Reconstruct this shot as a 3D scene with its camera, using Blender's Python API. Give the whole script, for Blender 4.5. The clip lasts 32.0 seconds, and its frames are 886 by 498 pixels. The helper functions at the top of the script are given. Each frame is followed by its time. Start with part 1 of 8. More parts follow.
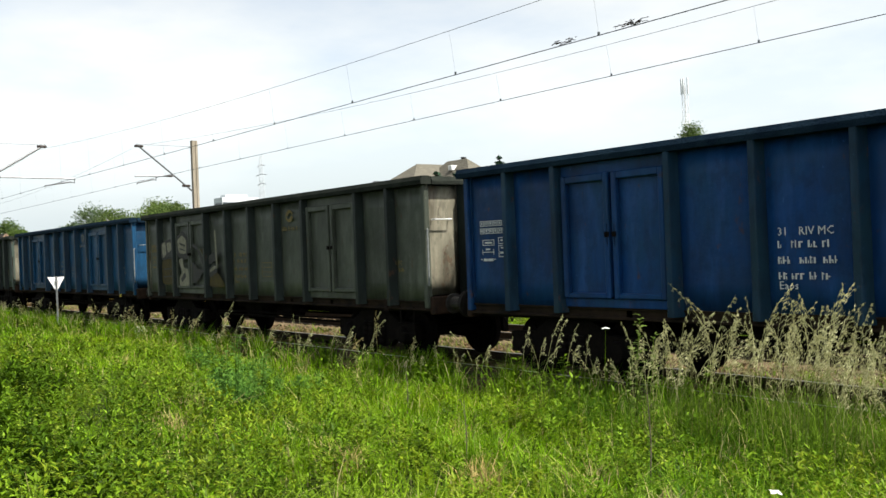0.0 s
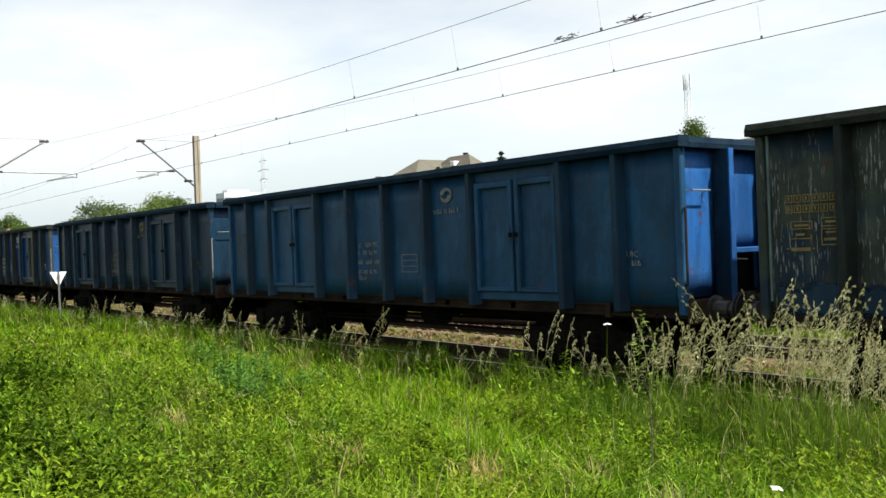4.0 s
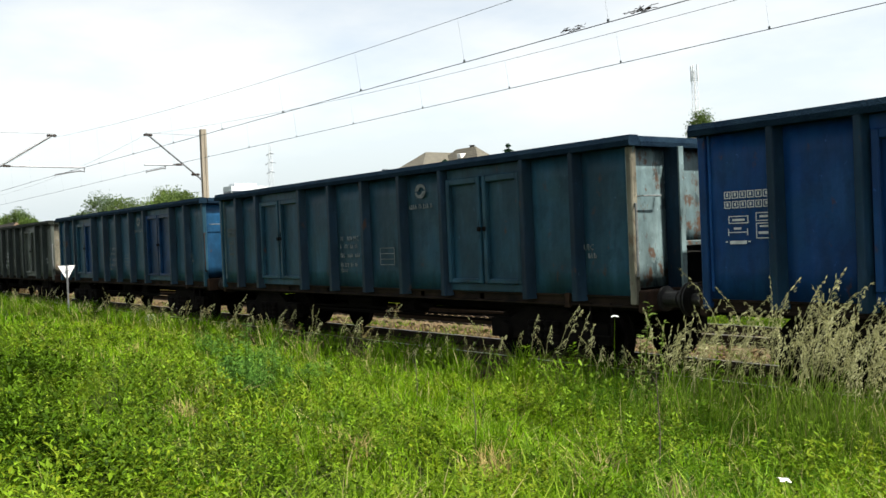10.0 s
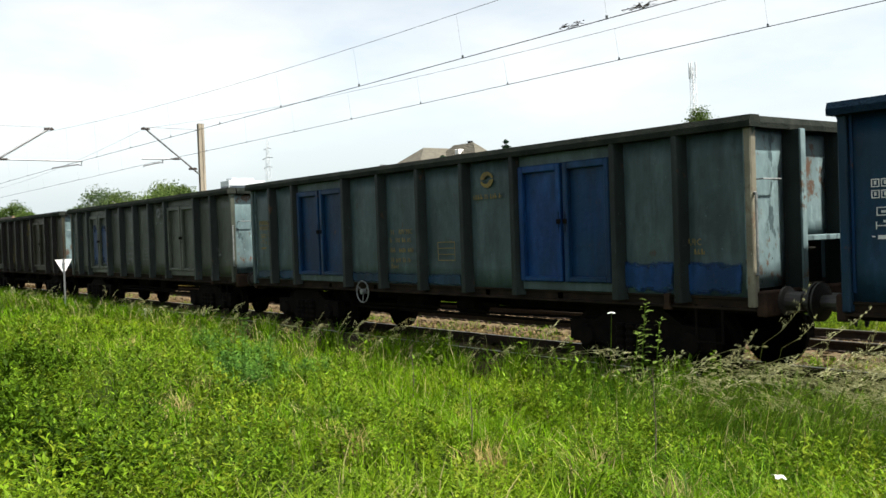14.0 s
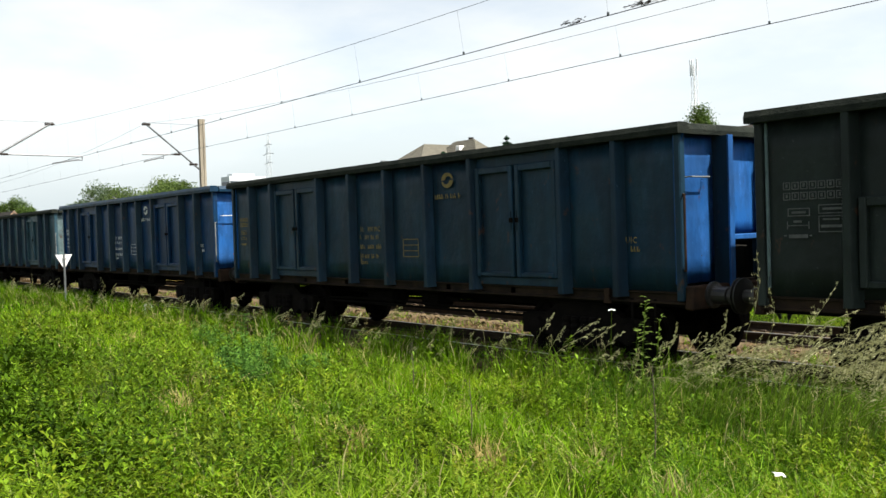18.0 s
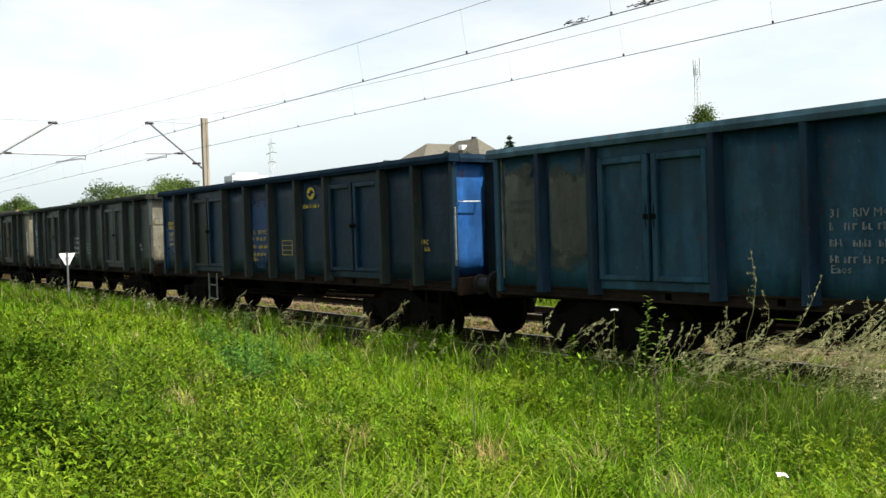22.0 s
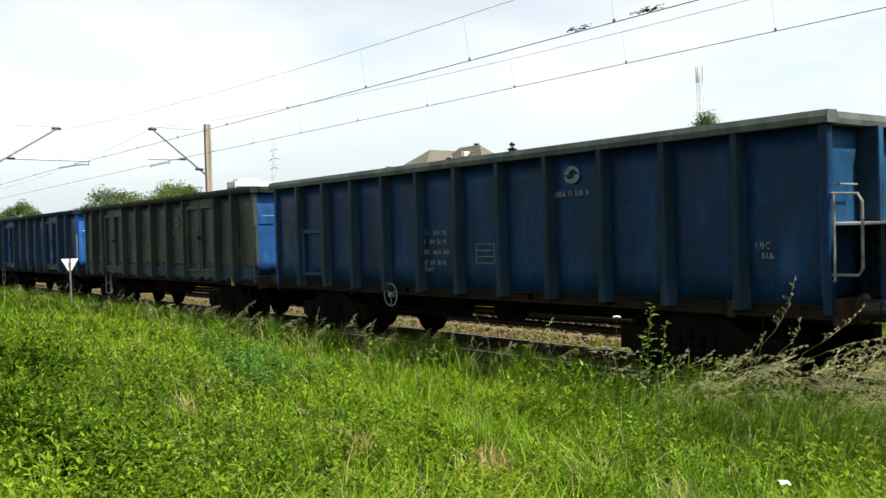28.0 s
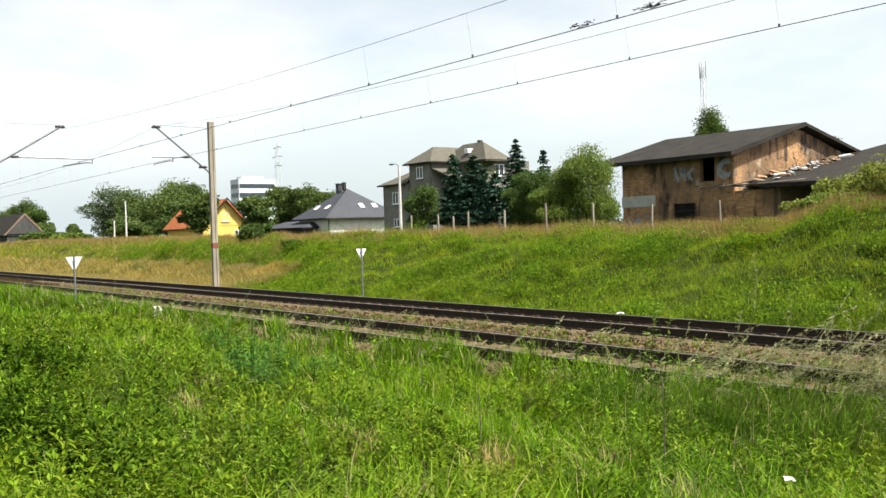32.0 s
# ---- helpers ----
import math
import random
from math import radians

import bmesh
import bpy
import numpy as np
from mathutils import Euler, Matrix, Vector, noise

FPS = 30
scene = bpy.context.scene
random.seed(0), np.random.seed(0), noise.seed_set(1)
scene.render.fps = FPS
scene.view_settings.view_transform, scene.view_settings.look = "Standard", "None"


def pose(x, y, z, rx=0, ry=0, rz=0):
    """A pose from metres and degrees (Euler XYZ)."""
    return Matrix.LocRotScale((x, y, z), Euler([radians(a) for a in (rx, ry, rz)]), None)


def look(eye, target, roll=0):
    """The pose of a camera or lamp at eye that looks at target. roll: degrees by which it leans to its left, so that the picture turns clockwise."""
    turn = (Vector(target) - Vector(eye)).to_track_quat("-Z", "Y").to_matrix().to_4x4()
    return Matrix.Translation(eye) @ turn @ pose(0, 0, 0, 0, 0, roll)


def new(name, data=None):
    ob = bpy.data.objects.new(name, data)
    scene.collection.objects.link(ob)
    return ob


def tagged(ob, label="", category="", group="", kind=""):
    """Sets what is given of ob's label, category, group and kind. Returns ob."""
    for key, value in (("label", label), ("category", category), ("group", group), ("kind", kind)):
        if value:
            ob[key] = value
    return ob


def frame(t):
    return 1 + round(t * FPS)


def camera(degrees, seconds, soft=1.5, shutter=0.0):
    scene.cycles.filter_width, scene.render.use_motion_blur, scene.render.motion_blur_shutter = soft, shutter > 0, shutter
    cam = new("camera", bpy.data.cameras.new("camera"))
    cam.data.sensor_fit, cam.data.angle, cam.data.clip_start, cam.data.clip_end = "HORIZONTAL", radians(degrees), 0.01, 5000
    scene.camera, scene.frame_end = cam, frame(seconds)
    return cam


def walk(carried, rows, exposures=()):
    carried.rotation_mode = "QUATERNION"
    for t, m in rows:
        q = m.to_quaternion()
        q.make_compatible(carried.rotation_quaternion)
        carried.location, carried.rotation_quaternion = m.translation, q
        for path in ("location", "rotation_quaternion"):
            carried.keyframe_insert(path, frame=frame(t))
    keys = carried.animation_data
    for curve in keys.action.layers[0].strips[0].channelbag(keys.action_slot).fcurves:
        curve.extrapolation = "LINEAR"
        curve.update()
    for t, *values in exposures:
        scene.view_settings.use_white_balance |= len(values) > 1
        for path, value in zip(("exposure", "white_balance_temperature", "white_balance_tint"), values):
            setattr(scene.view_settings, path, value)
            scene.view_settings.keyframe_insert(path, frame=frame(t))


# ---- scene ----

# ======== camera: held by hand at one spot, swaying a little ========
EYE = (0.0, 0.0, 1.96)
# seconds, bearing from the track's far end, tilt down, roll
SWAY = [
    (0.0, 37.579, 0.021, 2.232),
    (0.5, 37.569, 0.036, 2.204),
    (1.0, 37.586, 0.152, 2.226),
    (1.5, 37.537, 0.272, 2.327),
    (2.0, 37.425, 0.279, 2.295),
    (2.5, 37.399, 0.260, 2.050),
    (3.0, 37.443, 0.292, 2.133),
    (3.5, 37.471, 0.303, 2.121),
    (5.5, 37.320, 0.174, 2.183),
    (6.0, 37.280, 0.286, 2.262),
    (6.5, 37.256, 0.352, 2.267),
    (7.0, 37.215, 0.333, 2.250),
    (7.5, 37.157, 0.428, 2.342),
    (8.0, 37.098, 0.550, 2.393),
    (8.5, 37.030, 0.598, 2.396),
    (9.0, 36.972, 0.507, 2.370),
    (9.5, 36.970, 0.595, 2.406),
    (10.0, 37.008, 0.719, 2.314),
    (10.5, 36.975, 0.895, 2.323),
    (11.0, 36.968, 0.952, 2.188),
    (11.5, 36.988, 0.910, 2.159),
    (12.0, 37.010, 0.989, 2.107),
    (12.5, 37.050, 1.047, 2.079),
    (13.0, 37.135, 0.969, 2.024),
    (13.5, 37.166, 0.974, 2.017),
    (14.0, 37.164, 0.983, 2.001),
    (14.5, 37.156, 0.965, 2.068),
    (16.5, 37.176, 1.200, 1.943),
    (17.0, 37.183, 1.283, 2.003),
    (17.5, 37.178, 1.252, 1.963),
    (18.0, 37.134, 1.200, 1.805),
    (18.5, 37.108, 1.148, 1.811),
    (19.0, 37.091, 1.177, 1.690),
    (19.5, 37.096, 1.164, 1.651),
    (20.0, 37.087, 1.159, 1.796),
    (20.5, 37.076, 1.180, 1.757),
    (21.0, 37.021, 1.264, 1.863),
    (21.5, 36.977, 1.258, 1.790),
    (22.0, 36.966, 1.230, 1.707),
    (22.5, 36.932, 1.351, 1.733),
    (23.0, 36.918, 1.329, 1.898),
    (23.5, 36.867, 1.243, 1.707),
    (24.0, 36.861, 1.180, 1.740),
    (24.5, 36.899, 1.190, 1.643),
    (25.0, 36.946, 1.182, 1.529),
    (25.5, 36.911, 1.160, 1.598),
    (27.5, 36.859, 0.920, 1.514),
    (28.0, 36.834, 0.835, 1.572),
    (28.5, 36.775, 0.857, 1.596),
    (29.0, 36.698, 0.997, 1.838),
    (29.5, 36.703, 1.009, 1.724),
    (30.0, 36.699, 0.957, 1.718),
    (30.5, 36.707, 0.937, 1.774),
    (31.0, 36.698, 0.997, 1.838),
    (31.5, 36.672, 0.965, 1.662),
    (32.0, 36.610, 1.012, 1.743),
]


def held(bearing, tilt, roll):
    b, d = radians(bearing), radians(tilt)
    way = Vector((-math.cos(b) * math.cos(d), math.sin(b) * math.cos(d), -math.sin(d)))
    return look(EYE, Vector(EYE) + way, -roll)


cam = camera(50.5, 32.0, soft=1.5, shutter=0.0)
walk(cam, [(t, held(b, d, r)) for t, b, d, r in SWAY], exposures=[(0.0, 1.15), (32.0, 1.15)])

# ======== light: a hazy bright summer sky, the sun high behind the train ========
SUN_EL, SUN_AZ = 58.0, 20.0          # azimuth from +x (along the track) towards +y (behind the train)
world = bpy.data.worlds.new("sky")
scene.world = world
world.use_nodes = True
wn, wl = world.node_tree.nodes, world.node_tree.links
wn.clear()
sky = wn.new("ShaderNodeTexSky")
sky.sky_type, sky.sun_disc = "NISHITA", False
sky.sun_elevation, sky.sun_rotation = radians(SUN_EL), radians(90 - SUN_AZ)
sky.air_density, sky.dust_density = 1.0, 2.5
co = wn.new("ShaderNodeTexCoord")
mp = wn.new("ShaderNodeMapping")
mp.inputs["Scale"].default_value = (1.0, 1.0, 3.2)
nz = wn.new("ShaderNodeTexNoise")
nz.inputs["Scale"].default_value, nz.inputs["Detail"].default_value, nz.inputs["Roughness"].default_value = 2.6, 7.0, 0.55
rmp = wn.new("ShaderNodeValToRGB")
rmp.color_ramp.elements[0].position, rmp.color_ramp.elements[0].color = 0.38, (0.54, 0.54, 0.54, 1)
rmp.color_ramp.elements[1].position, rmp.color_ramp.elements[1].color = 0.62, (0.93, 0.93, 0.93, 1)
mixc = wn.new("ShaderNodeMix")
mixc.data_type = "RGBA"
glow = wn.new("ShaderNodeRGBToBW")
gain = wn.new("ShaderNodeMath")
gain.operation = "MULTIPLY_ADD"
gain.inputs[1].default_value, gain.inputs[2].default_value = 1.5, 1.0
bgn, outw = wn.new("ShaderNodeBackground"), wn.new("ShaderNodeOutputWorld")
bgn.inputs["Strength"].default_value = 0.092
wl.new(co.outputs["Generated"], mp.inputs["Vector"])
wl.new(mp.outputs["Vector"], nz.inputs["Vector"])
wl.new(nz.outputs["Fac"], rmp.inputs["Fac"])
sep = wn.new("ShaderNodeSeparateXYZ")
thin = wn.new("ShaderNodeMapRange")
thin.inputs["From Min"].default_value, thin.inputs["From Max"].default_value = 0.15, 0.85
thin.inputs["To Min"].default_value, thin.inputs["To Max"].default_value = 1.0, 0.75
cover = wn.new("ShaderNodeMath")
cover.operation = "MULTIPLY"
wl.new(co.outputs["Generated"], sep.inputs[0])
wl.new(sep.outputs["Z"], thin.inputs["Value"])
wl.new(rmp.outputs["Color"], cover.inputs[0])
wl.new(thin.outputs[0], cover.inputs[1])
wl.new(cover.outputs[0], mixc.inputs[0])
wl.new(sky.outputs["Color"], mixc.inputs[6])
wl.new(sky.outputs["Color"], glow.inputs["Color"])
wl.new(glow.outputs["Val"], gain.inputs[0])
wl.new(gain.outputs[0], mixc.inputs[7])
air = wn.new("ShaderNodeMix")
air.data_type, air.blend_type = "RGBA", "MULTIPLY"
air.inputs[0].default_value = 1.0
air.inputs[7].default_value = (0.975, 1.0, 0.985, 1)
low = wn.new("ShaderNodeMapRange")
low.inputs["From Min"].default_value, low.inputs["From Max"].default_value = 0.0, 0.16
low.inputs["To Min"].default_value, low.inputs["To Max"].default_value = 1.0, 0.0
haze = wn.new("ShaderNodeMix")
haze.data_type = "RGBA"
haze.inputs[7].default_value = (3.8, 4.2, 4.45, 1)
wl.new(sep.outputs["Z"], low.inputs["Value"])
wl.new(low.outputs[0], haze.inputs[0])
wl.new(mixc.outputs[2], haze.inputs[6])
wl.new(haze.outputs[2], air.inputs[6])
wl.new(air.outputs[2], bgn.inputs["Color"])
wl.new(bgn.outputs["Background"], outw.inputs["Surface"])
sun = new("sun", bpy.data.lights.new("sun", "SUN"))
sun.data.energy, sun.data.angle, sun.data.color = 5.0, radians(1.0), (1.0, 0.95, 0.86)
_se, _sa = radians(SUN_EL), radians(SUN_AZ)
sun.matrix_world = look((60 * math.cos(_sa), 60 * math.sin(_sa), 80),
                        Vector((60 * math.cos(_sa), 60 * math.sin(_sa), 80))
                        - Vector((math.cos(_sa) * math.cos(_se), math.sin(_sa) * math.cos(_se), math.sin(_se))))


# ======== materials ========
def nodes_of(name):
    m = bpy.data.materials.new(name)
    m.use_nodes = True
    nt = m.node_tree
    return m, nt, nt.nodes["Principled BSDF"]


def add(nt, kind, **values):
    n = nt.nodes.new(kind)
    for key, v in values.items():
        n.inputs[key.replace("_", " ")].default_value = v
    return n


def noise_fac(nt, scale, detail=4.0, rough=0.55, stretch=(1, 1, 1), lo=0.4, hi=0.6, obj=True, offset=None):
    """A noise in metres, cut between lo and hi; offset adds each object's own random shift."""
    tc = nt.nodes.new("ShaderNodeTexCoord")
    m = nt.nodes.new("ShaderNodeMapping")
    m.inputs["Scale"].default_value = stretch
    nt.links.new(tc.outputs["Object"], m.inputs["Vector"])
    if offset is not None:
        nt.links.new(offset, m.inputs["Location"])
    n = add(nt, "ShaderNodeTexNoise", Scale=scale, Detail=detail, Roughness=rough)
    nt.links.new(m.outputs["Vector"], n.inputs["Vector"])
    r = nt.nodes.new("ShaderNodeMapRange")
    r.inputs["From Min"].default_value, r.inputs["From Max"].default_value = lo, hi
    nt.links.new(n.outputs["Fac"], r.inputs["Value"])
    return r.outputs["Result"]


def mix(nt, fac, a, b):
    n = nt.nodes.new("ShaderNodeMix")
    n.data_type = "RGBA"
    for sock, v in ((0, fac), (6, a), (7, b)):
        if isinstance(v, (tuple, float, int)):
            n.inputs[sock].default_value = (*v, 1) if isinstance(v, tuple) else v
        else:
            nt.links.new(v, n.inputs[sock])
    return n.outputs[2]


def times(nt, a, k):
    n = nt.nodes.new("ShaderNodeMath")
    n.operation = "MULTIPLY"
    nt.links.new(a, n.inputs[0])
    if isinstance(k, float):
        n.inputs[1].default_value = k
    else:
        nt.links.new(k, n.inputs[1])
    return n.outputs[0]


def bump(nt, bsdf, height, strength=0.3, distance=0.02):
    b = add(nt, "ShaderNodeBump", Strength=strength, Distance=distance)
    nt.links.new(height, b.inputs["Height"])
    nt.links.new(b.outputs["Normal"], bsdf.inputs["Normal"])


def shifted(nt):
    """A shift of its own for each object, so that alike pieces do not repeat."""
    oi = nt.nodes.new("ShaderNodeObjectInfo")
    s = nt.nodes.new("ShaderNodeVectorMath")
    s.operation = "SCALE"
    s.inputs[0].default_value = (37.0, 53.0, 71.0)
    nt.links.new(oi.outputs["Random"], s.inputs["Scale"])
    return s.outputs[0]


def paint(name, base, worn, grime=0.5, rough=0.42, patch=None, scratch=0.0, rust=0.0, ragged=False):
    """Old sprayed wagon paint: worn fields, vertical runs of grime, rust at small spots."""
    m, nt, b = nodes_of(name)
    base, worn = tuple(1.15 * c for c in base), tuple(1.15 * c for c in worn)
    off = shifted(nt)
    col = mix(nt, noise_fac(nt, 1.3, 5, lo=0.38, hi=0.68, offset=off), base, worn)
    if patch:
        col = mix(nt, noise_fac(nt, 0.7, 3, lo=0.58, hi=0.62, offset=off), col, patch)
    runs = noise_fac(nt, 2.2, 5, 0.6, (3.5, 3.5, 0.35), 0.42, 0.75, offset=off)
    dark = tuple(c * 0.35 + 0.006 for c in base)
    col = mix(nt, times(nt, runs, grime), col, dark)
    chalk = noise_fac(nt, 1.9, 5, 0.6, (2.0, 2.0, 0.5), 0.52, 0.72, offset=off)
    col = mix(nt, times(nt, chalk, 0.55), col, tuple(c * 1.5 + 0.012 for c in base))
    soot = noise_fac(nt, 0.9, 4, 0.6, (1.6, 1.6, 0.7), 0.45, 0.62, offset=off)
    col = mix(nt, times(nt, soot, 0.6 * grime + 0.22), col, tuple(c * 0.30 + 0.004 for c in base))
    blotch = noise_fac(nt, 4.0, 5, 0.62, (1, 1, 0.65), 0.53, 0.61, offset=off)
    col = mix(nt, times(nt, blotch, 0.55 * grime + 0.1), col, tuple(c * 0.42 + 0.003 for c in base))
    flecks = noise_fac(nt, 15.0, 4, 0.7, (1, 1, 0.8), 0.66, 0.72, offset=off)
    col = mix(nt, times(nt, flecks, 0.5), col, tuple(c * 2.0 + 0.03 for c in base))
    spots = noise_fac(nt, 5.0, 6, 0.65, (1, 1, 0.6), 0.63, 0.72, offset=off)
    col = mix(nt, times(nt, spots, 0.8), col, (0.060, 0.030, 0.017))
    if rust:
        eaten = noise_fac(nt, 2.6, 6, 0.7, (1, 1, 0.7), 0.56, 0.61, offset=off)
        col = mix(nt, times(nt, eaten, rust), col, (0.075, 0.036, 0.018))
        peel = noise_fac(nt, 3.4, 5, 0.65, (1.4, 1.4, 0.6), 0.58, 0.62, offset=off)
        col = mix(nt, times(nt, peel, rust), col, tuple(c * 0.4 for c in worn))
    if scratch:
        s = noise_fac(nt, 24.0, 4, 0.6, (1.8, 1.8, 0.20), 0.57, 0.61, offset=off)
        zone = noise_fac(nt, 1.1, 3, stretch=(1, 1, 0.5), lo=0.50, hi=0.60, offset=off)
        col = mix(nt, times(nt, times(nt, s, zone), scratch), col, (0.62, 0.64, 0.66))
    nt.links.new(col, b.inputs["Base Color"])
    b.inputs["Roughness"].default_value = rough
    b.inputs["Specular IOR Level"].default_value = 0.10
    bump(nt, b, noise_fac(nt, 3.0, 4, lo=0.2, hi=0.8, offset=off), 0.35, 0.03)
    if ragged:
        # a coat that thins out unevenly towards its edges
        g = nt.nodes.new("ShaderNodeTexCoord")
        sp_ = nt.nodes.new("ShaderNodeSeparateXYZ")
        nt.links.new(g.outputs["Generated"], sp_.inputs[0])
        edge = None
        for axis in ("X", "Z"):
            pp = nt.nodes.new("ShaderNodeMath")
            pp.operation = "PINGPONG"
            pp.inputs[1].default_value = 0.5
            nt.links.new(sp_.outputs[axis], pp.inputs[0])
            if edge is None:
                edge = times(nt, pp.outputs[0], 4.0)
            else:
                lo_ = nt.nodes.new("ShaderNodeMath")
                lo_.operation = "MINIMUM"
                nt.links.new(edge, lo_.inputs[0])
                nt.links.new(times(nt, pp.outputs[0], 0.9), lo_.inputs[1])
                edge = lo_.outputs[0]
        sm = nt.nodes.new("ShaderNodeMath")
        sm.operation = "ADD"
        nt.links.new(times(nt, edge, 2.6), sm.inputs[0])
        nt.links.new(noise_fac(nt, 3.5, 5, 0.65, lo=0.25, hi=0.75, offset=off), sm.inputs[1])
        cut = nt.nodes.new("ShaderNodeMapRange")
        cut.inputs["From Min"].default_value, cut.inputs["From Max"].default_value = 0.55, 0.95
        nt.links.new(sm.outputs[0], cut.inputs["Value"])
        nt.links.new(cut.outputs[0], b.inputs["Alpha"])
    return m


def plain(name, base, other, scale=4.0, rough=0.8, metal=0.0, bumpy=0.25, dist=0.01, stretch=(1, 1, 1), lo=0.35, hi=0.65, own=True):
    m, nt, b = nodes_of(name)
    off = shifted(nt) if own else None
    f1 = noise_fac(nt, scale, 6, 0.6, stretch, lo, hi, offset=off)
    col = mix(nt, f1, base, other)
    f2 = noise_fac(nt, scale * 9, 3, 0.6, stretch, 0.45, 0.8, offset=off)
    col = mix(nt, times(nt, f2, 0.45), col, tuple(c * 0.55 for c in base))
    nt.links.new(col, b.inputs["Base Color"])
    b.inputs["Roughness"].default_value, b.inputs["Metallic"].default_value = rough, metal
    b.inputs["Specular IOR Level"].default_value = 0.5 if rough < 0.6 else 0.2 if rough < 0.89 else 0.04
    if bumpy:
        bump(nt, b, f2, bumpy, dist)
    return m


def leafy(name, dark, light, dry=None, gloss=0.5, trans=0.35, spread=1.0, mixed=0.0):
    """Leaves and blades: each has its own tint; some light passes through."""
    m, nt, b = nodes_of(name)
    g = nt.nodes.new("ShaderNodeNewGeometry")
    col = mix(nt, times(nt, g.outputs["Random Per Island"], float(spread)), dark, light)
    field = noise_fac(nt, 0.45, 4, lo=0.40, hi=0.68)
    col = mix(nt, times(nt, field, 0.55), col, tuple(q * k for q, k in zip([0.55 * (a + c) for a, c in zip(dark, light)], (1.35, 1.05, 0.7))))
    shade = noise_fac(nt, 1.7, 3, lo=0.5, hi=0.72)
    col = mix(nt, times(nt, shade, 0.45), col, dark)
    if mixed:
        kinds = noise_fac(nt, 4.2, 3, lo=0.50, hi=0.60)
        col = mix(nt, times(nt, kinds, mixed), col, tuple(0.8 * a + 0.12 * c for a, c in zip(dark, light)))
        pale = noise_fac(nt, 2.7, 3, lo=0.56, hi=0.66, stretch=(1, 1.3, 1))
        col = mix(nt, times(nt, pale, mixed * 0.55), col, tuple(c * k for c, k in zip(light, (1.10, 1.02, 1.4))))
    if dry:
        d = nt.nodes.new("ShaderNodeMath")
        d.operation = "GREATER_THAN"
        d.inputs[1].default_value = 0.93
        nt.links.new(g.outputs["Random Per Island"], d.inputs[0])
        col = mix(nt, d.outputs[0], col, dry)
    nt.links.new(col, b.inputs["Base Color"])
    b.inputs["Roughness"].default_value = gloss
    b.inputs["Specular IOR Level"].default_value = 0.05
    t = nt.nodes.new("ShaderNodeBsdfTranslucent")
    nt.links.new(col, t.inputs["Color"])
    mx = nt.nodes.new("ShaderNodeMixShader")
    mx.inputs[0].default_value = trans
    out = nt.nodes["Material Output"]
    nt.links.new(b.outputs[0], mx.inputs[1])
    nt.links.new(t.outputs[0], mx.inputs[2])
    nt.links.new(mx.outputs[0], out.inputs["Surface"])
    return m


def glassy(name, tint=(0.03, 0.04, 0.05)):
    m, nt, b = nodes_of(name)
    b.inputs["Base Color"].default_value = (*tint, 1)
    b.inputs["Roughness"].default_value = 0.08
    return m


# ======== mesh helpers ========
def mesh_of(name, verts, faces, smooth=False):
    me = bpy.data.meshes.new(name)
    me.from_pydata(verts, [], faces)
    if smooth:
        me.polygons.foreach_set("use_smooth", [True] * len(me.polygons))
    me.update()
    return me


def boxes(items, bevel=0.0):
    """A bmesh of boxes (x0, x1, y0, y1, z0, z1), edges eased by bevel."""
    bm = bmesh.new()
    for x0, x1, y0, y1, z0, z1 in items:
        v = [bm.verts.new((x, y, z)) for x in (x0, x1) for y in (y0, y1) for z in (z0, z1)]
        for q in ((0, 1, 3, 2), (4, 6, 7, 5), (0, 4, 5, 1), (2, 3, 7, 6), (0, 2, 6, 4), (1, 5, 7, 3)):
            bm.faces.new([v[i] for i in q])
    if bevel:
        bmesh.ops.bevel(bm, geom=bm.edges[:], offset=bevel, segments=1, affect="EDGES")
    return bm


def prism(profile, x0, x1, axis="x", bm=None):
    """A profile of (a, b) pairs drawn out along an axis; the ends are closed."""
    bm = bm or bmesh.new()
    put = {"x": lambda t, a, b: (t, a, b), "y": lambda t, a, b: (a, t, b), "z": lambda t, a, b: (a, b, t)}[axis]
    r0 = [bm.verts.new(put(x0, a, b)) for a, b in profile]
    r1 = [bm.verts.new(put(x1, a, b)) for a, b in profile]
    n = len(profile)
    for i in range(n):
        bm.faces.new((r0[i], r0[(i + 1) % n], r1[(i + 1) % n], r1[i]))
    bm.faces.new(r0[::-1])
    bm.faces.new(r1)
    bmesh.ops.recalc_face_normals(bm, faces=bm.faces[:])
    return bm


def lathe(rings, axis="y", n=20, centre=(0, 0, 0), bm=None):
    """Turned body: rings of (radius, place along the axis), closed at both ends."""
    bm = bm or bmesh.new()
    cx, cy, cz = centre
    rows = []
    for r, t in rings:
        row = []
        for i in range(n):
            a = 2 * math.pi * i / n
            c, s = r * math.cos(a), r * math.sin(a)
            p = {"y": (c, t, s), "x": (t, c, s), "z": (c, s, t)}[axis]
            row.append(bm.verts.new((p[0] + cx, p[1] + cy, p[2] + cz)))
        rows.append(row)
    for a, b in zip(rows, rows[1:]):
        for i in range(n):
            bm.faces.new((a[i], a[(i + 1) % n], b[(i + 1) % n], b[i]))
    bm.faces.new(rows[0])
    bm.faces.new(rows[-1][::-1])
    bmesh.ops.recalc_face_normals(bm, faces=bm.faces[:])
    return bm


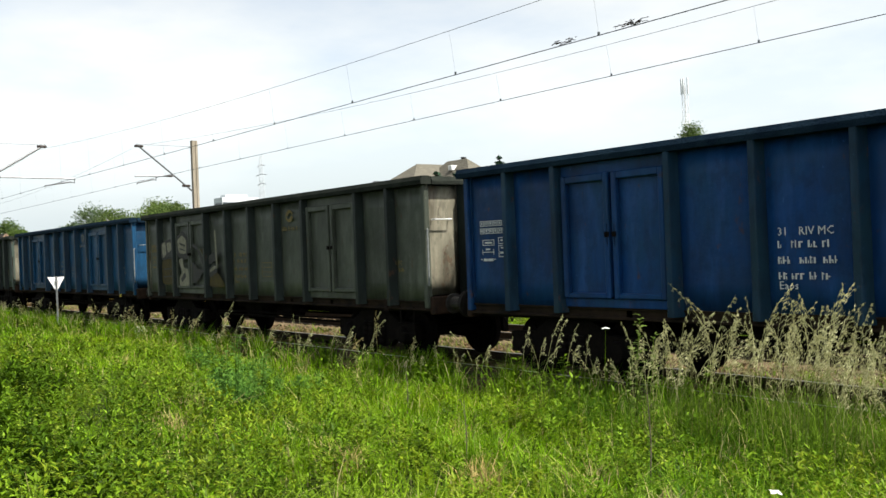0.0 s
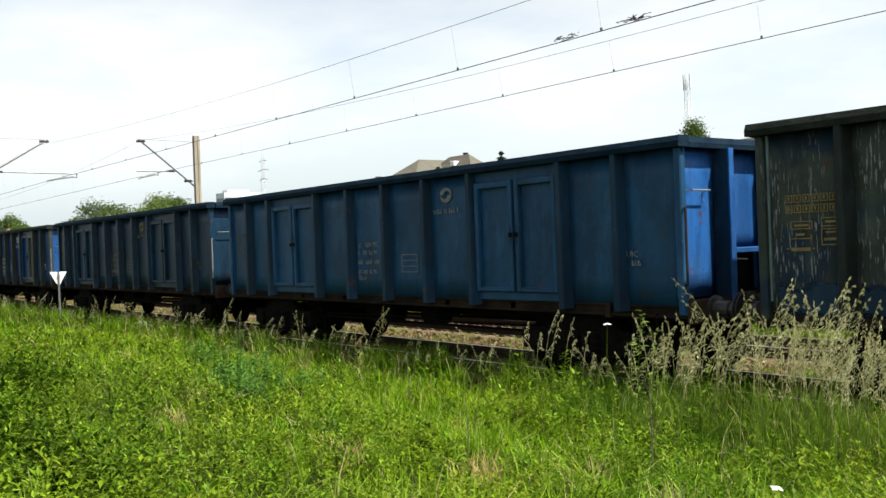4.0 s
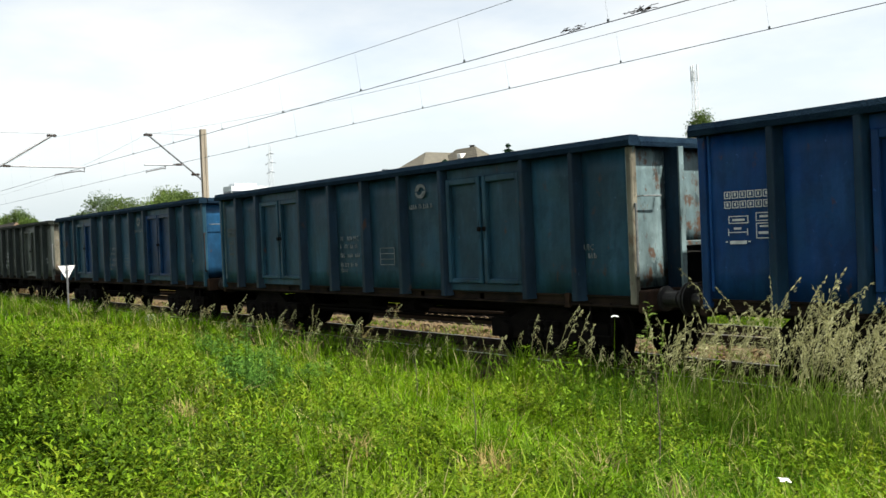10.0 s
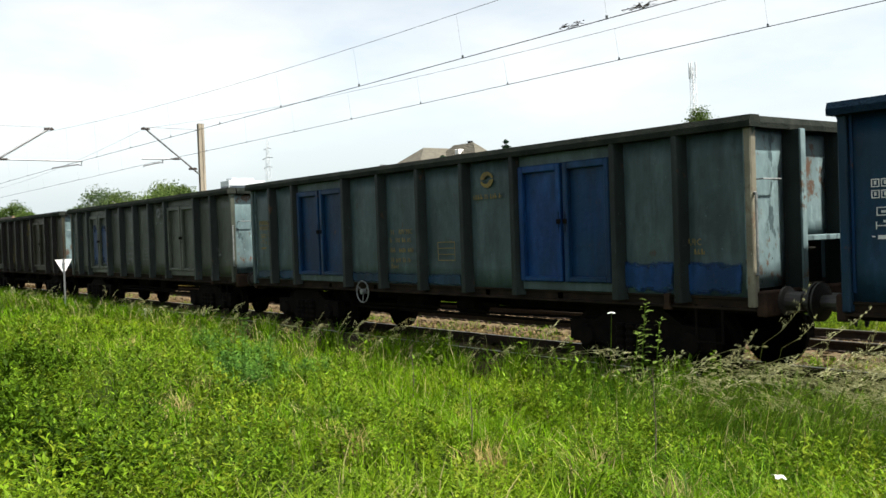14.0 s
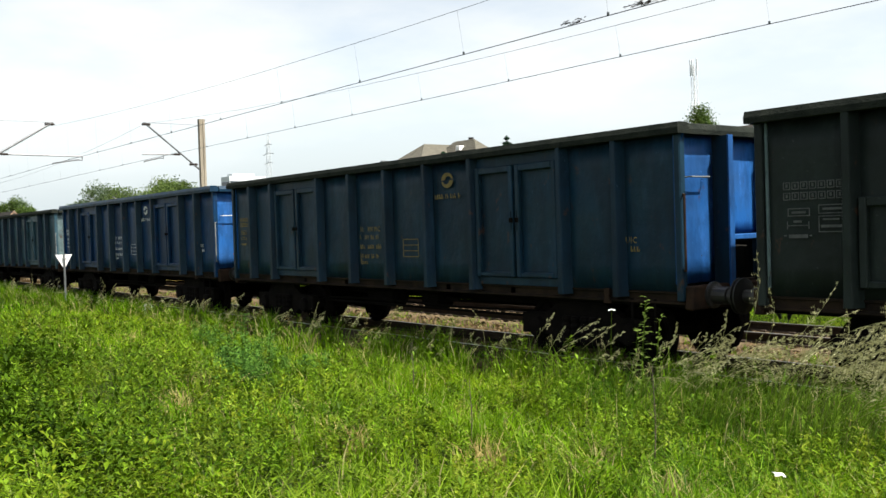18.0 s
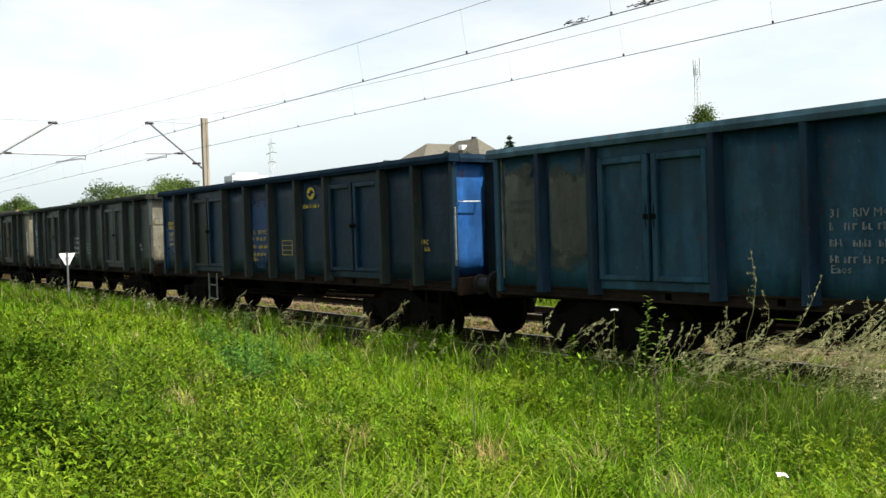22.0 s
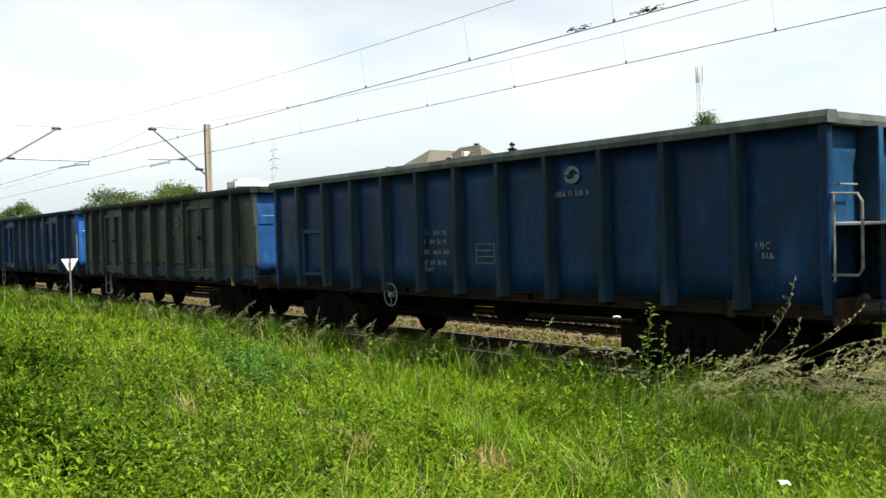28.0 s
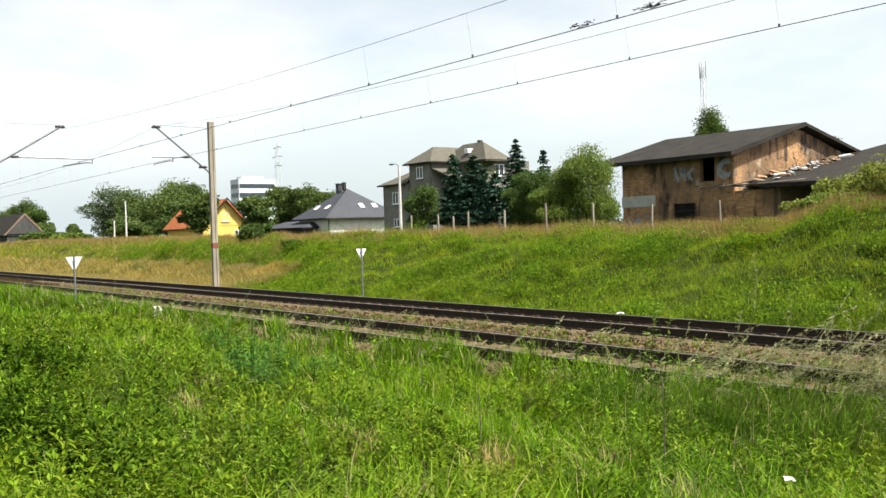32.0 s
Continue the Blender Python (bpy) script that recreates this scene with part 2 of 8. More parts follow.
def tube(points, r, n=6, bm=None):
    """A bent rod through points."""
    bm = bm or bmesh.new()
    pts = [Vector(p) for p in points]
    rows = []
    for i, p in enumerate(pts):
        d = (pts[min(i + 1, len(pts) - 1)] - pts[max(i - 1, 0)]).normalized()
        u = d.orthogonal().normalized() if i == 0 else (u - d * u.dot(d)).normalized()
        w = d.cross(u)
        rr = r[i] if isinstance(r, (list, tuple)) else r
        rows.append([bm.verts.new(p + u * rr * math.cos(2 * math.pi * k / n) + w * rr * math.sin(2 * math.pi * k / n)) for k in range(n)])
    for a, b in zip(rows, rows[1:]):
        for k in range(n):
            bm.faces.new((a[k], a[(k + 1) % n], b[(k + 1) % n], b[k]))
    bm.faces.new(rows[0][::-1])
    bm.faces.new(rows[-1])
    return bm


def done(name, bm):
    me = bpy.data.meshes.new(name)
    bm.to_mesh(me)
    bm.free()
    return me


def thing(name, label, category, at=None, group="", kind="", data=None, mat=None):
    ob = new(name, data)
    if data is not None and mat:
        dress(ob, mat)
    if at is not None:
        ob.matrix_basis = at
    return tagged(ob, label, category, group, kind)


def dress(ob, mat):
    """The material sits on the object, so that alike pieces can share one mesh."""
    if not ob.data.materials:
        ob.data.materials.append(mat)
    ob.material_slots[0].link = "OBJECT"
    ob.material_slots[0].material = mat


def part(name, bm, mat, parent, label="", at=None):
    me = bm if isinstance(bm, bpy.types.Mesh) else done(name, bm)
    ob = new(name, me)
    dress(ob, mat)
    ob.parent = parent
    if at is not None:
        ob.matrix_basis = at
    if label:
        ob["label"] = label
    return ob


# ======== the train ========
D1, D2 = 10.68, 14.89                 # middle lines of the two tracks
PITCH = 14.04                         # one wagon over its buffers
RUN = (67.7474, -124.5037, 10.3501, -19.0943, 606.0846, 1.3748)   # place of the first wagon's front corner, a slowing train


def run(t):
    s = 0.0
    for c in RUN:
        s = s * (t / 32.0) + c
    u = min(max((t - 28.2) / 1.8, 0.0), 1.0)
    return s + 0.14 * u * u * (3 - 2 * u)


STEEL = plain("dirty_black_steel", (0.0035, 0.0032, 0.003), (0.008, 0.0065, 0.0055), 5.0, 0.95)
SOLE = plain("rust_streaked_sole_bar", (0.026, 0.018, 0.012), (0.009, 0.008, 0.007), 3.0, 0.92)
SOOT = plain("sooty_rim_paint", (0.011, 0.014, 0.012), (0.024, 0.027, 0.022), 3.5, 0.9, 0, 0.5, 0.02)
SOOT_BLUE = plain("sooty_blue_rim_paint", (0.004, 0.011, 0.022), (0.009, 0.021, 0.034), 3.5, 0.9, 0, 0.5, 0.02)
RUST = plain("rusty_brown_steel", (0.040, 0.024, 0.016), (0.016, 0.012, 0.010), 4.0, 0.9)
FADED = plain("faded_white_paint", (0.19, 0.20, 0.20), (0.09, 0.10, 0.10), 9.0, 0.8, 0, 0.1)
GHOST = plain("half_gone_lettering", (0.085, 0.090, 0.086), (0.045, 0.050, 0.048), 9.0, 0.8, 0, 0.1)
# dark tone for the shaded recess under the end beam
RECESS_SHADE = plain("shade_dark_end_panel", (0.013, 0.014, 0.014), (0.030, 0.027, 0.022), 4.0, 0.85)
WORN = plain("rolled_bright_steel", (0.30, 0.29, 0.28), (0.16, 0.13, 0.11), 6.0, 0.35, 0.9)
BUFFER = plain("greasy_buffer_steel", (0.016, 0.014, 0.012), (0.009, 0.008, 0.007), 7.0, 0.55, 0.3)
GREASE = plain("greasy_black", (0.012, 0.012, 0.012), (0.03, 0.026, 0.022), 7.0, 0.45)
WHITE = plain("chalky_white_paint", (0.55, 0.56, 0.56), (0.38, 0.39, 0.39), 12.0, 0.7, 0, 0.1)
YELLOW = plain("faded_yellow_paint", (0.55, 0.42, 0.05), (0.36, 0.26, 0.05), 12.0, 0.7, 0, 0.1)
OCHRE = plain("dull_ochre_paint", (0.19, 0.145, 0.048), (0.12, 0.09, 0.038), 9.0, 0.75, 0, 0.1)
RED = plain("red_paint", (0.5, 0.05, 0.03), (0.3, 0.04, 0.03), 9.0, 0.6, 0, 0.1)
BLACKP = plain("black_paint", (0.012, 0.012, 0.013), (0.025, 0.024, 0.022), 9.0, 0.6, 0, 0.1)

PAINTS = {
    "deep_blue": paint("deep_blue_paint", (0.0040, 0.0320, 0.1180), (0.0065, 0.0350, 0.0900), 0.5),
    "blue": paint("blue_paint", (0.0065, 0.0450, 0.1250), (0.0090, 0.0420, 0.0900), 0.5),
    "light_blue": paint("light_blue_paint", (0.0095, 0.0490, 0.1080), (0.0105, 0.0400, 0.0820), 0.45),
    "navy": paint("navy_paint", (0.0058, 0.0252, 0.0540), (0.0086, 0.0252, 0.0389), 0.6),
    "scratched_blue": paint("scratched_blue_paint", (0.0060, 0.0300, 0.0850), (0.0080, 0.0300, 0.0600), 0.5, scratch=0.95),
    "flaked_blue": paint("flaked_blue_paint", (0.0042, 0.0280, 0.0950), (0.0055, 0.0260, 0.0680), 0.45, scratch=0.4),
    "teal": paint("teal_paint", (0.0125, 0.0480, 0.0780), (0.0180, 0.0490, 0.0650), 0.55),
    "pale_teal": paint("pale_teal_paint", (0.0480, 0.0740, 0.0760), (0.0360, 0.0580, 0.0590), 0.5),
    "green_teal": paint("green_teal_paint", (0.0300, 0.0680, 0.0900), (0.0280, 0.0580, 0.0730), 0.55),
    "grey_green": paint("grey_green_paint", (0.0624, 0.0697, 0.0551), (0.0405, 0.0478, 0.0379), 0.55),
    "pale_grey": paint("pale_grey_green_paint", (0.0690, 0.0800, 0.0700), (0.0450, 0.0530, 0.0460), 0.7),
    "stone_grey": paint("stone_grey_paint", (0.0460, 0.0600, 0.0560), (0.0300, 0.0390, 0.0360), 0.7, rust=0.15),
    "grey": paint("grey_paint", (0.0390, 0.0480, 0.0410), (0.0250, 0.0310, 0.0262), 0.55),
    "brown_grey": paint("brown_grey_paint", (0.0400, 0.0390, 0.0260), (0.0240, 0.0225, 0.0150), 0.65),
    "daubed": paint("daubed_door_paint", (0.0230, 0.0230, 0.0170), (0.0420, 0.0330, 0.0100), 0.5, patch=(0.0050, 0.0300, 0.1000)),
    "dusk_blue": paint("dusky_blue_paint", (0.0034, 0.0245, 0.0740), (0.0055, 0.0245, 0.0540), 0.6),
    "scratched_grey": paint("scratched_grey_paint", (0.0500, 0.0600, 0.0570), (0.0320, 0.0400, 0.0370), 0.6, scratch=0.9),
    "night_blue": paint("night_blue_paint", (0.0062, 0.0210, 0.0400), (0.0080, 0.0210, 0.0300), 0.6),
    "sage": paint("sage_green_paint", (0.0620, 0.0820, 0.0690), (0.0400, 0.0560, 0.0465), 0.6),
    "rust_brown": paint("rust_brown_paint", (0.0210, 0.0150, 0.0110), (0.0115, 0.0095, 0.0078), 0.7, patch=(0.0060, 0.0120, 0.0280)),
    "black_brown": paint("black_brown_paint", (0.0088, 0.0076, 0.0060), (0.0058, 0.0052, 0.0046), 0.5),
    "green_black": paint("green_black_paint", (0.0135, 0.0195, 0.0178), (0.0098, 0.0140, 0.0130), 0.55),
    "patchy_green": paint("patchy_green_paint", (0.0340, 0.0440, 0.0360), (0.0220, 0.0300, 0.0260), 0.6, patch=(0.0086, 0.0216, 0.0389), scratch=0.25),
    "patchy_teal": paint("patchy_teal_paint", (0.0105, 0.0290, 0.0580), (0.0150, 0.0310, 0.0440), 0.55, patch=(0.0300, 0.0270, 0.0150)),
    "night_teal": paint("night_teal_paint", (0.0060, 0.0240, 0.0450), (0.0090, 0.0250, 0.0360), 0.55),
    "light_rim": paint("light_blue_rim_paint", (0.0600, 0.1400, 0.1900), (0.0400, 0.0950, 0.1350), 0.5),
    "olive_grey": paint("olive_grey_paint", (0.0600, 0.0620, 0.0440), (0.0400, 0.0410, 0.0300), 0.6),
    # end paints, brightened for the sun on the ends; pale ones are weathered too
    "sunlit_blue": paint("sunlit_blue_paint", (0.0130, 0.0780, 0.2500), (0.0200, 0.0640, 0.1700), 0.6),
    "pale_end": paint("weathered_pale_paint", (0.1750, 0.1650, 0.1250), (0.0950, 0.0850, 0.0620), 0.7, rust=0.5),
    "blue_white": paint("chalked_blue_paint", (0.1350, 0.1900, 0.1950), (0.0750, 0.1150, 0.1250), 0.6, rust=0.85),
}

SOFT = {
    "deep_blue": paint("ragged_deep_blue_paint", (0.0045, 0.0290, 0.0980), (0.0070, 0.0310, 0.0760), 0.5, ragged=True),
    "blue": paint("ragged_blue_paint", (0.0080, 0.0440, 0.1080), (0.0100, 0.0420, 0.0820), 0.5, ragged=True),
    "navy": paint("ragged_navy_paint", (0.0058, 0.0252, 0.0540), (0.0086, 0.0252, 0.0389), 0.6, ragged=True),
    "teal": paint("ragged_teal_paint", (0.0100, 0.0300, 0.0460), (0.0120, 0.0280, 0.0370), 0.55, ragged=True),
    "ochre": paint("ragged_ochre_paint", (0.0750, 0.0600, 0.0120), (0.0400, 0.0330, 0.0120), 0.6, ragged=True),
    "grey_green": paint("ragged_grey_green_paint", (0.0624, 0.0697, 0.0551), (0.0405, 0.0478, 0.0379), 0.55, ragged=True),
}
# darker paint for each body's posts; it stands in for the shade on them
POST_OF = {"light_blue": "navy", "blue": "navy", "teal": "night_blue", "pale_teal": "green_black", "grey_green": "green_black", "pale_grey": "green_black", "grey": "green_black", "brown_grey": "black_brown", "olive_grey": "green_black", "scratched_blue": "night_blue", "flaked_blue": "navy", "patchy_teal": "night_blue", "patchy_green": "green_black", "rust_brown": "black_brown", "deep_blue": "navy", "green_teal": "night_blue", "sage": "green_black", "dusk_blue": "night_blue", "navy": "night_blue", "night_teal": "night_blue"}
MESH = {}


def shared(key, make):
    if key not in MESH:
        MESH[key] = done(key, make())
    return MESH[key]


def dished(w, h, seed, thick=0.03):
    """A sheet of steel, w by h, standing in xz, pushed in and out by loads."""
    rnd = random.Random(seed)
    bm = bmesh.new()
    nx, nz = 5, 6
    bulge = rnd.uniform(-0.012, 0.022)
    pts = [(rnd.uniform(0.2, 0.8), rnd.uniform(0.15, 0.8), rnd.uniform(-0.025, 0.02)) for _ in range(3)]
    rows = []
    for j in range(nz + 1):
        row = []
        for i in range(nx + 1):
            u, v = i / nx, j / nz
            e = 16 * u * (1 - u) * v * (1 - v)
            d = bulge * e + sum(a * e * math.exp(-((u - pu) ** 2 + (v - pv) ** 2) / 0.05) for pu, pv, a in pts)
            row.append(bm.verts.new((u * w, -d, v * h)))
        rows.append(row)
    back = [[bm.verts.new((v.co.x, v.co.y + thick, v.co.z)) for v in (row[0], row[-1])] for row in (rows[0], rows[-1])]
    for a, b in zip(rows, rows[1:]):
        for i in range(nx):
            bm.faces.new((a[i], a[i + 1], b[i + 1], b[i])).smooth = True
    bm.faces.new((back[0][0], back[1][0], back[1][1], back[0][1]))
    bm.faces.new([r[0] for r in rows] + [back[1][0], back[0][0]])
    bm.faces.new([r[-1] for r in rows][::-1] + [back[0][1], back[1][1]])
    bm.faces.new(rows[0][::-1] + [back[0][0], back[0][1]])
    bm.faces.new(rows[-1] + [back[1][1], back[1][0]])
    return bm


def stake(h):
    """A pressed hat-section post, wider at the foot."""
    bm = bmesh.new()
    rows = []
    for z, k in ((0, 1.15), (0.3, 1.0), (h, 0.9)):
        rows.append([bm.verts.new((x * k, y, z)) for x, y in ((-0.095, 0.0), (-0.050, -0.135), (-0.038, -0.15), (0.038, -0.15), (0.050, -0.135), (0.095, 0.0))])
    for a, b in zip(rows, rows[1:]):
        for i in range(5):
            bm.faces.new((a[i], a[i + 1], b[i + 1], b[i]))
        bm.faces.new((a[5], a[0], b[0], b[5]))
    bm.faces.new(rows[0][::-1])
    bm.faces.new(rows[-1])
    bmesh.ops.recalc_face_normals(bm, faces=bm.faces[:])
    return bm


def door_leaf(w, h):
    """A side door: sheet deep in a raised frame."""
    bm = boxes([(0, w, 0.0, 0.03, 0, h)])
    f = 0.085
    for b in ((0, f, -0.085, 0.0, 0, h), (w - f, w, -0.085, 0.0, 0, h), (f, w - f, -0.08, 0.0, h - 0.10, h), (f, w - f, -0.08, 0.0, 0, 0.07)):
        bm2 = boxes([b], 0.012)
        me = done("tmp", bm2)
        bm.from_mesh(me)
        bpy.data.meshes.remove(me)
    return bm


def wheelset():
    bm = lathe([(0.075, -0.98), (0.075, 0.98)], "y", 10)
    for s in (-1, 1):
        r = [(0.09, 0.66), (0.20, 0.665), (0.36, 0.70), (0.40, 0.675), (0.487, 0.675), (0.487, 0.705), (0.465, 0.715), (0.455, 0.81), (0.40, 0.81), (0.36, 0.77), (0.20, 0.735), (0.15, 0.85), (0.09, 0.85)]
        lathe([(a, s * b) for a, b in r], "y", 24, bm=bm)
    # spokes of dirt and wear on the outer web
    for k in range(3):
        a = 2 * math.pi * k / 3
        c, q = math.cos(a), math.sin(a)
        for s in (-1, 1):
            tube([(0.16 * c, s * 0.765, 0.16 * q), (0.35 * c, s * 0.79, 0.35 * q)], 0.02, 5, bm)
    return bm


def bogie_frame():
    """A cast three-piece side frame with its axle boxes and spring window, standing in xz."""
    bm = prism([(-1.25, 0.36), (-1.25, 0.66), (-0.75, 0.68), (-0.45, 0.86), (0.45, 0.86), (0.75, 0.68), (1.25, 0.66), (1.25, 0.36), (0.62, 0.36), (0.42, 0.22), (-0.42, 0.22), (-0.62, 0.36)], -0.07, 0.07, "y")
    for x in (-0.9, 0.9):
        lathe([(0.05, -0.15), (0.14, -0.14), (0.16, -0.06), (0.16, 0.08)], "y", 14, (x, 0, 0.46), bm)
    for x in (-0.26, -0.09, 0.09, 0.26):
        lathe([(0.065, 0.27), (0.085, 0.32), (0.065, 0.37), (0.085, 0.42), (0.065, 0.47), (0.085, 0.52), (0.065, 0.57), (0.085, 0.62), (0.065, 0.66)], "z", 10, (x, -0.09, 0), bm)
    return bm


def buffer_body():
    return lathe([(0.17, 0.0), (0.17, 0.03), (0.115, 0.04), (0.11, 0.24), (0.085, 0.25), (0.08, 0.43)], "x", 16)


def buffer_head():
    bm = lathe([(0.16, 0.42), (0.225, 0.435), (0.225, 0.455), (0.15, 0.468), (0.05, 0.472)], "x", 20)
    return bm


def coupling():
    bm = tube([(0.0, 0, 1.02), (0.24, 0, 1.02), (0.34, 0, 0.97), (0.36, 0, 1.05), (0.30, 0, 1.10)], [0.05, 0.045, 0.04, 0.035, 0.02], 8)
    tube([(0.30, -0.05, 1.0), (0.33, -0.06, 0.8), (0.36, 0, 0.68), (0.33, 0.06, 0.8), (0.30, 0.05, 1.0)], 0.018, 6, bm)
    return bm


def strokes(items, z=0.0):
    """Flat marks (x0, z0, x1, z1) in xz, a coat of paint thick."""
    return boxes([(min(a, c), max(a, c), -0.003, 0.0, min(b, d), max(b, d)) for a, b, c, d in items])


def bars_block(seed, rows, w, h, gap=0.45, breaks=0.25):
    """Lines of writing too worn to read, a narrow bar for each character."""
    rnd = random.Random(seed)
    out = []
    for j in range(rows):
        z = -j * h * (1 + gap)
        x, stop, word = 0.0, w * rnd.uniform(0.75, 1.0), rnd.randint(2, 4)
        while x < stop:
            cw = h * rnd.choice((0.28, 0.42, 0.5))
            if rnd.random() > breaks * 0.6:
                top = z - h * rnd.choice((0.0, 0.0, 0.12))
                out.append((x, z - h * 0.8, x + cw * 0.45, top))
                if rnd.random() < 0.75:
                    m = z - h * rnd.choice((0.12, 0.4, 0.66))
                    out.append((x + cw * 0.45, m - h * 0.14, x + cw, m))
                if rnd.random() < 0.4:
                    out.append((x + cw * 0.78, z - h * 0.8, x + cw, z - h * 0.42))
            x += cw + 0.16 * h
            word -= 1
            if word == 0:
                x += 0.45 * h
                word = rnd.randint(2, 5)
    return strokes(out)


def outline(x0, z0, x1, z1, t=0.011):
    return [(x0, z0, x1, z0 + t), (x0, z1 - t, x1, z1), (x0, z0 + t, x0 + t, z1 - t), (x1 - t, z0 + t, x1, z1 - t)]


def load_table():
    """Worn rows of small outlined boxes, two frames and a length mark."""
    rnd = random.Random(3)
    out = []
    for j in (0, 1):
        for k in range(7):
            x, z = 0.105 * k, -0.115 * j
            out += outline(x, z - 0.085, x + 0.088, z)
            out.append((x + 0.03, z - 0.06, x + 0.055, z - 0.02))
    out += outline(0.05, -0.38, 0.32, -0.29) + [(0.1, -0.35, 0.27, -0.325)]
    out += outline(0.42, -0.36, 0.74, -0.26) + [(0.47, -0.32, 0.69, -0.295)]
    out += outline(0.42, -0.56, 0.74, -0.38) + [(0.47, -0.43, 0.66, -0.41), (0.45, -0.51, 0.70, -0.48)]
    out += [(0.04, -0.52, 0.051, -0.44), (0.30, -0.52, 0.311, -0.44), (0.051, -0.487, 0.30, -0.476), (0.12, -0.45, 0.22, -0.425)]
    out += [(0.0, -0.60, 0.03, -0.585), (0.06, -0.62, 0.29, -0.58), (0.31, -0.60, 0.34, -0.585)]
    return strokes(out)


def swirl():
    """A round mark of two bowed blades."""
    bm = bmesh.new()
    for s in (1, -1):
        pts_o = [(0.155 * math.cos(a), 0.125 * math.sin(a)) for a in [math.radians(d) for d in range(10, 181, 17)]]
        pts_i = [(0.085 * math.cos(a) + 0.03, 0.06 * math.sin(a) + 0.005) for a in [math.radians(d) for d in range(10, 181, 17)]]
        prev = None
        for (ox, oz), (ix, iz) in zip(pts_o, pts_i):
            cur = (bm.verts.new((s * ox, 0, s * oz)), bm.verts.new((s * ix, 0, s * iz)))
            if prev:
                bm.faces.new((prev[0], cur[0], cur[1], prev[1]))
            prev = cur
    bmesh.ops.recalc_face_normals(bm, faces=bm.faces[:])
    ret = bmesh.ops.extrude_face_region(bm, geom=bm.faces[:])
    bmesh.ops.translate(bm, vec=(0, -0.003, 0), verts=[v for v in ret["geom"] if isinstance(v, bmesh.types.BMVert)])
    return bm


def letters(text, size):
    key = "letters_%s_%g" % (text, size)
    if key not in MESH:
        cu = bpy.data.curves.new(key, "FONT")
        cu.body, cu.size, cu.extrude, cu.resolution_u = text, size, 0.0015, 1
        ob = bpy.data.objects.new(key, cu)
        scene.collection.objects.link(ob)
        dg = bpy.context.evaluated_depsgraph_get()
        me = bpy.data.meshes.new_from_object(ob.evaluated_get(dg))
        bpy.data.objects.remove(ob)
        me.transform(Matrix.Rotation(radians(90), 4, "X"))
        MESH[key] = me
    return MESH[key]


FLOOR_Z, RIM_Z, TOP_Z = 1.18, 3.05, 3.19
WALL_Z = 1.085                         # foot of the side sheets, above the sole bar
SIDE_Y = 1.27                          # sheet of the side wall; posts stand proud of it
STAKES = (-5.4, -4.38, -2.4, -1.2, 0.0, 1.2, 2.4, 4.38, 5.4)
BAYS = ((-6.42, -5.4), (-5.4, -4.38), (-2.4, -1.2), (-1.2, 0.0), (0.0, 1.2), (1.2, 2.4), (4.38, 5.4), (5.4, 6.42))
DOORS = ((-4.27, -3.41), (-3.35, -2.49), (2.49, 3.35), (3.41, 4.27))
EVEN = tuple(1.06 * k for k in range(-5, 6))          # posts of the wagons without large doors


def scrawl(seed, w, h, n):
    """A sprayed scrawl of fat bowed lines."""
    rnd = random.Random(seed)
    bm = bmesh.new()
    for k in range(n):
        x, z = w * (k + rnd.random() * 0.6) / n, h * rnd.uniform(0.1, 0.9)
        r, a0 = h * rnd.uniform(0.16, 0.34), rnd.uniform(0, 6.28)
        span, wd = rnd.uniform(2.2, 4.6), rnd.uniform(0.035, 0.07)
        prev = None
        for i in range(9):
            a = a0 + span * i / 8
            c, s = math.cos(a), math.sin(a) * 1.25
            zz = min(max(z + (r + wd) * s, 0), h)
            zi = min(max(z + (r - wd) * s, 0), h)
            cur = (bm.verts.new((x + (r + wd) * c, -0.004 - 0.0004 * k, zz)), bm.verts.new((x + (r - wd) * c, -0.004 - 0.0004 * k, zi)))
            if prev:
                bm.faces.new((prev[0], cur[0], cur[1], prev[1]))
            prev = cur
    return bm


def blot(pts, r=0.03):
    """A flat sprayed patch with softened corners."""
    bm = bmesh.new()
    out = []
    n = len(pts)
    for k in range(n):
        a, b, c = Vector(pts[k - 1]), Vector(pts[k]), Vector(pts[(k + 1) % n])
        out += [b.lerp(a, 0.22), b.lerp((a + c) / 2, 0.10), b.lerp(c, 0.22)]
    bm.faces.new([bm.verts.new((p[0], 0, p[1])) for p in out])
    ret = bmesh.ops.extrude_face_region(bm, geom=bm.faces[:])
    bmesh.ops.translate(bm, vec=(0, 0.0004, 0), verts=[v for v in ret["geom"] if isinstance(v, bmesh.types.BMVert)])
    bmesh.ops.triangulate(bm, faces=bm.faces[:])
    bmesh.ops.recalc_face_normals(bm, faces=bm.faces[:])
    return bm


def wave_line(x0, x1, z):
    """A sprayed line that loops tightly, then runs out into long waves."""
    bm = bmesh.new()
    prev, n = None, 220
    for k in range(n + 1):
        u = k / n
        x = x0 + (x1 - x0) * u
        fast = max(0.0, 1 - u * 5.0)
        zz = z + 0.05 * math.sin(9.0 * x) * (1 - 0.4 * u) + 0.11 * fast * math.sin(31.0 * x) + 0.03 * math.sin(3.1 * x)
        h = 0.016 + 0.010 * math.sin(5.3 * x) ** 2 + 0.02 * fast
        cur = (bm.verts.new((x, 0, zz - h)), bm.verts.new((x, 0, zz + h)))
        if prev:
            bm.faces.new((prev[0], cur[0], cur[1], prev[1]))
        prev = cur
    return bm


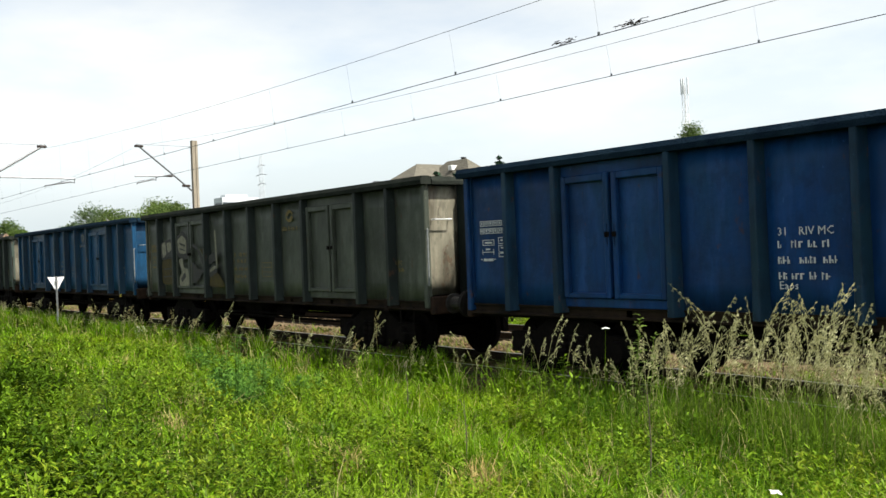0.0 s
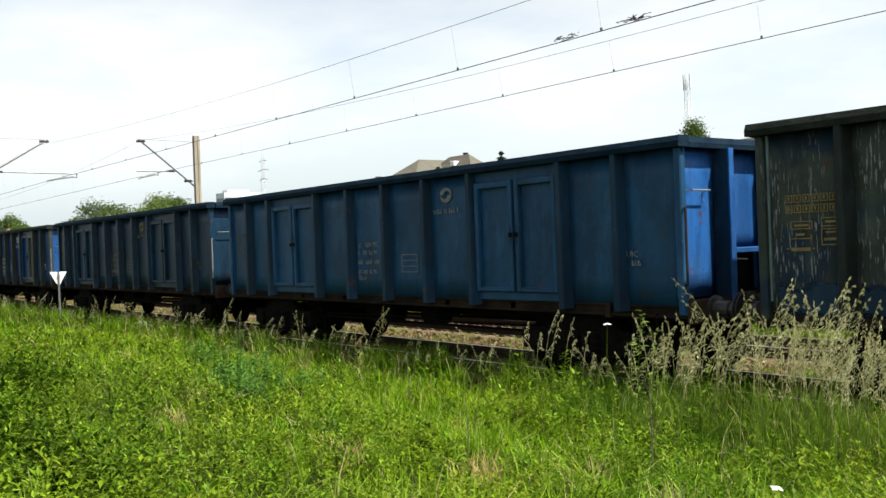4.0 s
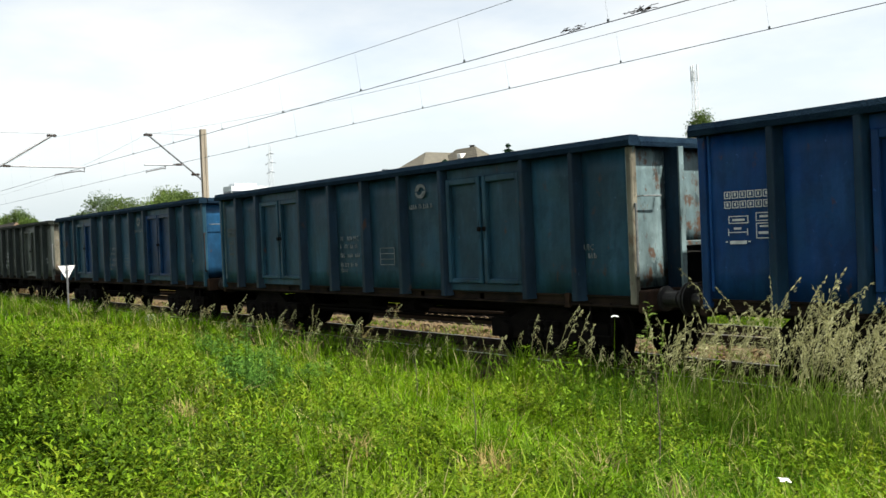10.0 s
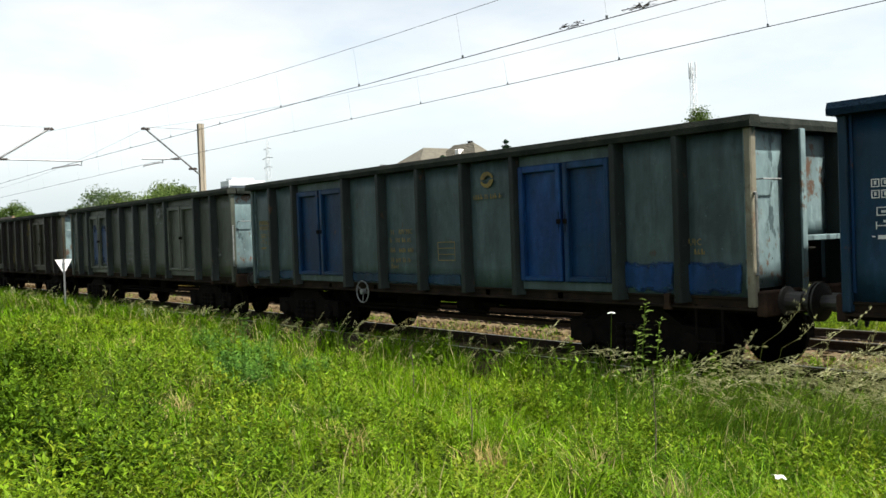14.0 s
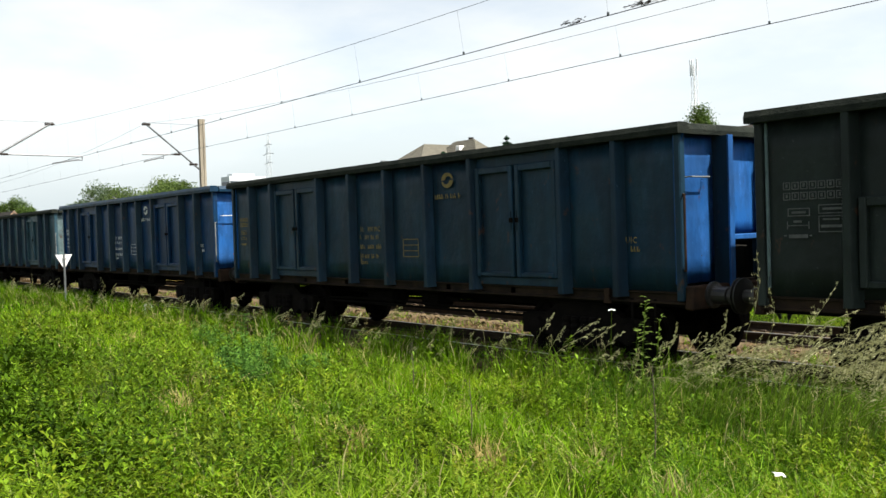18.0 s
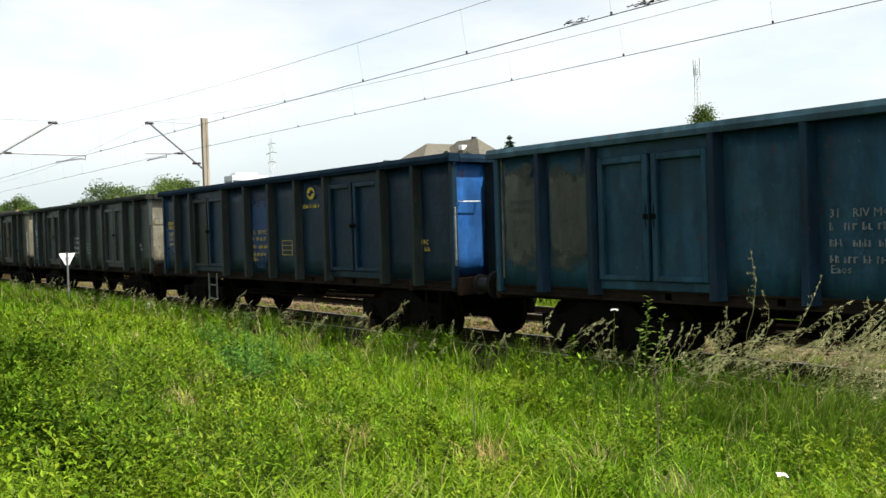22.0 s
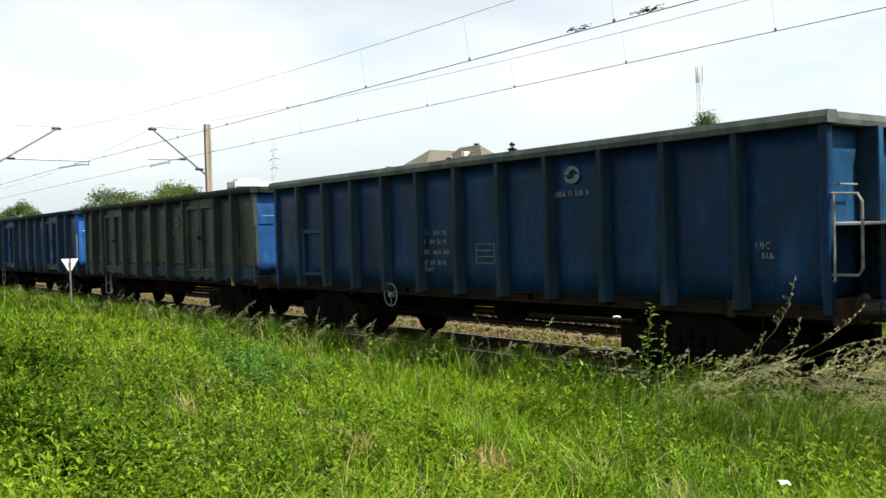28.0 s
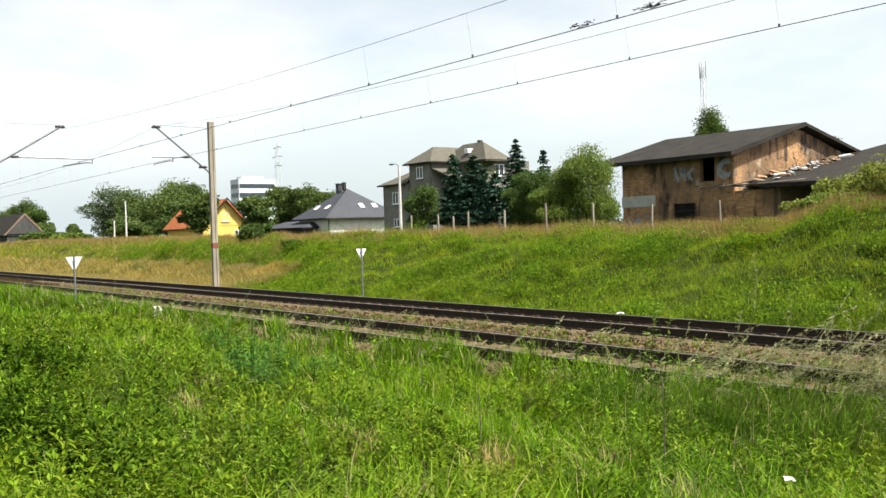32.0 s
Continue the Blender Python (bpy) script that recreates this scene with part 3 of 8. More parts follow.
def plain_side(stands):
    bm = boxes([(-6.42, 6.42, -SIDE_Y - 0.01, -SIDE_Y + 0.02, WALL_Z, RIM_Z)])
    for x in stands:
        prism([(x - 0.065, -SIDE_Y - 0.01), (x + 0.065, -SIDE_Y - 0.01), (x + 0.04, -SIDE_Y - 0.13), (x - 0.04, -SIDE_Y - 0.13)], 1.0, RIM_Z, "z", bm)
    return bm


def wagon(i, sp):
    """An open four-axle goods wagon; its front is at +x, z is 0 on the rails."""
    P = PAINTS
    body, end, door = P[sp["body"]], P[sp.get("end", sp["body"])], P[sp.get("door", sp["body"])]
    rim = P[sp["rim"]] if "rim" in sp else SOOT_BLUE if "blue" in sp["body"] or "navy" in sp["body"] or sp["body"] == "teal" else SOOT
    front = P[sp.get("front", sp["body"])]
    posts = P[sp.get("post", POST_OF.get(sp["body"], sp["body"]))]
    w = thing("freight_wagon", sp["label"], "freight wagon", group="wagons of the goods train")
    rnd = random.Random(900 + i)
    flip = Matrix.Rotation(math.pi, 4, "Z")

    # the bodies differ a little in height; the stretch is about the foot of the side sheets
    k = 1.0 - sp.get("low", 0.0) / 2.1
    fit = Matrix.Translation((0, 0, WALL_Z)) @ Matrix.Diagonal((1.01, 1.0, k, 1.0)) @ Matrix.Translation((0, 0, -WALL_Z))

    def put(name, key, make, mat, at=None, parent=w, label=""):
        if parent is w:
            at = fit @ (at or Matrix())
        return part(name, shared(key, make), mat, parent, label, at)

    hz = RIM_Z - FLOOR_Z
    for side in (0, 1):
        turn = flip if side else Matrix()
        even = sp.get('even')
        cuts = (-6.42, *EVEN, 6.42)
        stands = EVEN if even else STAKES
        if side:
            # the side that is turned away is one pressed sheet with its posts
            put("side_wall", "side_wall_%d" % bool(even), lambda: plain_side(stands), body, turn)
        for k, (x0, x1) in enumerate(() if side else tuple(zip(cuts, cuts[1:])) if even else BAYS):
            v = rnd.randrange(6)
            m = body
            if sp.get("split") is not None and x0 >= sp["split"] - 0.01:
                m = front
            put("wall_panel", "wall_panel_%d_%.2f" % (v, x1 - x0), lambda x0=x0, x1=x1, v=v: dished(x1 - x0, RIM_Z - WALL_Z, 10 + v), m, turn @ pose(x0, -SIDE_Y, WALL_Z))
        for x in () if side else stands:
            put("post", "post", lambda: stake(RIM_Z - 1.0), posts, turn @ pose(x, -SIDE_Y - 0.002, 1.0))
        for s in (-1, 1):
            put("corner_post", "corner_post", lambda: boxes([(-0.05, 0.05, -0.05, 0.06, 0, RIM_Z - 0.97)], 0.015), P[sp["corner"]] if s > 0 and "corner" in sp else body, turn @ pose(s * 6.38, -SIDE_Y - 0.02, 0.97))
        if even and not side:
            d = put('hatch', 'hatch', lambda: door_leaf(0.86, 0.95), door, turn @ pose(-5.2, -SIDE_Y - 0.008, FLOOR_Z + 0.03))
        for k, (x0, x1) in enumerate(() if even or side else DOORS):
            md = P[sp["doors"][k]] if "doors" in sp else door
            d = put("door", "door", lambda: door_leaf(0.86, 1.68), md, turn @ pose(x0, -SIDE_Y - 0.008, FLOOR_Z + 0.03))
            put("latch", "latch", lambda: boxes([(-0.014, 0.014, -0.03, 0.0, -0.16, 0.14), (-0.035, 0.035, -0.05, -0.02, -0.04, 0.03)], 0.005), STEEL, pose(0.83 if k % 2 == 0 else 0.04, -0.055, 0.86), d)
        for x0, x1 in () if even or side else ((-4.38, -2.4), (2.4, 4.38)):
            put("door_lintel", "door_lintel", lambda: boxes([(0, 1.98, -0.03, 0.03, 0, RIM_Z - FLOOR_Z - 1.71)], 0.008), body, turn @ pose(x0, -SIDE_Y, FLOOR_Z + 1.71))
            # near-black sheet added behind the leaves to give the shaded gaps round them
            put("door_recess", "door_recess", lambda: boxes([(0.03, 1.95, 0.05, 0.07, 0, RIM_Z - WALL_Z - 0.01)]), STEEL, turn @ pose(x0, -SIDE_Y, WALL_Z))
            put("door_sill", "door_sill", lambda: boxes([(0.03, 1.95, -0.035, 0.03, 0, FLOOR_Z + 0.026 - WALL_Z)], 0.008), body, turn @ pose(x0, -SIDE_Y, WALL_Z))
        put("top_rail", "top_rail", lambda: prism([(-SIDE_Y - 0.165, RIM_Z + 0.0), (-SIDE_Y - 0.17, RIM_Z + 0.07), (-SIDE_Y - 0.14, TOP_Z), (-SIDE_Y + 0.02, TOP_Z), (-SIDE_Y + 0.05, RIM_Z + 0.08), (-SIDE_Y + 0.05, RIM_Z)], -6.49, 6.49), rim, turn)
        put("sole_bar", "sole_bar", lambda: prism([(-SIDE_Y + 0.16, 0.93), (-SIDE_Y - 0.03, 0.93), (-SIDE_Y - 0.03, 0.955), (-SIDE_Y + 0.02, 0.965), (-SIDE_Y + 0.02, 1.05), (-SIDE_Y - 0.015, 1.06), (-SIDE_Y - 0.015, WALL_Z - 0.003), (-SIDE_Y + 0.16, WALL_Z - 0.003)], -6.42, 6.42), SOLE, turn)
        # far ends
        e = turn
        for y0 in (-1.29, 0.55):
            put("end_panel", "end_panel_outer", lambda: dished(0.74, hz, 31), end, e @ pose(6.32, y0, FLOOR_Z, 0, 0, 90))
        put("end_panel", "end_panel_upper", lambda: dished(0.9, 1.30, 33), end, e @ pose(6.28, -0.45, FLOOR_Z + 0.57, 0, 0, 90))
        # lower panel coloured dark for the shade below the beam
        put("end_panel", "end_panel_lower", lambda: dished(0.9, 0.55, 34), RECESS_SHADE, e @ pose(6.20, -0.45, FLOOR_Z, 0, 0, 90))
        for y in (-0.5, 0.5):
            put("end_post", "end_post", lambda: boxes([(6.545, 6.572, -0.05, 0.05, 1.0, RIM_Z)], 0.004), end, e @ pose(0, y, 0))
            # webs take the dark post paint, their side's shade put into the colour
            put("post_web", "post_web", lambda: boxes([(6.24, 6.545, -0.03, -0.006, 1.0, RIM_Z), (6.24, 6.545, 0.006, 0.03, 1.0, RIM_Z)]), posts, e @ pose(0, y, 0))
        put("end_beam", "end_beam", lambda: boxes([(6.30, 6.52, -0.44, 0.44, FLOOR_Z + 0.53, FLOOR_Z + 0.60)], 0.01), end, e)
        put("end_rail", "end_rail", lambda: prism([(6.26, RIM_Z), (6.26, RIM_Z + 0.08), (6.29, TOP_Z - 0.004), (6.43, TOP_Z - 0.004), (6.465, RIM_Z + 0.06), (6.46, RIM_Z)], -1.18, 1.18, "y"), rim, e)
        for s in (-1, 1):
            put("gusset", "gusset_%d" % s, lambda s=s: prism([(6.34, RIM_Z - 0.002), (6.46, RIM_Z - 0.002), (6.38, RIM_Z - 0.2)], s * 1.30, s * 1.285, "y"), end, e)
        put("headstock", "headstock", lambda: boxes([(6.40, 6.53, -1.28, 1.28, 0.86, 1.16)], 0.02), RUST, e)
        for y in (-0.875, 0.875):
            bf = put("buffer", "buffer", buffer_body, GREASE, e @ pose(6.53, y, 1.03))
            put("buffer_head", "buffer_head", buffer_head, BUFFER, None, bf)
        put("coupling", "coupling", coupling, GREASE, e @ pose(6.53, 0, 0))
        put("grab_rail", "grab_rail", lambda: tube([(0, 0, 0), (0.06, -0.05, 0.0), (0.06, -0.05, 0.95), (0, 0, 0.95)], 0.016), FADED if sp.get("platform") or i % 3 else RUST, e @ pose(6.42, -SIDE_Y - 0.01, 1.35))
        put("hand_hold", "hand_hold", lambda: tube([(0, 0, 0), (0.1, 0, 0.0), (0.1, 0.36, 0.0), (0, 0.36, 0.0)], 0.011), WHITE if i % 4 == 1 else FADED, e @ pose(6.33, -1.12, 2.52 - 0.06 * (i % 3)))
        put("step", "step", lambda: tube([(-0.19, 0, 0.46), (-0.19, 0, 0), (0.19, 0, 0), (0.19, 0, 0.46)], 0.018), STEEL, e @ pose(5.75 - 0.0 * i, -SIDE_Y - 0.01, 0.52))
        put("tow_hook", "tow_hook", lambda: prism([(-0.05, 0.0), (0.05, 0.0), (0.035, -0.12), (0.06, -0.2), (-0.06, -0.2), (-0.035, -0.12)], -0.02, 0.02, "y"), YELLOW if i in (2, 36) else RUST, e @ pose(5.15, -SIDE_Y - 0.03, 1.1))
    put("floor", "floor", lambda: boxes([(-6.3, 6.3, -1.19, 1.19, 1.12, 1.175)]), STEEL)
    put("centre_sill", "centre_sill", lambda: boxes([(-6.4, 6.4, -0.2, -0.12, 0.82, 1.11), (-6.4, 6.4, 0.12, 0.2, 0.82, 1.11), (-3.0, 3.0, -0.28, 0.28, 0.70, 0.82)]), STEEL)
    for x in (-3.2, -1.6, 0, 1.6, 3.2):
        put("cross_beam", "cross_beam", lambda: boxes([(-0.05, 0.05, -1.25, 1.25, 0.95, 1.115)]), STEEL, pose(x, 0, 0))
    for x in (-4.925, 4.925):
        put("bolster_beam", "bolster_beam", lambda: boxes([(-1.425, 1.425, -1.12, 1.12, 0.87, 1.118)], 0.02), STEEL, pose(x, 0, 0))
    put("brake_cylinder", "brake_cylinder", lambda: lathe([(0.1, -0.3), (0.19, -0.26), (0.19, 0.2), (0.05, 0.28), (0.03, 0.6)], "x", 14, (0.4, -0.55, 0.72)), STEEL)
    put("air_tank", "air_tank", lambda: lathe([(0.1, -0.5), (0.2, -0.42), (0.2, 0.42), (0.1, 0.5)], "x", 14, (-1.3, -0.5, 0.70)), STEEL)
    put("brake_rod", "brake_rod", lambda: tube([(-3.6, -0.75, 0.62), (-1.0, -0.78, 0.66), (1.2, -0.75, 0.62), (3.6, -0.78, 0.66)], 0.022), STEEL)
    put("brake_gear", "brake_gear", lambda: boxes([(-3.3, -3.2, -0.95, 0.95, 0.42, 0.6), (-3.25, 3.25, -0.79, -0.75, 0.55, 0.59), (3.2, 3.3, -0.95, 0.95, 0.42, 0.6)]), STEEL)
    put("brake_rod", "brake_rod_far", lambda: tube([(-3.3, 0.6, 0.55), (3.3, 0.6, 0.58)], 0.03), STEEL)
    wheels = []
    for k, bx in enumerate((-4.5, 4.5)):
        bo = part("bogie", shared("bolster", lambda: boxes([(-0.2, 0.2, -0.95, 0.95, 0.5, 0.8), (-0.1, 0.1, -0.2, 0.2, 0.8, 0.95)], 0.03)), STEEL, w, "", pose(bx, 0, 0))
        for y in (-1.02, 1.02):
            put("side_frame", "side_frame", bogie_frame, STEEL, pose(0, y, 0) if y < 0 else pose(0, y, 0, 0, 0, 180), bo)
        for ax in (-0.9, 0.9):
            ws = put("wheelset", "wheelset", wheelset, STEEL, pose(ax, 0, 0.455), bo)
            wheels.append((ws, bx + ax))
    # writing and signs on the near side
    ink = (YELLOW if sp.get("strong") else OCHRE) if sp.get("ink") == "y" else WHITE if sp.get("strong") or sp["body"] in ("deep_blue", "blue", "navy") else FADED
    face = -SIDE_Y - 0.035
    if sp.get("logo", True):
        part("logo_mark", shared("swirl", swirl), ink, w, "", Matrix.Translation((2.6 if sp.get("even") else 1.74, face, sp.get("logo_z", 2.76))) @ Matrix.Scale(1.0, 4))
        part("lettering", shared("logo_bars", lambda: bars_block(5, 1, 0.74, 0.10, 0.4, 0.05)), ink, w, "", pose(2.25 if sp.get("even") else 1.40, face, sp.get("logo_z", 2.76) - 0.22))
    if sp.get("numbers", True):
        part("lettering", letters("RIV MC", 0.13), ink, w, "", pose(-0.72, face, 1.96))
        part("lettering", shared("number_bars", lambda: bars_block(7, 3, 0.72, 0.10, 0.75, 0.12)), ink, w, "", pose(-0.98, face, 1.90))
    written = sp.get("written", True)
    if written:
        part("lettering", shared("table_bars", lambda: strokes([(0, 0, 0.46, 0.012), (0, 0.10, 0.46, 0.112), (0, 0.2, 0.46, 0.212), (0, 0.3, 0.46, 0.312), (0, 0, 0.012, 0.31), (0.45, 0, 0.462, 0.31)])), ink, w, "", pose(0.42, face, 1.5))
    if sp.get("numbers", True):
        part("lettering", letters("Eaos", 0.13), ink, w, "", pose(-0.98, face, 1.36))
        part("lettering", letters("31", 0.13), ink, w, "", pose(-0.98, face, 1.96))
    if written:
        part("lettering", shared("load_table", load_table), GHOST if ink is FADED else ink, w, "", pose(-6.15, face, 2.36))
        part("lettering", letters("UIC", 0.12), ink, w, "", pose(5.55, face, 1.70))
        part("lettering", shared("uic_bars", lambda: bars_block(17, 1, 0.16, 0.10, 0.4, 0.0)), ink, w, "", pose(5.64, face, 1.67))
    if written:
        part("lettering", shared("end_bars", lambda: bars_block(13, 3, 0.5, 0.05, 0.7, 0.25)), ink, w, "", e_pose(6.30))
    part("tap_handle", shared("tap_handle", lambda: boxes([(0, 0.05, 0, 0.05, 0, 0.12)], 0.01)), BLACKP if i % 5 else RED, w, "", pose(6.33, -0.82, 1.42))
    if sp.get("plate"):
        part("warning_plate", shared("warning_plate", lambda: prism([(-0.08, 0), (0.08, 0), (0, 0.15)], 0, 0.01, "x")), YELLOW, w, "yellow triangular warning plate", pose(6.345, -0.25, 2.66))
    if sp.get("wheel"):
        part("handwheel", shared("handwheel", handwheel), FADED, w, "pale spoked brake handwheel", pose(sp["wheel"], -SIDE_Y - 0.08, 0.92))
    if sp.get("platform"):
        pl = part("platform", shared("platform", lambda: boxes([(6.33, 6.85, -1.25, -0.35, 1.95, 1.985)], 0.006)), WHITE, w, "grey brakeman's platform")
        part("railing", shared("railing", lambda: tube([(6.43, -1.3, 1.42), (6.80, -1.31, 1.42), (6.85, -1.31, 1.5), (6.85, -1.31, 2.2), (6.80, -1.31, 2.28), (6.45, -1.3, 2.3)], 0.017)), FADED, pl)
        part("ladder", shared("ladder", lambda: ladder_bm()), STEEL, w, "", None)
    if sp.get("step_ladder"):
        part("ladder", shared("white_step", lambda: tube([(-0.24, 0, 0.62), (-0.24, 0, 0), (0.24, 0, 0), (0.24, 0, 0.62)], 0.022, bm=tube([(-0.24, 0, 0.33), (0.24, 0, 0.33)], 0.018))), FADED, w, "pale grey step ladder", pose(sp["step_ladder"], -SIDE_Y - 0.04, 0.42))
    for k, (colour, pts) in enumerate(sp.get("blots", ())):
        part("graffiti", blot(pts), {"black": BLACKP, "pale": PALE, "ochre": DULLGOLD, "white": FADED}[colour], w, colour + " sprayed graffiti", pose(0, face - 0.058 - 0.0006 * k, 0))
    if sp.get("wave"):
        part("graffiti", wave_line(*sp["wave"]), FADED, w, "wavering white spray line", pose(0, face - 0.055, 0))
    for (x0, x1, z0, z1, colour) in sp.get("fields", ()):
        for a, b in BAYS + DOORS:
            lo, hi = max(x0, a + 0.09), min(x1, b - 0.09)
            if hi - lo > 0.15:
                part("paint_field", field_mesh(lo, hi, z0, z1), SOFT[colour], w, "repainted field of the wall", None)
    bars_are_stuff(w)
    return w, wheels


def bars_are_stuff(w):
    for o in w.children:
        if o.name.startswith(("lettering", "graffiti", "logo")):
            o["kind"] = "stuff"


def e_pose(x):
    return Matrix.Translation((x + 0.06, -1.2, 1.75)) @ Matrix.Rotation(radians(90), 4, "Z")


def field_mesh(x0, x1, z0, z1):
    """A freshly painted stretch of sheet with a wavering edge."""
    n = 6
    y = -SIDE_Y - 0.03
    bm = bmesh.new()
    rnd = random.Random(int(x0 * 100 + z1 * 1000))
    top = [bm.verts.new((x0 + (x1 - x0) * i / n, y, z1 + rnd.uniform(-0.008, 0.008))) for i in range(n + 1)]
    bot = [bm.verts.new((x0 + (x1 - x0) * i / n, y, z0)) for i in range(n + 1)]
    for i in range(n):
        bm.faces.new((bot[i], bot[i + 1], top[i + 1], top[i]))
    ret = bmesh.ops.extrude_face_region(bm, geom=bm.faces[:])
    bmesh.ops.translate(bm, vec=(0, 0.004, 0), verts=[v for v in ret["geom"] if isinstance(v, bmesh.types.BMVert)])
    return bm


def handwheel():
    bm = bmesh.new()
    ring = [(0.2 * math.cos(2 * math.pi * i / 24), 0, 0.2 * math.sin(2 * math.pi * i / 24)) for i in range(25)]
    tube(ring, 0.013, 6, bm)
    for k in range(3):
        a = 2 * math.pi * k / 3 + 0.5
        tube([(0, 0.02, 0), (0.2 * math.cos(a), 0, 0.2 * math.sin(a))], 0.010, 5, bm)
    lathe([(0.05, -0.03), (0.05, 0.1)], "y", 10, bm=bm)
    return bm


def ladder_bm():
    bm = tube([(6.62, -0.75, 1.0), (6.62, -0.75, 1.95)], 0.018)
    tube([(6.62, -0.4, 1.0), (6.62, -0.4, 1.95)], 0.018, bm=bm)
    for z in (1.15, 1.35, 1.55, 1.75):
        tube([(6.62, -0.75, z), (6.62, -0.4, z)], 0.014, bm=bm)
    return bm


PALE = plain("pale_spray_paint", (0.21, 0.20, 0.145), (0.12, 0.115, 0.085), 9.0, 0.7, 0, 0.1)
DULLGOLD = plain("dull_gold_spray", (0.060, 0.045, 0.010), (0.030, 0.024, 0.010), 6.0, 0.8, 0, 0.1)

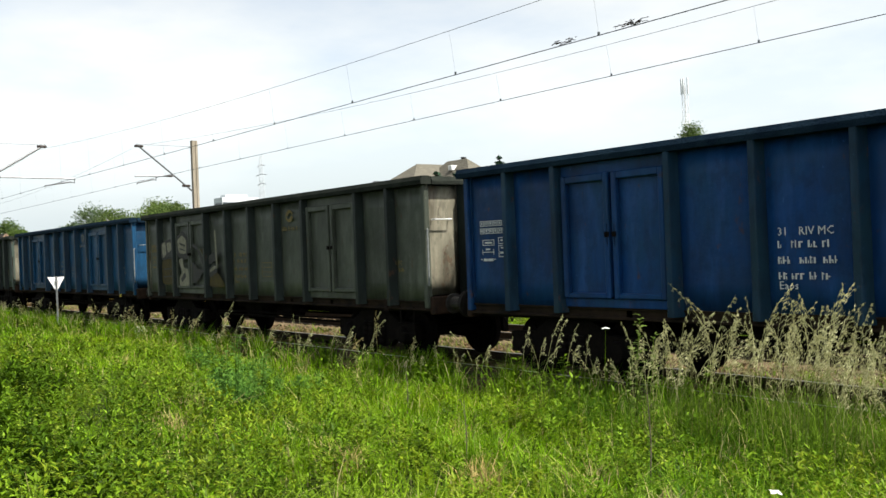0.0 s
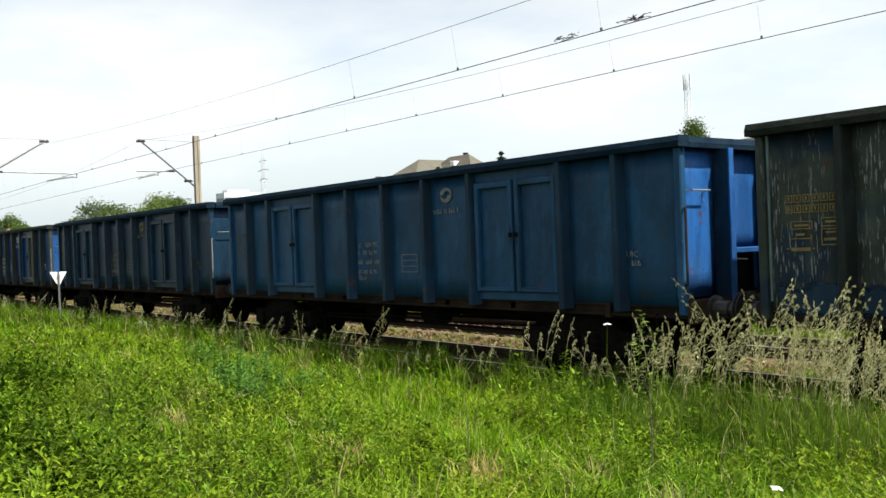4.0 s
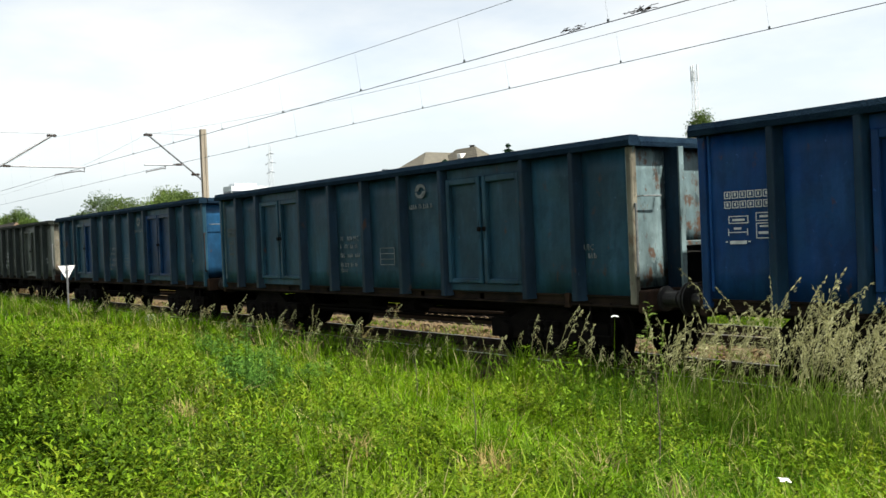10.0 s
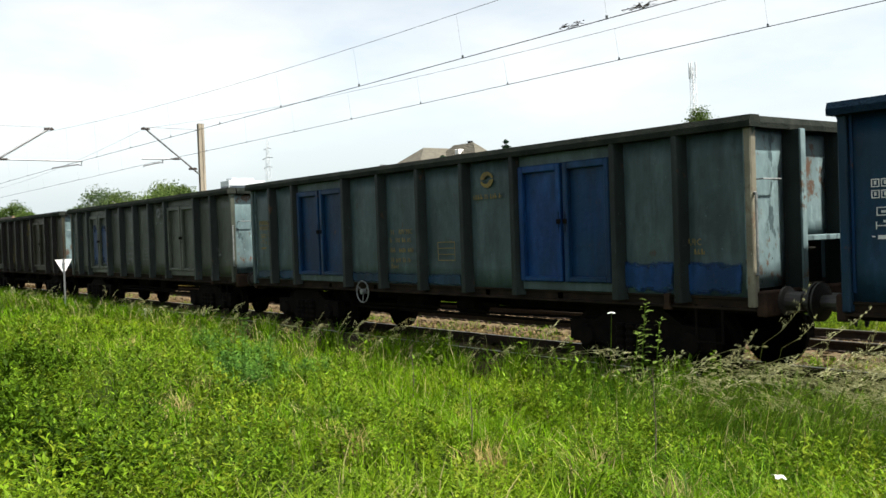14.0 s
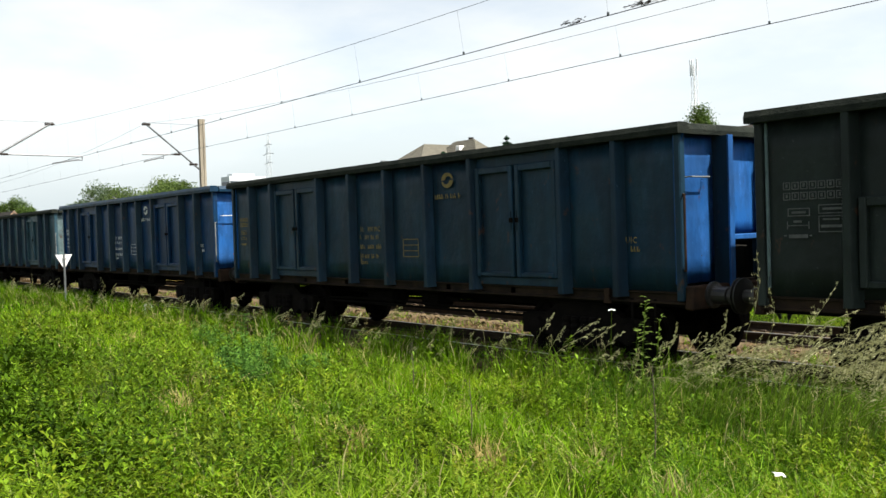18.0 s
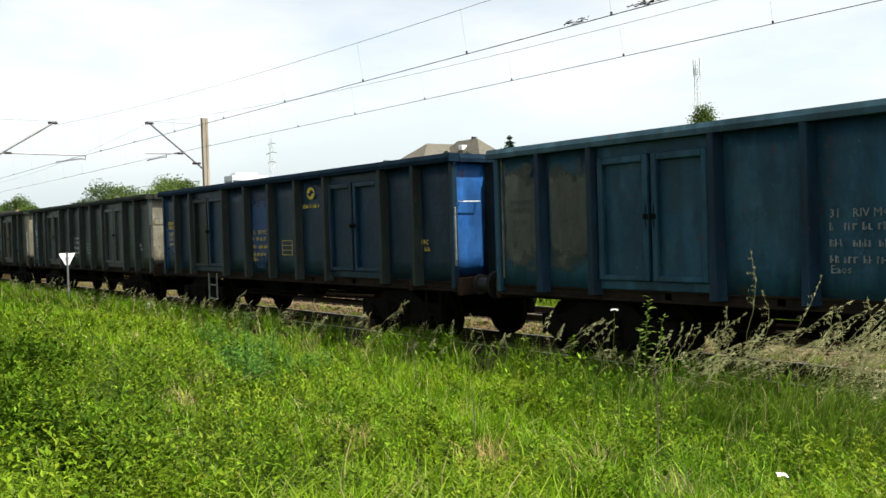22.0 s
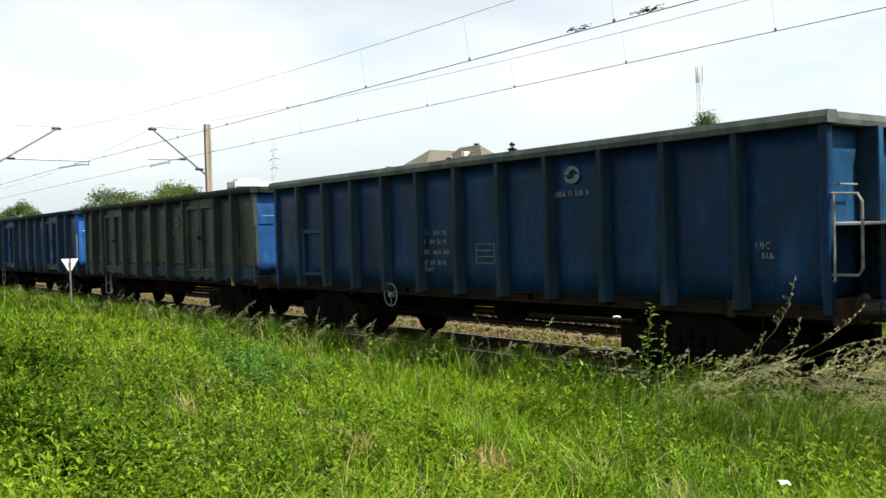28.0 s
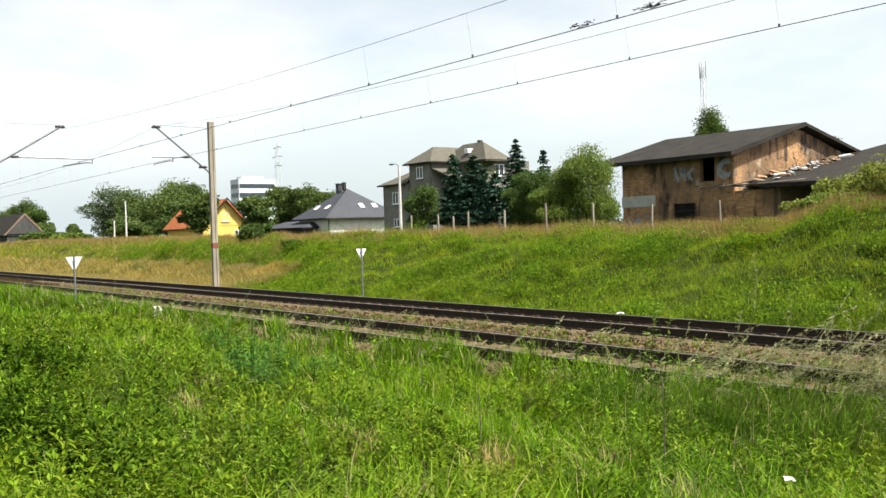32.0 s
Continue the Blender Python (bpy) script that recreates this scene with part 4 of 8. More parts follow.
SPECS = [
    dict(body="deep_blue", label="deep blue open goods wagon on the near track"),
    dict(body="grey_green", end="pale_end", ink="y", blots=[
        ("ochre", ((-5.28, 1.3), (-4.52, 1.3), (-4.52, 1.98), (-5.28, 1.95))), ("black", ((-5.33, 2.42), (-4.5, 2.5), (-4.48, 2.02), (-5.3, 1.92))),
        ("pale", ((-5.26, 2.36), (-5.0, 2.44), (-4.95, 2.1), (-5.2, 1.98))), ("pale", ((-4.92, 2.4), (-4.56, 2.4), (-4.6, 2.2), (-4.85, 2.12))),
        ("black", ((-5.2, 1.72), (-4.6, 1.74), (-4.6, 1.70), (-5.2, 1.68))), ("black", ((-5.2, 1.52), (-4.6, 1.54), (-4.6, 1.50), (-5.2, 1.48))),
        ("black", ((-4.24, 2.52), (-3.8, 2.68), (-3.5, 2.5), (-3.48, 2.0), (-3.75, 1.92), (-4.2, 2.02))), ("pale", ((-4.18, 2.44), (-3.84, 2.56), (-3.58, 2.42), (-3.62, 2.08), (-4.1, 2.1))),
        ("black", ((-4.02, 2.38), (-3.64, 2.30), (-3.66, 2.26), (-4.02, 2.32))), ("black", ((-4.02, 2.24), (-3.7, 2.18), (-3.7, 2.15), (-4.02, 2.2))),
        ("pale", ((-4.14, 1.94), (-3.86, 1.98), (-3.80, 1.72), (-3.52, 1.70), (-3.48, 1.28), (-4.1, 1.26), (-4.1, 1.5), (-3.9, 1.62))), ("black", ((-4.0, 1.46), (-3.74, 1.62), (-3.66, 1.5), (-3.94, 1.36))),
        ("black", ((-3.22, 2.34), (-2.9, 2.26), (-2.6, 1.98), (-2.52, 1.78), (-2.6, 1.78), (-2.94, 2.16), (-3.22, 2.26))), ("black", ((-3.24, 1.9), (-2.9, 1.7), (-2.54, 1.66), (-2.9, 1.42), (-3.24, 1.32))),
        ("ochre", ((-2.78, 2.2), (-2.52, 2.16), (-2.52, 1.98))), ("black", ((-2.26, 2.0), (-1.9, 2.12), (-1.84, 1.9), (-2.24, 1.78))), ("ochre", ((-2.24, 1.26), (-1.3, 1.26), (-1.76, 1.62), (-2.2, 1.5))),
        ("black", ((-2.24, 1.72), (-1.8, 1.84), (-1.76, 1.62), (-2.24, 1.46))), ("pale", ((-2.2, 1.68), (-1.86, 1.78), (-1.86, 1.7), (-2.2, 1.6))), ("pale", ((-1.88, 2.6), (-1.8, 2.62), (-1.74, 1.7), (-1.82, 1.7)))], label="grey-green open goods wagon with sprayed graffiti"),
    dict(body="light_blue", label="faded light blue open goods wagon"),
    dict(body="sage", post="green_black", end="pale_end", ink="y", low=0.04, wheel=-1.89, step_ladder=-3.84, label="grey-green open goods wagon with pale weathered ends"),
    dict(body="rust_brown", end="pale_end", logo=False, doors=["black_brown", "rust_brown", "dusk_blue", "rust_brown"], fields=[(-3.8, -2.4, 1.1, 1.42, "navy"), (-0.9, 0.9, 1.1, 1.5, "navy"), (-1.2, -0.2, 1.7, 2.3, "navy"), (1.25, 2.35, 1.2, 2.05, "ochre"), (3.45, 4.25, 1.3, 1.9, "ochre"), (4.42, 5.35, 1.25, 2.1, "ochre"), (5.45, 6.35, 1.1, 1.75, "blue")], blots=[("white", ((5.72, 1.36), (6.0, 1.37), (6.0, 1.30), (5.72, 1.29)))], label="rust-brown open goods wagon with ochre and blue daubs"),
    dict(body="patchy_green", end="blue_white", ink="y", fields=[(-6.3, 6.3, 1.0, 1.4, "navy")], label="blotchy dark green open goods wagon"),
    dict(body="light_blue", end="sunlit_blue", label="faded blue open goods wagon with brighter ends", plate=True),
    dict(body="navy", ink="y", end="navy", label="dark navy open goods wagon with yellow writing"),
    dict(body="grey", front="deep_blue", strong=True, split=-2.4, end="sunlit_blue", doors=["grey", "green_black", "deep_blue", "pale_grey"], plate=True, fields=[(-6.3, -2.4, 1.2, 1.5, "deep_blue")], label="open goods wagon half repainted blue, grey at its rear"),
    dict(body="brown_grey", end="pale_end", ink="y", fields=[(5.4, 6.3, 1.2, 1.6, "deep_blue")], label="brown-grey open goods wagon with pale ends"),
    dict(body="blue", end="sunlit_blue", label="blue open goods wagon with white lettering", blots=[("white", ((3.42, 1.78), (3.45, 1.80), (3.66, 1.38), (3.62, 1.37))), ("white", ((3.70, 1.95), (3.73, 1.96), (3.76, 1.45), (3.73, 1.45))), ("white", ((2.62, 2.1), (2.66, 2.1), (2.68, 1.75), (2.64, 1.75)))]),
    dict(body="scratched_blue", end="sunlit_blue", low=0.05, doors=["scratched_grey", "scratched_blue", "scratched_grey", "scratched_grey"], fields=[(0.1, 1.0, 1.25, 1.75, "blue")], label="dark blue open goods wagon with flaking white scratches"),
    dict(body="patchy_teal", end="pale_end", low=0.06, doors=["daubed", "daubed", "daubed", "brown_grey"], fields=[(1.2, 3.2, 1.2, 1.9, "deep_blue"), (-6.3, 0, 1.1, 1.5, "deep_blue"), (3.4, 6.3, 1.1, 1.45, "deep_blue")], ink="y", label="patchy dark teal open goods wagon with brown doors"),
    dict(body="deep_blue", end="sunlit_blue", label="deep blue open goods wagon with brighter blue ends"),
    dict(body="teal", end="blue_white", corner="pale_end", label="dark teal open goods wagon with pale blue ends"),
    dict(body="teal", end="light_blue", label="dark teal open goods wagon with light streaks", doors=["teal", "scratched_blue", "dusk_blue", "dusk_blue"]),
    dict(body="pale_grey", low=0.03, end="pale_end", strong=True, logo=False, label="plain grey open goods wagon"),
    dict(body="blue", end="sunlit_blue", label="blue open goods wagon with bright blue ends", rim="navy"),
    dict(body="navy", end="dusk_blue", corner="pale_end", label="navy blue open goods wagon with dented pale ends"),
    dict(body="pale_teal", wheel=-1.9, end="blue_white", corner="pale_end", doors=["dusk_blue", "dusk_blue", "deep_blue", "dusk_blue"], fields=[(4.3, 6.3, 1.1, 1.5, "deep_blue"), (-6.3, 1.0, 1.1, 1.28, "navy")], ink="y", label="grey-teal open goods wagon with blue doors"),
    dict(body="grey_green", end="blue_white", label="grey-green open goods wagon with blue-flecked ends", fields=[(-4.1, -2.3, 1.3, 2.6, "deep_blue")]),
    dict(body="brown_grey", end="blue_white", ink="y", label="brown-grey open goods wagon"),
    dict(body="deep_blue", end="sunlit_blue", low=0.03, label="deep blue open goods wagon with a white mark"),
    dict(even=True, body="green_black", end="blue_white", platform=True, ink="w", logo=False, blots=[("pale", ((1.55, 2.72), (1.8, 2.8), (2.0, 2.7), (2.02, 2.32), (1.62, 2.3)))], wheel=-2.6, label="blackish green open goods wagon with an end platform"),
    dict(body="night_teal", end="sunlit_blue", ink="y", label="dark teal open goods wagon with yellow writing"),
    dict(body="dusk_blue", strong=True, end="sunlit_blue", label="blue open goods wagon with white lettering", rim="navy"),
    dict(body="green_teal", end="blue_white", low=0.06, label="dull green-teal open goods wagon with chalky ends"),
    dict(body="teal", end="light_blue", low=0.09, label="blue-grey open goods wagon with light blue ends"),
    dict(body="teal", end="pale_end", rim="green_teal", low=0.05, label="dark teal open goods wagon with grey ends", fields=[(-6.3, -4.3, 1.3, 2.9, "grey_green")]),
    dict(body="night_blue", end="sunlit_blue", ink="y", strong=True, post="green_black", doors=["green_black", "night_blue", "night_blue", "navy"], fields=[(-6.3, -5.4, 1.5, 2.3, "deep_blue"), (-1.0, 0.0, 1.2, 2.9, "deep_blue")], step_ladder=-3.3, label="navy open goods wagon with blue repainted fields"),
    dict(body="stone_grey", end="pale_end", post="green_black", fields=[(-6.42, -5.3, 1.0, 3.05, "navy")], ink="w", strong=True, logo=False, label="pale grey open goods wagon with rusty stains"),
    dict(body="olive_grey", end="pale_end", ink="y", fields=[(1.25, 2.35, 2.32, 2.85, "ochre"), (1.2, 2.4, 1.4, 2.28, "teal"), (4.4, 5.4, 1.5, 2.1, "teal")], post="green_black", label="brown-grey open goods wagon with a yellow mark"),
    dict(body="light_blue", end="sunlit_blue", rim="light_rim", platform=True, label="bright blue open goods wagon with an end platform"),
    dict(body="navy", end="sunlit_blue", label="dark blue open goods wagon with bright ends"),
    dict(body="black_brown", front="navy", end="navy", numbers=False, logo=False, fields=[(-5.3, -4.45, 1.3, 3.0, "teal"), (5.4, 6.4, 1.2, 3.0, "navy")], wave=(-5.2, 1.9, 1.30), label="blackish brown open goods wagon with white spray lines"),
    dict(even=True, body="dusk_blue", end="light_blue", rim="pale_grey", platform=True, plate=True, wheel=-2.0, label="navy open goods wagon with platform and handwheel"),
    dict(body="grey", end="sunlit_blue", ink="y", step_ladder=-4.2, label="grey-green open goods wagon with bright blue ends", post="green_black", logo_z=2.5, fields=[(-6.3, 6.3, 1.0, 1.42, "navy")]),
    dict(body="flaked_blue", end="sunlit_blue", step_ladder=-4.9, label="blue open goods wagon with flaking paint"),
    dict(body="black_brown", end="rust_brown", logo=False, numbers=False, written=False, rim="rust_brown", label="blackish brown open goods wagon, last of the train"),
]

TRAIN = [(i, *wagon(i, sp)) for i, sp in enumerate(SPECS)]
part("tail_plate", boxes([(-0.06, 0.06, -0.006, 0, -0.07, 0.07)], 0.003), WHITE, TRAIN[-1][1], "small white plate", pose(-5.75, -SIDE_Y - 0.04, 1.38))


def motions():
    for i, w, wheels in TRAIN:
        def place(t):
            return run(t) - PITCH * i - 6.44
        walk(w, [(t, pose(place(t), D1, 0)) for t in range(33)])
        # the wheels roll while the wagon goes by; far off they are keyed at rest
        for ws, along in wheels:
            seen = [k for k in range(0, 961) if -52.0 < place(k / 30.0) + along < 3.0]
            if not seen:
                continue
            z = ws.matrix_basis.translation.copy()
            first = place(seen[0] / 30.0)
            rows = []
            ks = sorted({0, 960, *seen})
            for k in ks:
                kk = min(max(k, seen[0]), seen[-1])
                a = (place(kk / 30.0) - first) / 0.455
                rows.append((k / 30.0, Matrix.Translation(z) @ Matrix.Rotation(a, 4, "Y")))
            walk(ws, rows)
    sway_all()

# ======== ground, track and overhead line ========
def ease(a, b, t):
    t = min(max((t - a) / (b - a), 0.0), 1.0)
    return t * t * (3 - 2 * t)


def crest(x):
    """Height of the top of the far bank along the track."""
    return 1.72 + 0.35 * ease(-35, -130, x) + 0.72 * ease(-19.5, -13.5, x)


def gz(x, y):
    n = noise.noise((x * 0.21, y * 0.21, 0.0)) * 0.10 + noise.noise((x * 0.9, y * 0.9, 3.0)) * 0.03
    if y < 9.2:
        z = 0.40 - 0.70 * ease(0.5, 8.8, y) + n * (1 - ease(8.0, 9.2, y))
        return z + (0.02 * ease(8.75, 9.2, y))
    if y < 17.0:
        return -0.26 - 0.25 * ease(16.2, 17.0, y)
    b = ease(18.0, 26.5, y)
    hum = noise.noise((x * 0.5, y * 0.7, 5.0)) * 0.32 + noise.noise((x * 1.3, y * 1.6, 7.0)) * 0.22
    return -0.5 + b * (crest(x) + 0.5) + n * b + hum * ease(18.0, 20.0, y) * (1 - ease(30, 45, y)) + 0.012 * max(0.0, min(y, 160) - 27) * (0.35 if x > -60 else 0.2)


def spaced(stops):
    out = []
    for (a, b, s) in stops:
        n = max(1, round((b - a) / s))
        out += [a + (b - a) * k / n for k in range(n)]
    return out + [stops[-1][1]]


xs = spaced([(-3000, -400, 650), (-400, -140, 26), (-140, -60, 4), (-60, 6, 0.7), (6, 60, 9), (60, 400, 85), (400, 2600, 550)])
ys = spaced([(-2500, -300, 550), (-300, -20, 40), (-20, 0, 4), (0, 8, 0.6), (8, 9.4, 0.2), (9.4, 16, 1.1), (16, 28, 0.5), (28, 60, 4), (60, 200, 20), (200, 3000, 400)])
verts = [(x, y, gz(x, y)) for y in ys for x in xs]
nx = len(xs)
faces = [(j * nx + i, j * nx + i + 1, (j + 1) * nx + i + 1, (j + 1) * nx + i) for j in range(len(ys) - 1) for i in range(nx - 1)]
SOIL = plain("grassy_soil", (0.016, 0.026, 0.004), (0.034, 0.048, 0.007), 0.6, 0.95, 0, 0.5, 0.05, own=False)
ground = thing("ground", "grassy ground that falls to the track and climbs the far bank", "ground", kind="structure", data=mesh_of("ground", verts, faces, True), mat=SOIL)

BALLAST = plain("brown_ballast_bed", (0.026, 0.015, 0.0045), (0.056, 0.036, 0.011), 9.0, 0.95, 0, 0.8, 0.04, own=False)
CONCRETE = plain("stained_concrete", (0.13, 0.098, 0.058), (0.072, 0.053, 0.031), 3.0, 0.9, 0, 0.3)
RAILSIDE = plain("rusty_rail_side", (0.046, 0.031, 0.020), (0.026, 0.019, 0.014), 8.0, 0.85)
bed = thing("ballast_bed", "brown crushed-stone bed under both tracks", "ballast", kind="structure",
            data=done("ballast_bed", prism([(8.0, -0.60), (8.75, -0.25), (9.3, -0.235), (16.35, -0.235), (17.2, -0.6)], -420, 300)), mat=BALLAST)


def stones():
    """Loose stones over the bed where the camera sees it best."""
    rnd = np.random.RandomState(5)
    n = 30000
    x = -4 - 48 * rnd.rand(n) ** 1.5
    y = rnd.uniform(8.45, 16.8, n)
    s = rnd.uniform(0.018, 0.042, n)
    base = np.array([(1, 0, 0), (-1, 0, 0), (0, 1, 0), (0, -1, 0), (0, 0, 1), (0, 0, -0.6)])
    tri = np.array([(0, 2, 4), (2, 1, 4), (1, 3, 4), (3, 0, 4)])
    v = base[None] * (s[:, None, None] * rnd.uniform(0.6, 1.3, (n, 6, 3)))
    a = rnd.uniform(0, 6.28, n)
    c, q = np.cos(a)[:, None], np.sin(a)[:, None]
    vx, vy = v[..., 0] * c - v[..., 1] * q, v[..., 0] * q + v[..., 1] * c
    z = np.where(y < 8.8, -0.235 - (8.8 - y) * 0.45, -0.205) + s * 0.2
    P = np.stack([vx + x[:, None], vy + y[:, None], v[..., 2] + z[:, None]], -1)
    F = tri[None] + 6 * np.arange(n)[:, None, None]
    return soup("loose_stones", P.reshape(-1, 3), F.reshape(-1, 3))


def soup(name, P, F):
    """A mesh from arrays of points and of faces with equal corners."""
    me = bpy.data.meshes.new(name)
    me.vertices.add(len(P))
    me.vertices.foreach_set("co", np.ascontiguousarray(P, dtype=np.float32).ravel())
    k = F.shape[1]
    me.loops.add(F.size)
    me.loops.foreach_set("vertex_index", np.ascontiguousarray(F, dtype=np.int32).ravel())
    me.polygons.add(len(F))
    me.polygons.foreach_set("loop_start", np.arange(0, F.size, k, dtype=np.int32))
    me.update(calc_edges=True)
    return me


def stone_mat():
    m, nt, b = nodes_of("crushed_stone")
    g = nt.nodes.new("ShaderNodeNewGeometry")
    col = mix(nt, g.outputs["Random Per Island"], (0.020, 0.012, 0.004), (0.115, 0.074, 0.028))
    nt.links.new(col, b.inputs["Base Color"])
    b.inputs["Roughness"].default_value = 0.95
    return m


thing("loose_stones", "brown and grey crushed stones of the track bed", "ballast", kind="stuff", data=stones(), mat=stone_mat())


def rail_profile(y):
    return [(y - 0.075, -0.172), (y - 0.075, -0.158), (y - 0.012, -0.142), (y - 0.010, -0.045), (y - 0.036, -0.035), (y - 0.036, -0.006), (y - 0.028, 0.0),
            (y + 0.028, 0.0), (y + 0.036, -0.006), (y + 0.036, -0.035), (y + 0.010, -0.045), (y + 0.012, -0.142), (y + 0.075, -0.158), (y + 0.075, -0.172)]


for tr, mid in (("track_near", D1), ("track_far", D2)):
    track = thing(tr, "railway track of rusty rails on concrete sleepers", "railway track", kind="structure")
    for y in (mid - 0.7525, mid + 0.7525):
        r = part("rail", prism(rail_profile(y), -420, 300), RAILSIDE, track, "rusty steel rail")
        part("railhead", boxes([(-420, 300, y - 0.030, y + 0.030, -0.004, 0.0025)]), WORN, r, "polished running face")
    sl = None
    for k in range(-95, 12):
        x = -2.1 + 0.6 * k + (0.02 * math.sin(k * 7.3))
        if sl is None:
            sl = done("sleeper", prism([(-0.145, -0.34), (-0.145, -0.22), (-0.10, -0.172), (0.10, -0.172), (0.145, -0.22), (0.145, -0.34)], -1.27, 1.27, "y"))
            clip = done("rail_clip", boxes([(-0.06, 0.06, -0.16, -0.09, -0.175, -0.135), (-0.06, 0.06, 0.09, 0.16, -0.175, -0.135), (-0.035, 0.035, -0.11, 0.11, -0.172, -0.15)], 0.01))
        part("sleeper", sl, CONCRETE, track, "", pose(x, mid, 0.0, 0, 0, 0.6 * math.sin(k * 3.1)))
    for k in range(-45, -2):
        for y in (mid - 0.7525, mid + 0.7525):
            part("rail_clip", clip, RAILSIDE, track, "", pose(-2.1 + 0.6 * k + 0.02 * math.sin(k * 7.3), y, 0))

# overhead line
POLE = plain("grey_concrete_mast", (0.29, 0.255, 0.20), (0.20, 0.176, 0.138), 2.5, 0.9, 0, 0.2, stretch=(1, 1, 0.3))
ZINC = plain("galvanised_steel", (0.22, 0.23, 0.24), (0.14, 0.14, 0.14), 9.0, 0.5, 0.6, 0.1)
WIRE = plain("weathered_copper_wire", (0.075, 0.085, 0.088), (0.10, 0.11, 0.11), 3.0, 0.6, 0.4, 0)
BROWNCER = plain("brown_glazed_insulator", (0.020, 0.013, 0.010), (0.035, 0.022, 0.016), 9.0, 0.4, 0, 0)
BAND = plain("faded_red_band", (0.20, 0.06, 0.035), (0.14, 0.06, 0.045), 9.0, 0.8, 0, 0)


def mast(x, y, reach_y, base_z, top_z, hang_z, foot_z, tip_y, tube_z, end_y, hook_y, arm_y):
    """A concrete mast with a tubular bracket that reaches to reach_y over the track."""
    m = thing("catenary_mast", "pale concrete overhead-line mast with a steel bracket beside the track", "catenary mast", at=pose(x, y, 0), group="overhead line masts")
    s = 1 if reach_y > y else -1
    part("pole", prism([(-0.105, -0.133), (0.105, -0.133), (0.105, -0.042), (0.070, -0.021), (0.070, 0.021), (0.105, 0.042), (0.105, 0.133), (-0.105, 0.133), (-0.105, 0.042), (-0.070, 0.021), (-0.070, -0.021), (-0.105, -0.042)], base_z - 0.6, top_z, "z"), POLE, m)
    part("band", boxes([(-0.112, 0.112, -0.140, 0.140, 1.55, 1.80)], 0.008), BAND, m, "faded red band")
    # the slanting strut, the level tube that it carries, the hook and the arm that holds the wire
    sx, sz, ty, tz = s * 0.13, foot_z, tip_y - y, hang_z
    part("stay", tube([(0, sx, sz), (0, ty, tz)], 0.042, 8), ZINC, m)
    k = (tube_z - sz) / (tz - sz)
    part("bracket_tube", tube([(0, sx + (ty - sx) * k, tube_z), (0, end_y - y, tube_z - 0.03)], 0.032, 8), ZINC, m)
    part("tie_rod", tube([(0, sx, hang_z - 0.02), (0, ty, hang_z)], 0.012, 6), ZINC, m)
    part("registration_arm", tube([(0, hook_y - y, tube_z - 0.02), (0, hook_y - y, tube_z - 0.20), (0, hook_y - y + (arm_y - hook_y) * 0.15, tube_z - 0.17), (0, arm_y - y, tube_z - 0.34), (0, arm_y - y, tube_z - 0.40)], 0.03, 6), ZINC, m)
    for u in (0.12, 0.96):
        part("insulator", lathe([(0.03, -0.2), (0.07, -0.16), (0.035, -0.12), (0.07, -0.08), (0.035, -0.04), (0.07, 0.0), (0.035, 0.04), (0.07, 0.08), (0.03, 0.2)], "y", 10, (0, sx + (ty - sx) * u, sz + (tz - sz) * u)), BROWNCER, m)
    part("insulator", lathe([(0.03, -0.15), (0.06, -0.1), (0.035, -0.05), (0.06, 0.0), (0.035, 0.05), (0.06, 0.1), (0.03, 0.15)], "y", 10, (0, sx + (ty - sx) * k + 0.25 * (1 if end_y > y else -1), tube_z)), BROWNCER, m)
    return m


M_X = -41.3
FAR_ARM = (-0.3, 7.39, 7.13, 5.05, 14.82, 5.74, 14.70, 15.65, 14.78)
NEAR_ARM = (-0.3, 7.2, 6.99, 4.92, 11.0, 5.60, 12.19, 12.15, 10.94)
mast(M_X, 17.5, D2, *FAR_ARM)
mast(M_X - 0.2, 7.6, D1, *NEAR_ARM)
for x in (M_X - 56, M_X + 58, M_X - 112):
    mast(x, 17.5, D2, *FAR_ARM)
    mast(x, 7.6, D1, *NEAR_ARM)


def line_of(name, mid, wire_z, hang_z, low_z, label):
    """One span after another of carrying wire, contact wire and droppers."""
    ln = thing(name, label, "overhead wire", group="overhead lines")
    ends = [M_X - 112, M_X - 56, M_X, M_X + 58]
    for a, b in zip(ends, ends[1:]):
        za = []
        for k in range(33):
            u = k / 32
            za.append((a + (b - a) * u, mid, low_z + (hang_z - low_z) * (2 * u - 1) ** 2))
        part("carrying_wire", tube(za, 0.0048, 5), WIRE, ln)
        part("contact_wire", tube([(a + (b - a) * u, mid + 0.12 * math.sin(u * 3.14), wire_z - 0.02 * math.sin(u * 3.14)) for u in [q / 8 for q in range(9)]], 0.0078, 5), WIRE, ln)
        x = a + 3.0
        while x < b - 1:
            u = (x - a) / (b - a)
            top = low_z + (hang_z - low_z) * (2 * u - 1) ** 2
            part("dropper", tube([(x, mid, top), (x, mid + 0.12 * math.sin(u * 3.14), wire_z)], 0.0014, 4), WIRE, ln)
            part("clamp", shared("clamp", lambda: boxes([(-0.018, 0.018, -0.014, 0.014, -0.025, 0.035)], 0.004)), WIRE, ln, "", pose(x, mid + 0.12 * math.sin(u * 3.14), wire_z))
            x += 3.55
    return ln


line_of("overhead_line", D1, 5.16, 6.75, 5.93, "carrying and contact wire over the near track")
line_of("overhead_line", D2, 5.48, 7.08, 6.10, "carrying and contact wire over the far track")

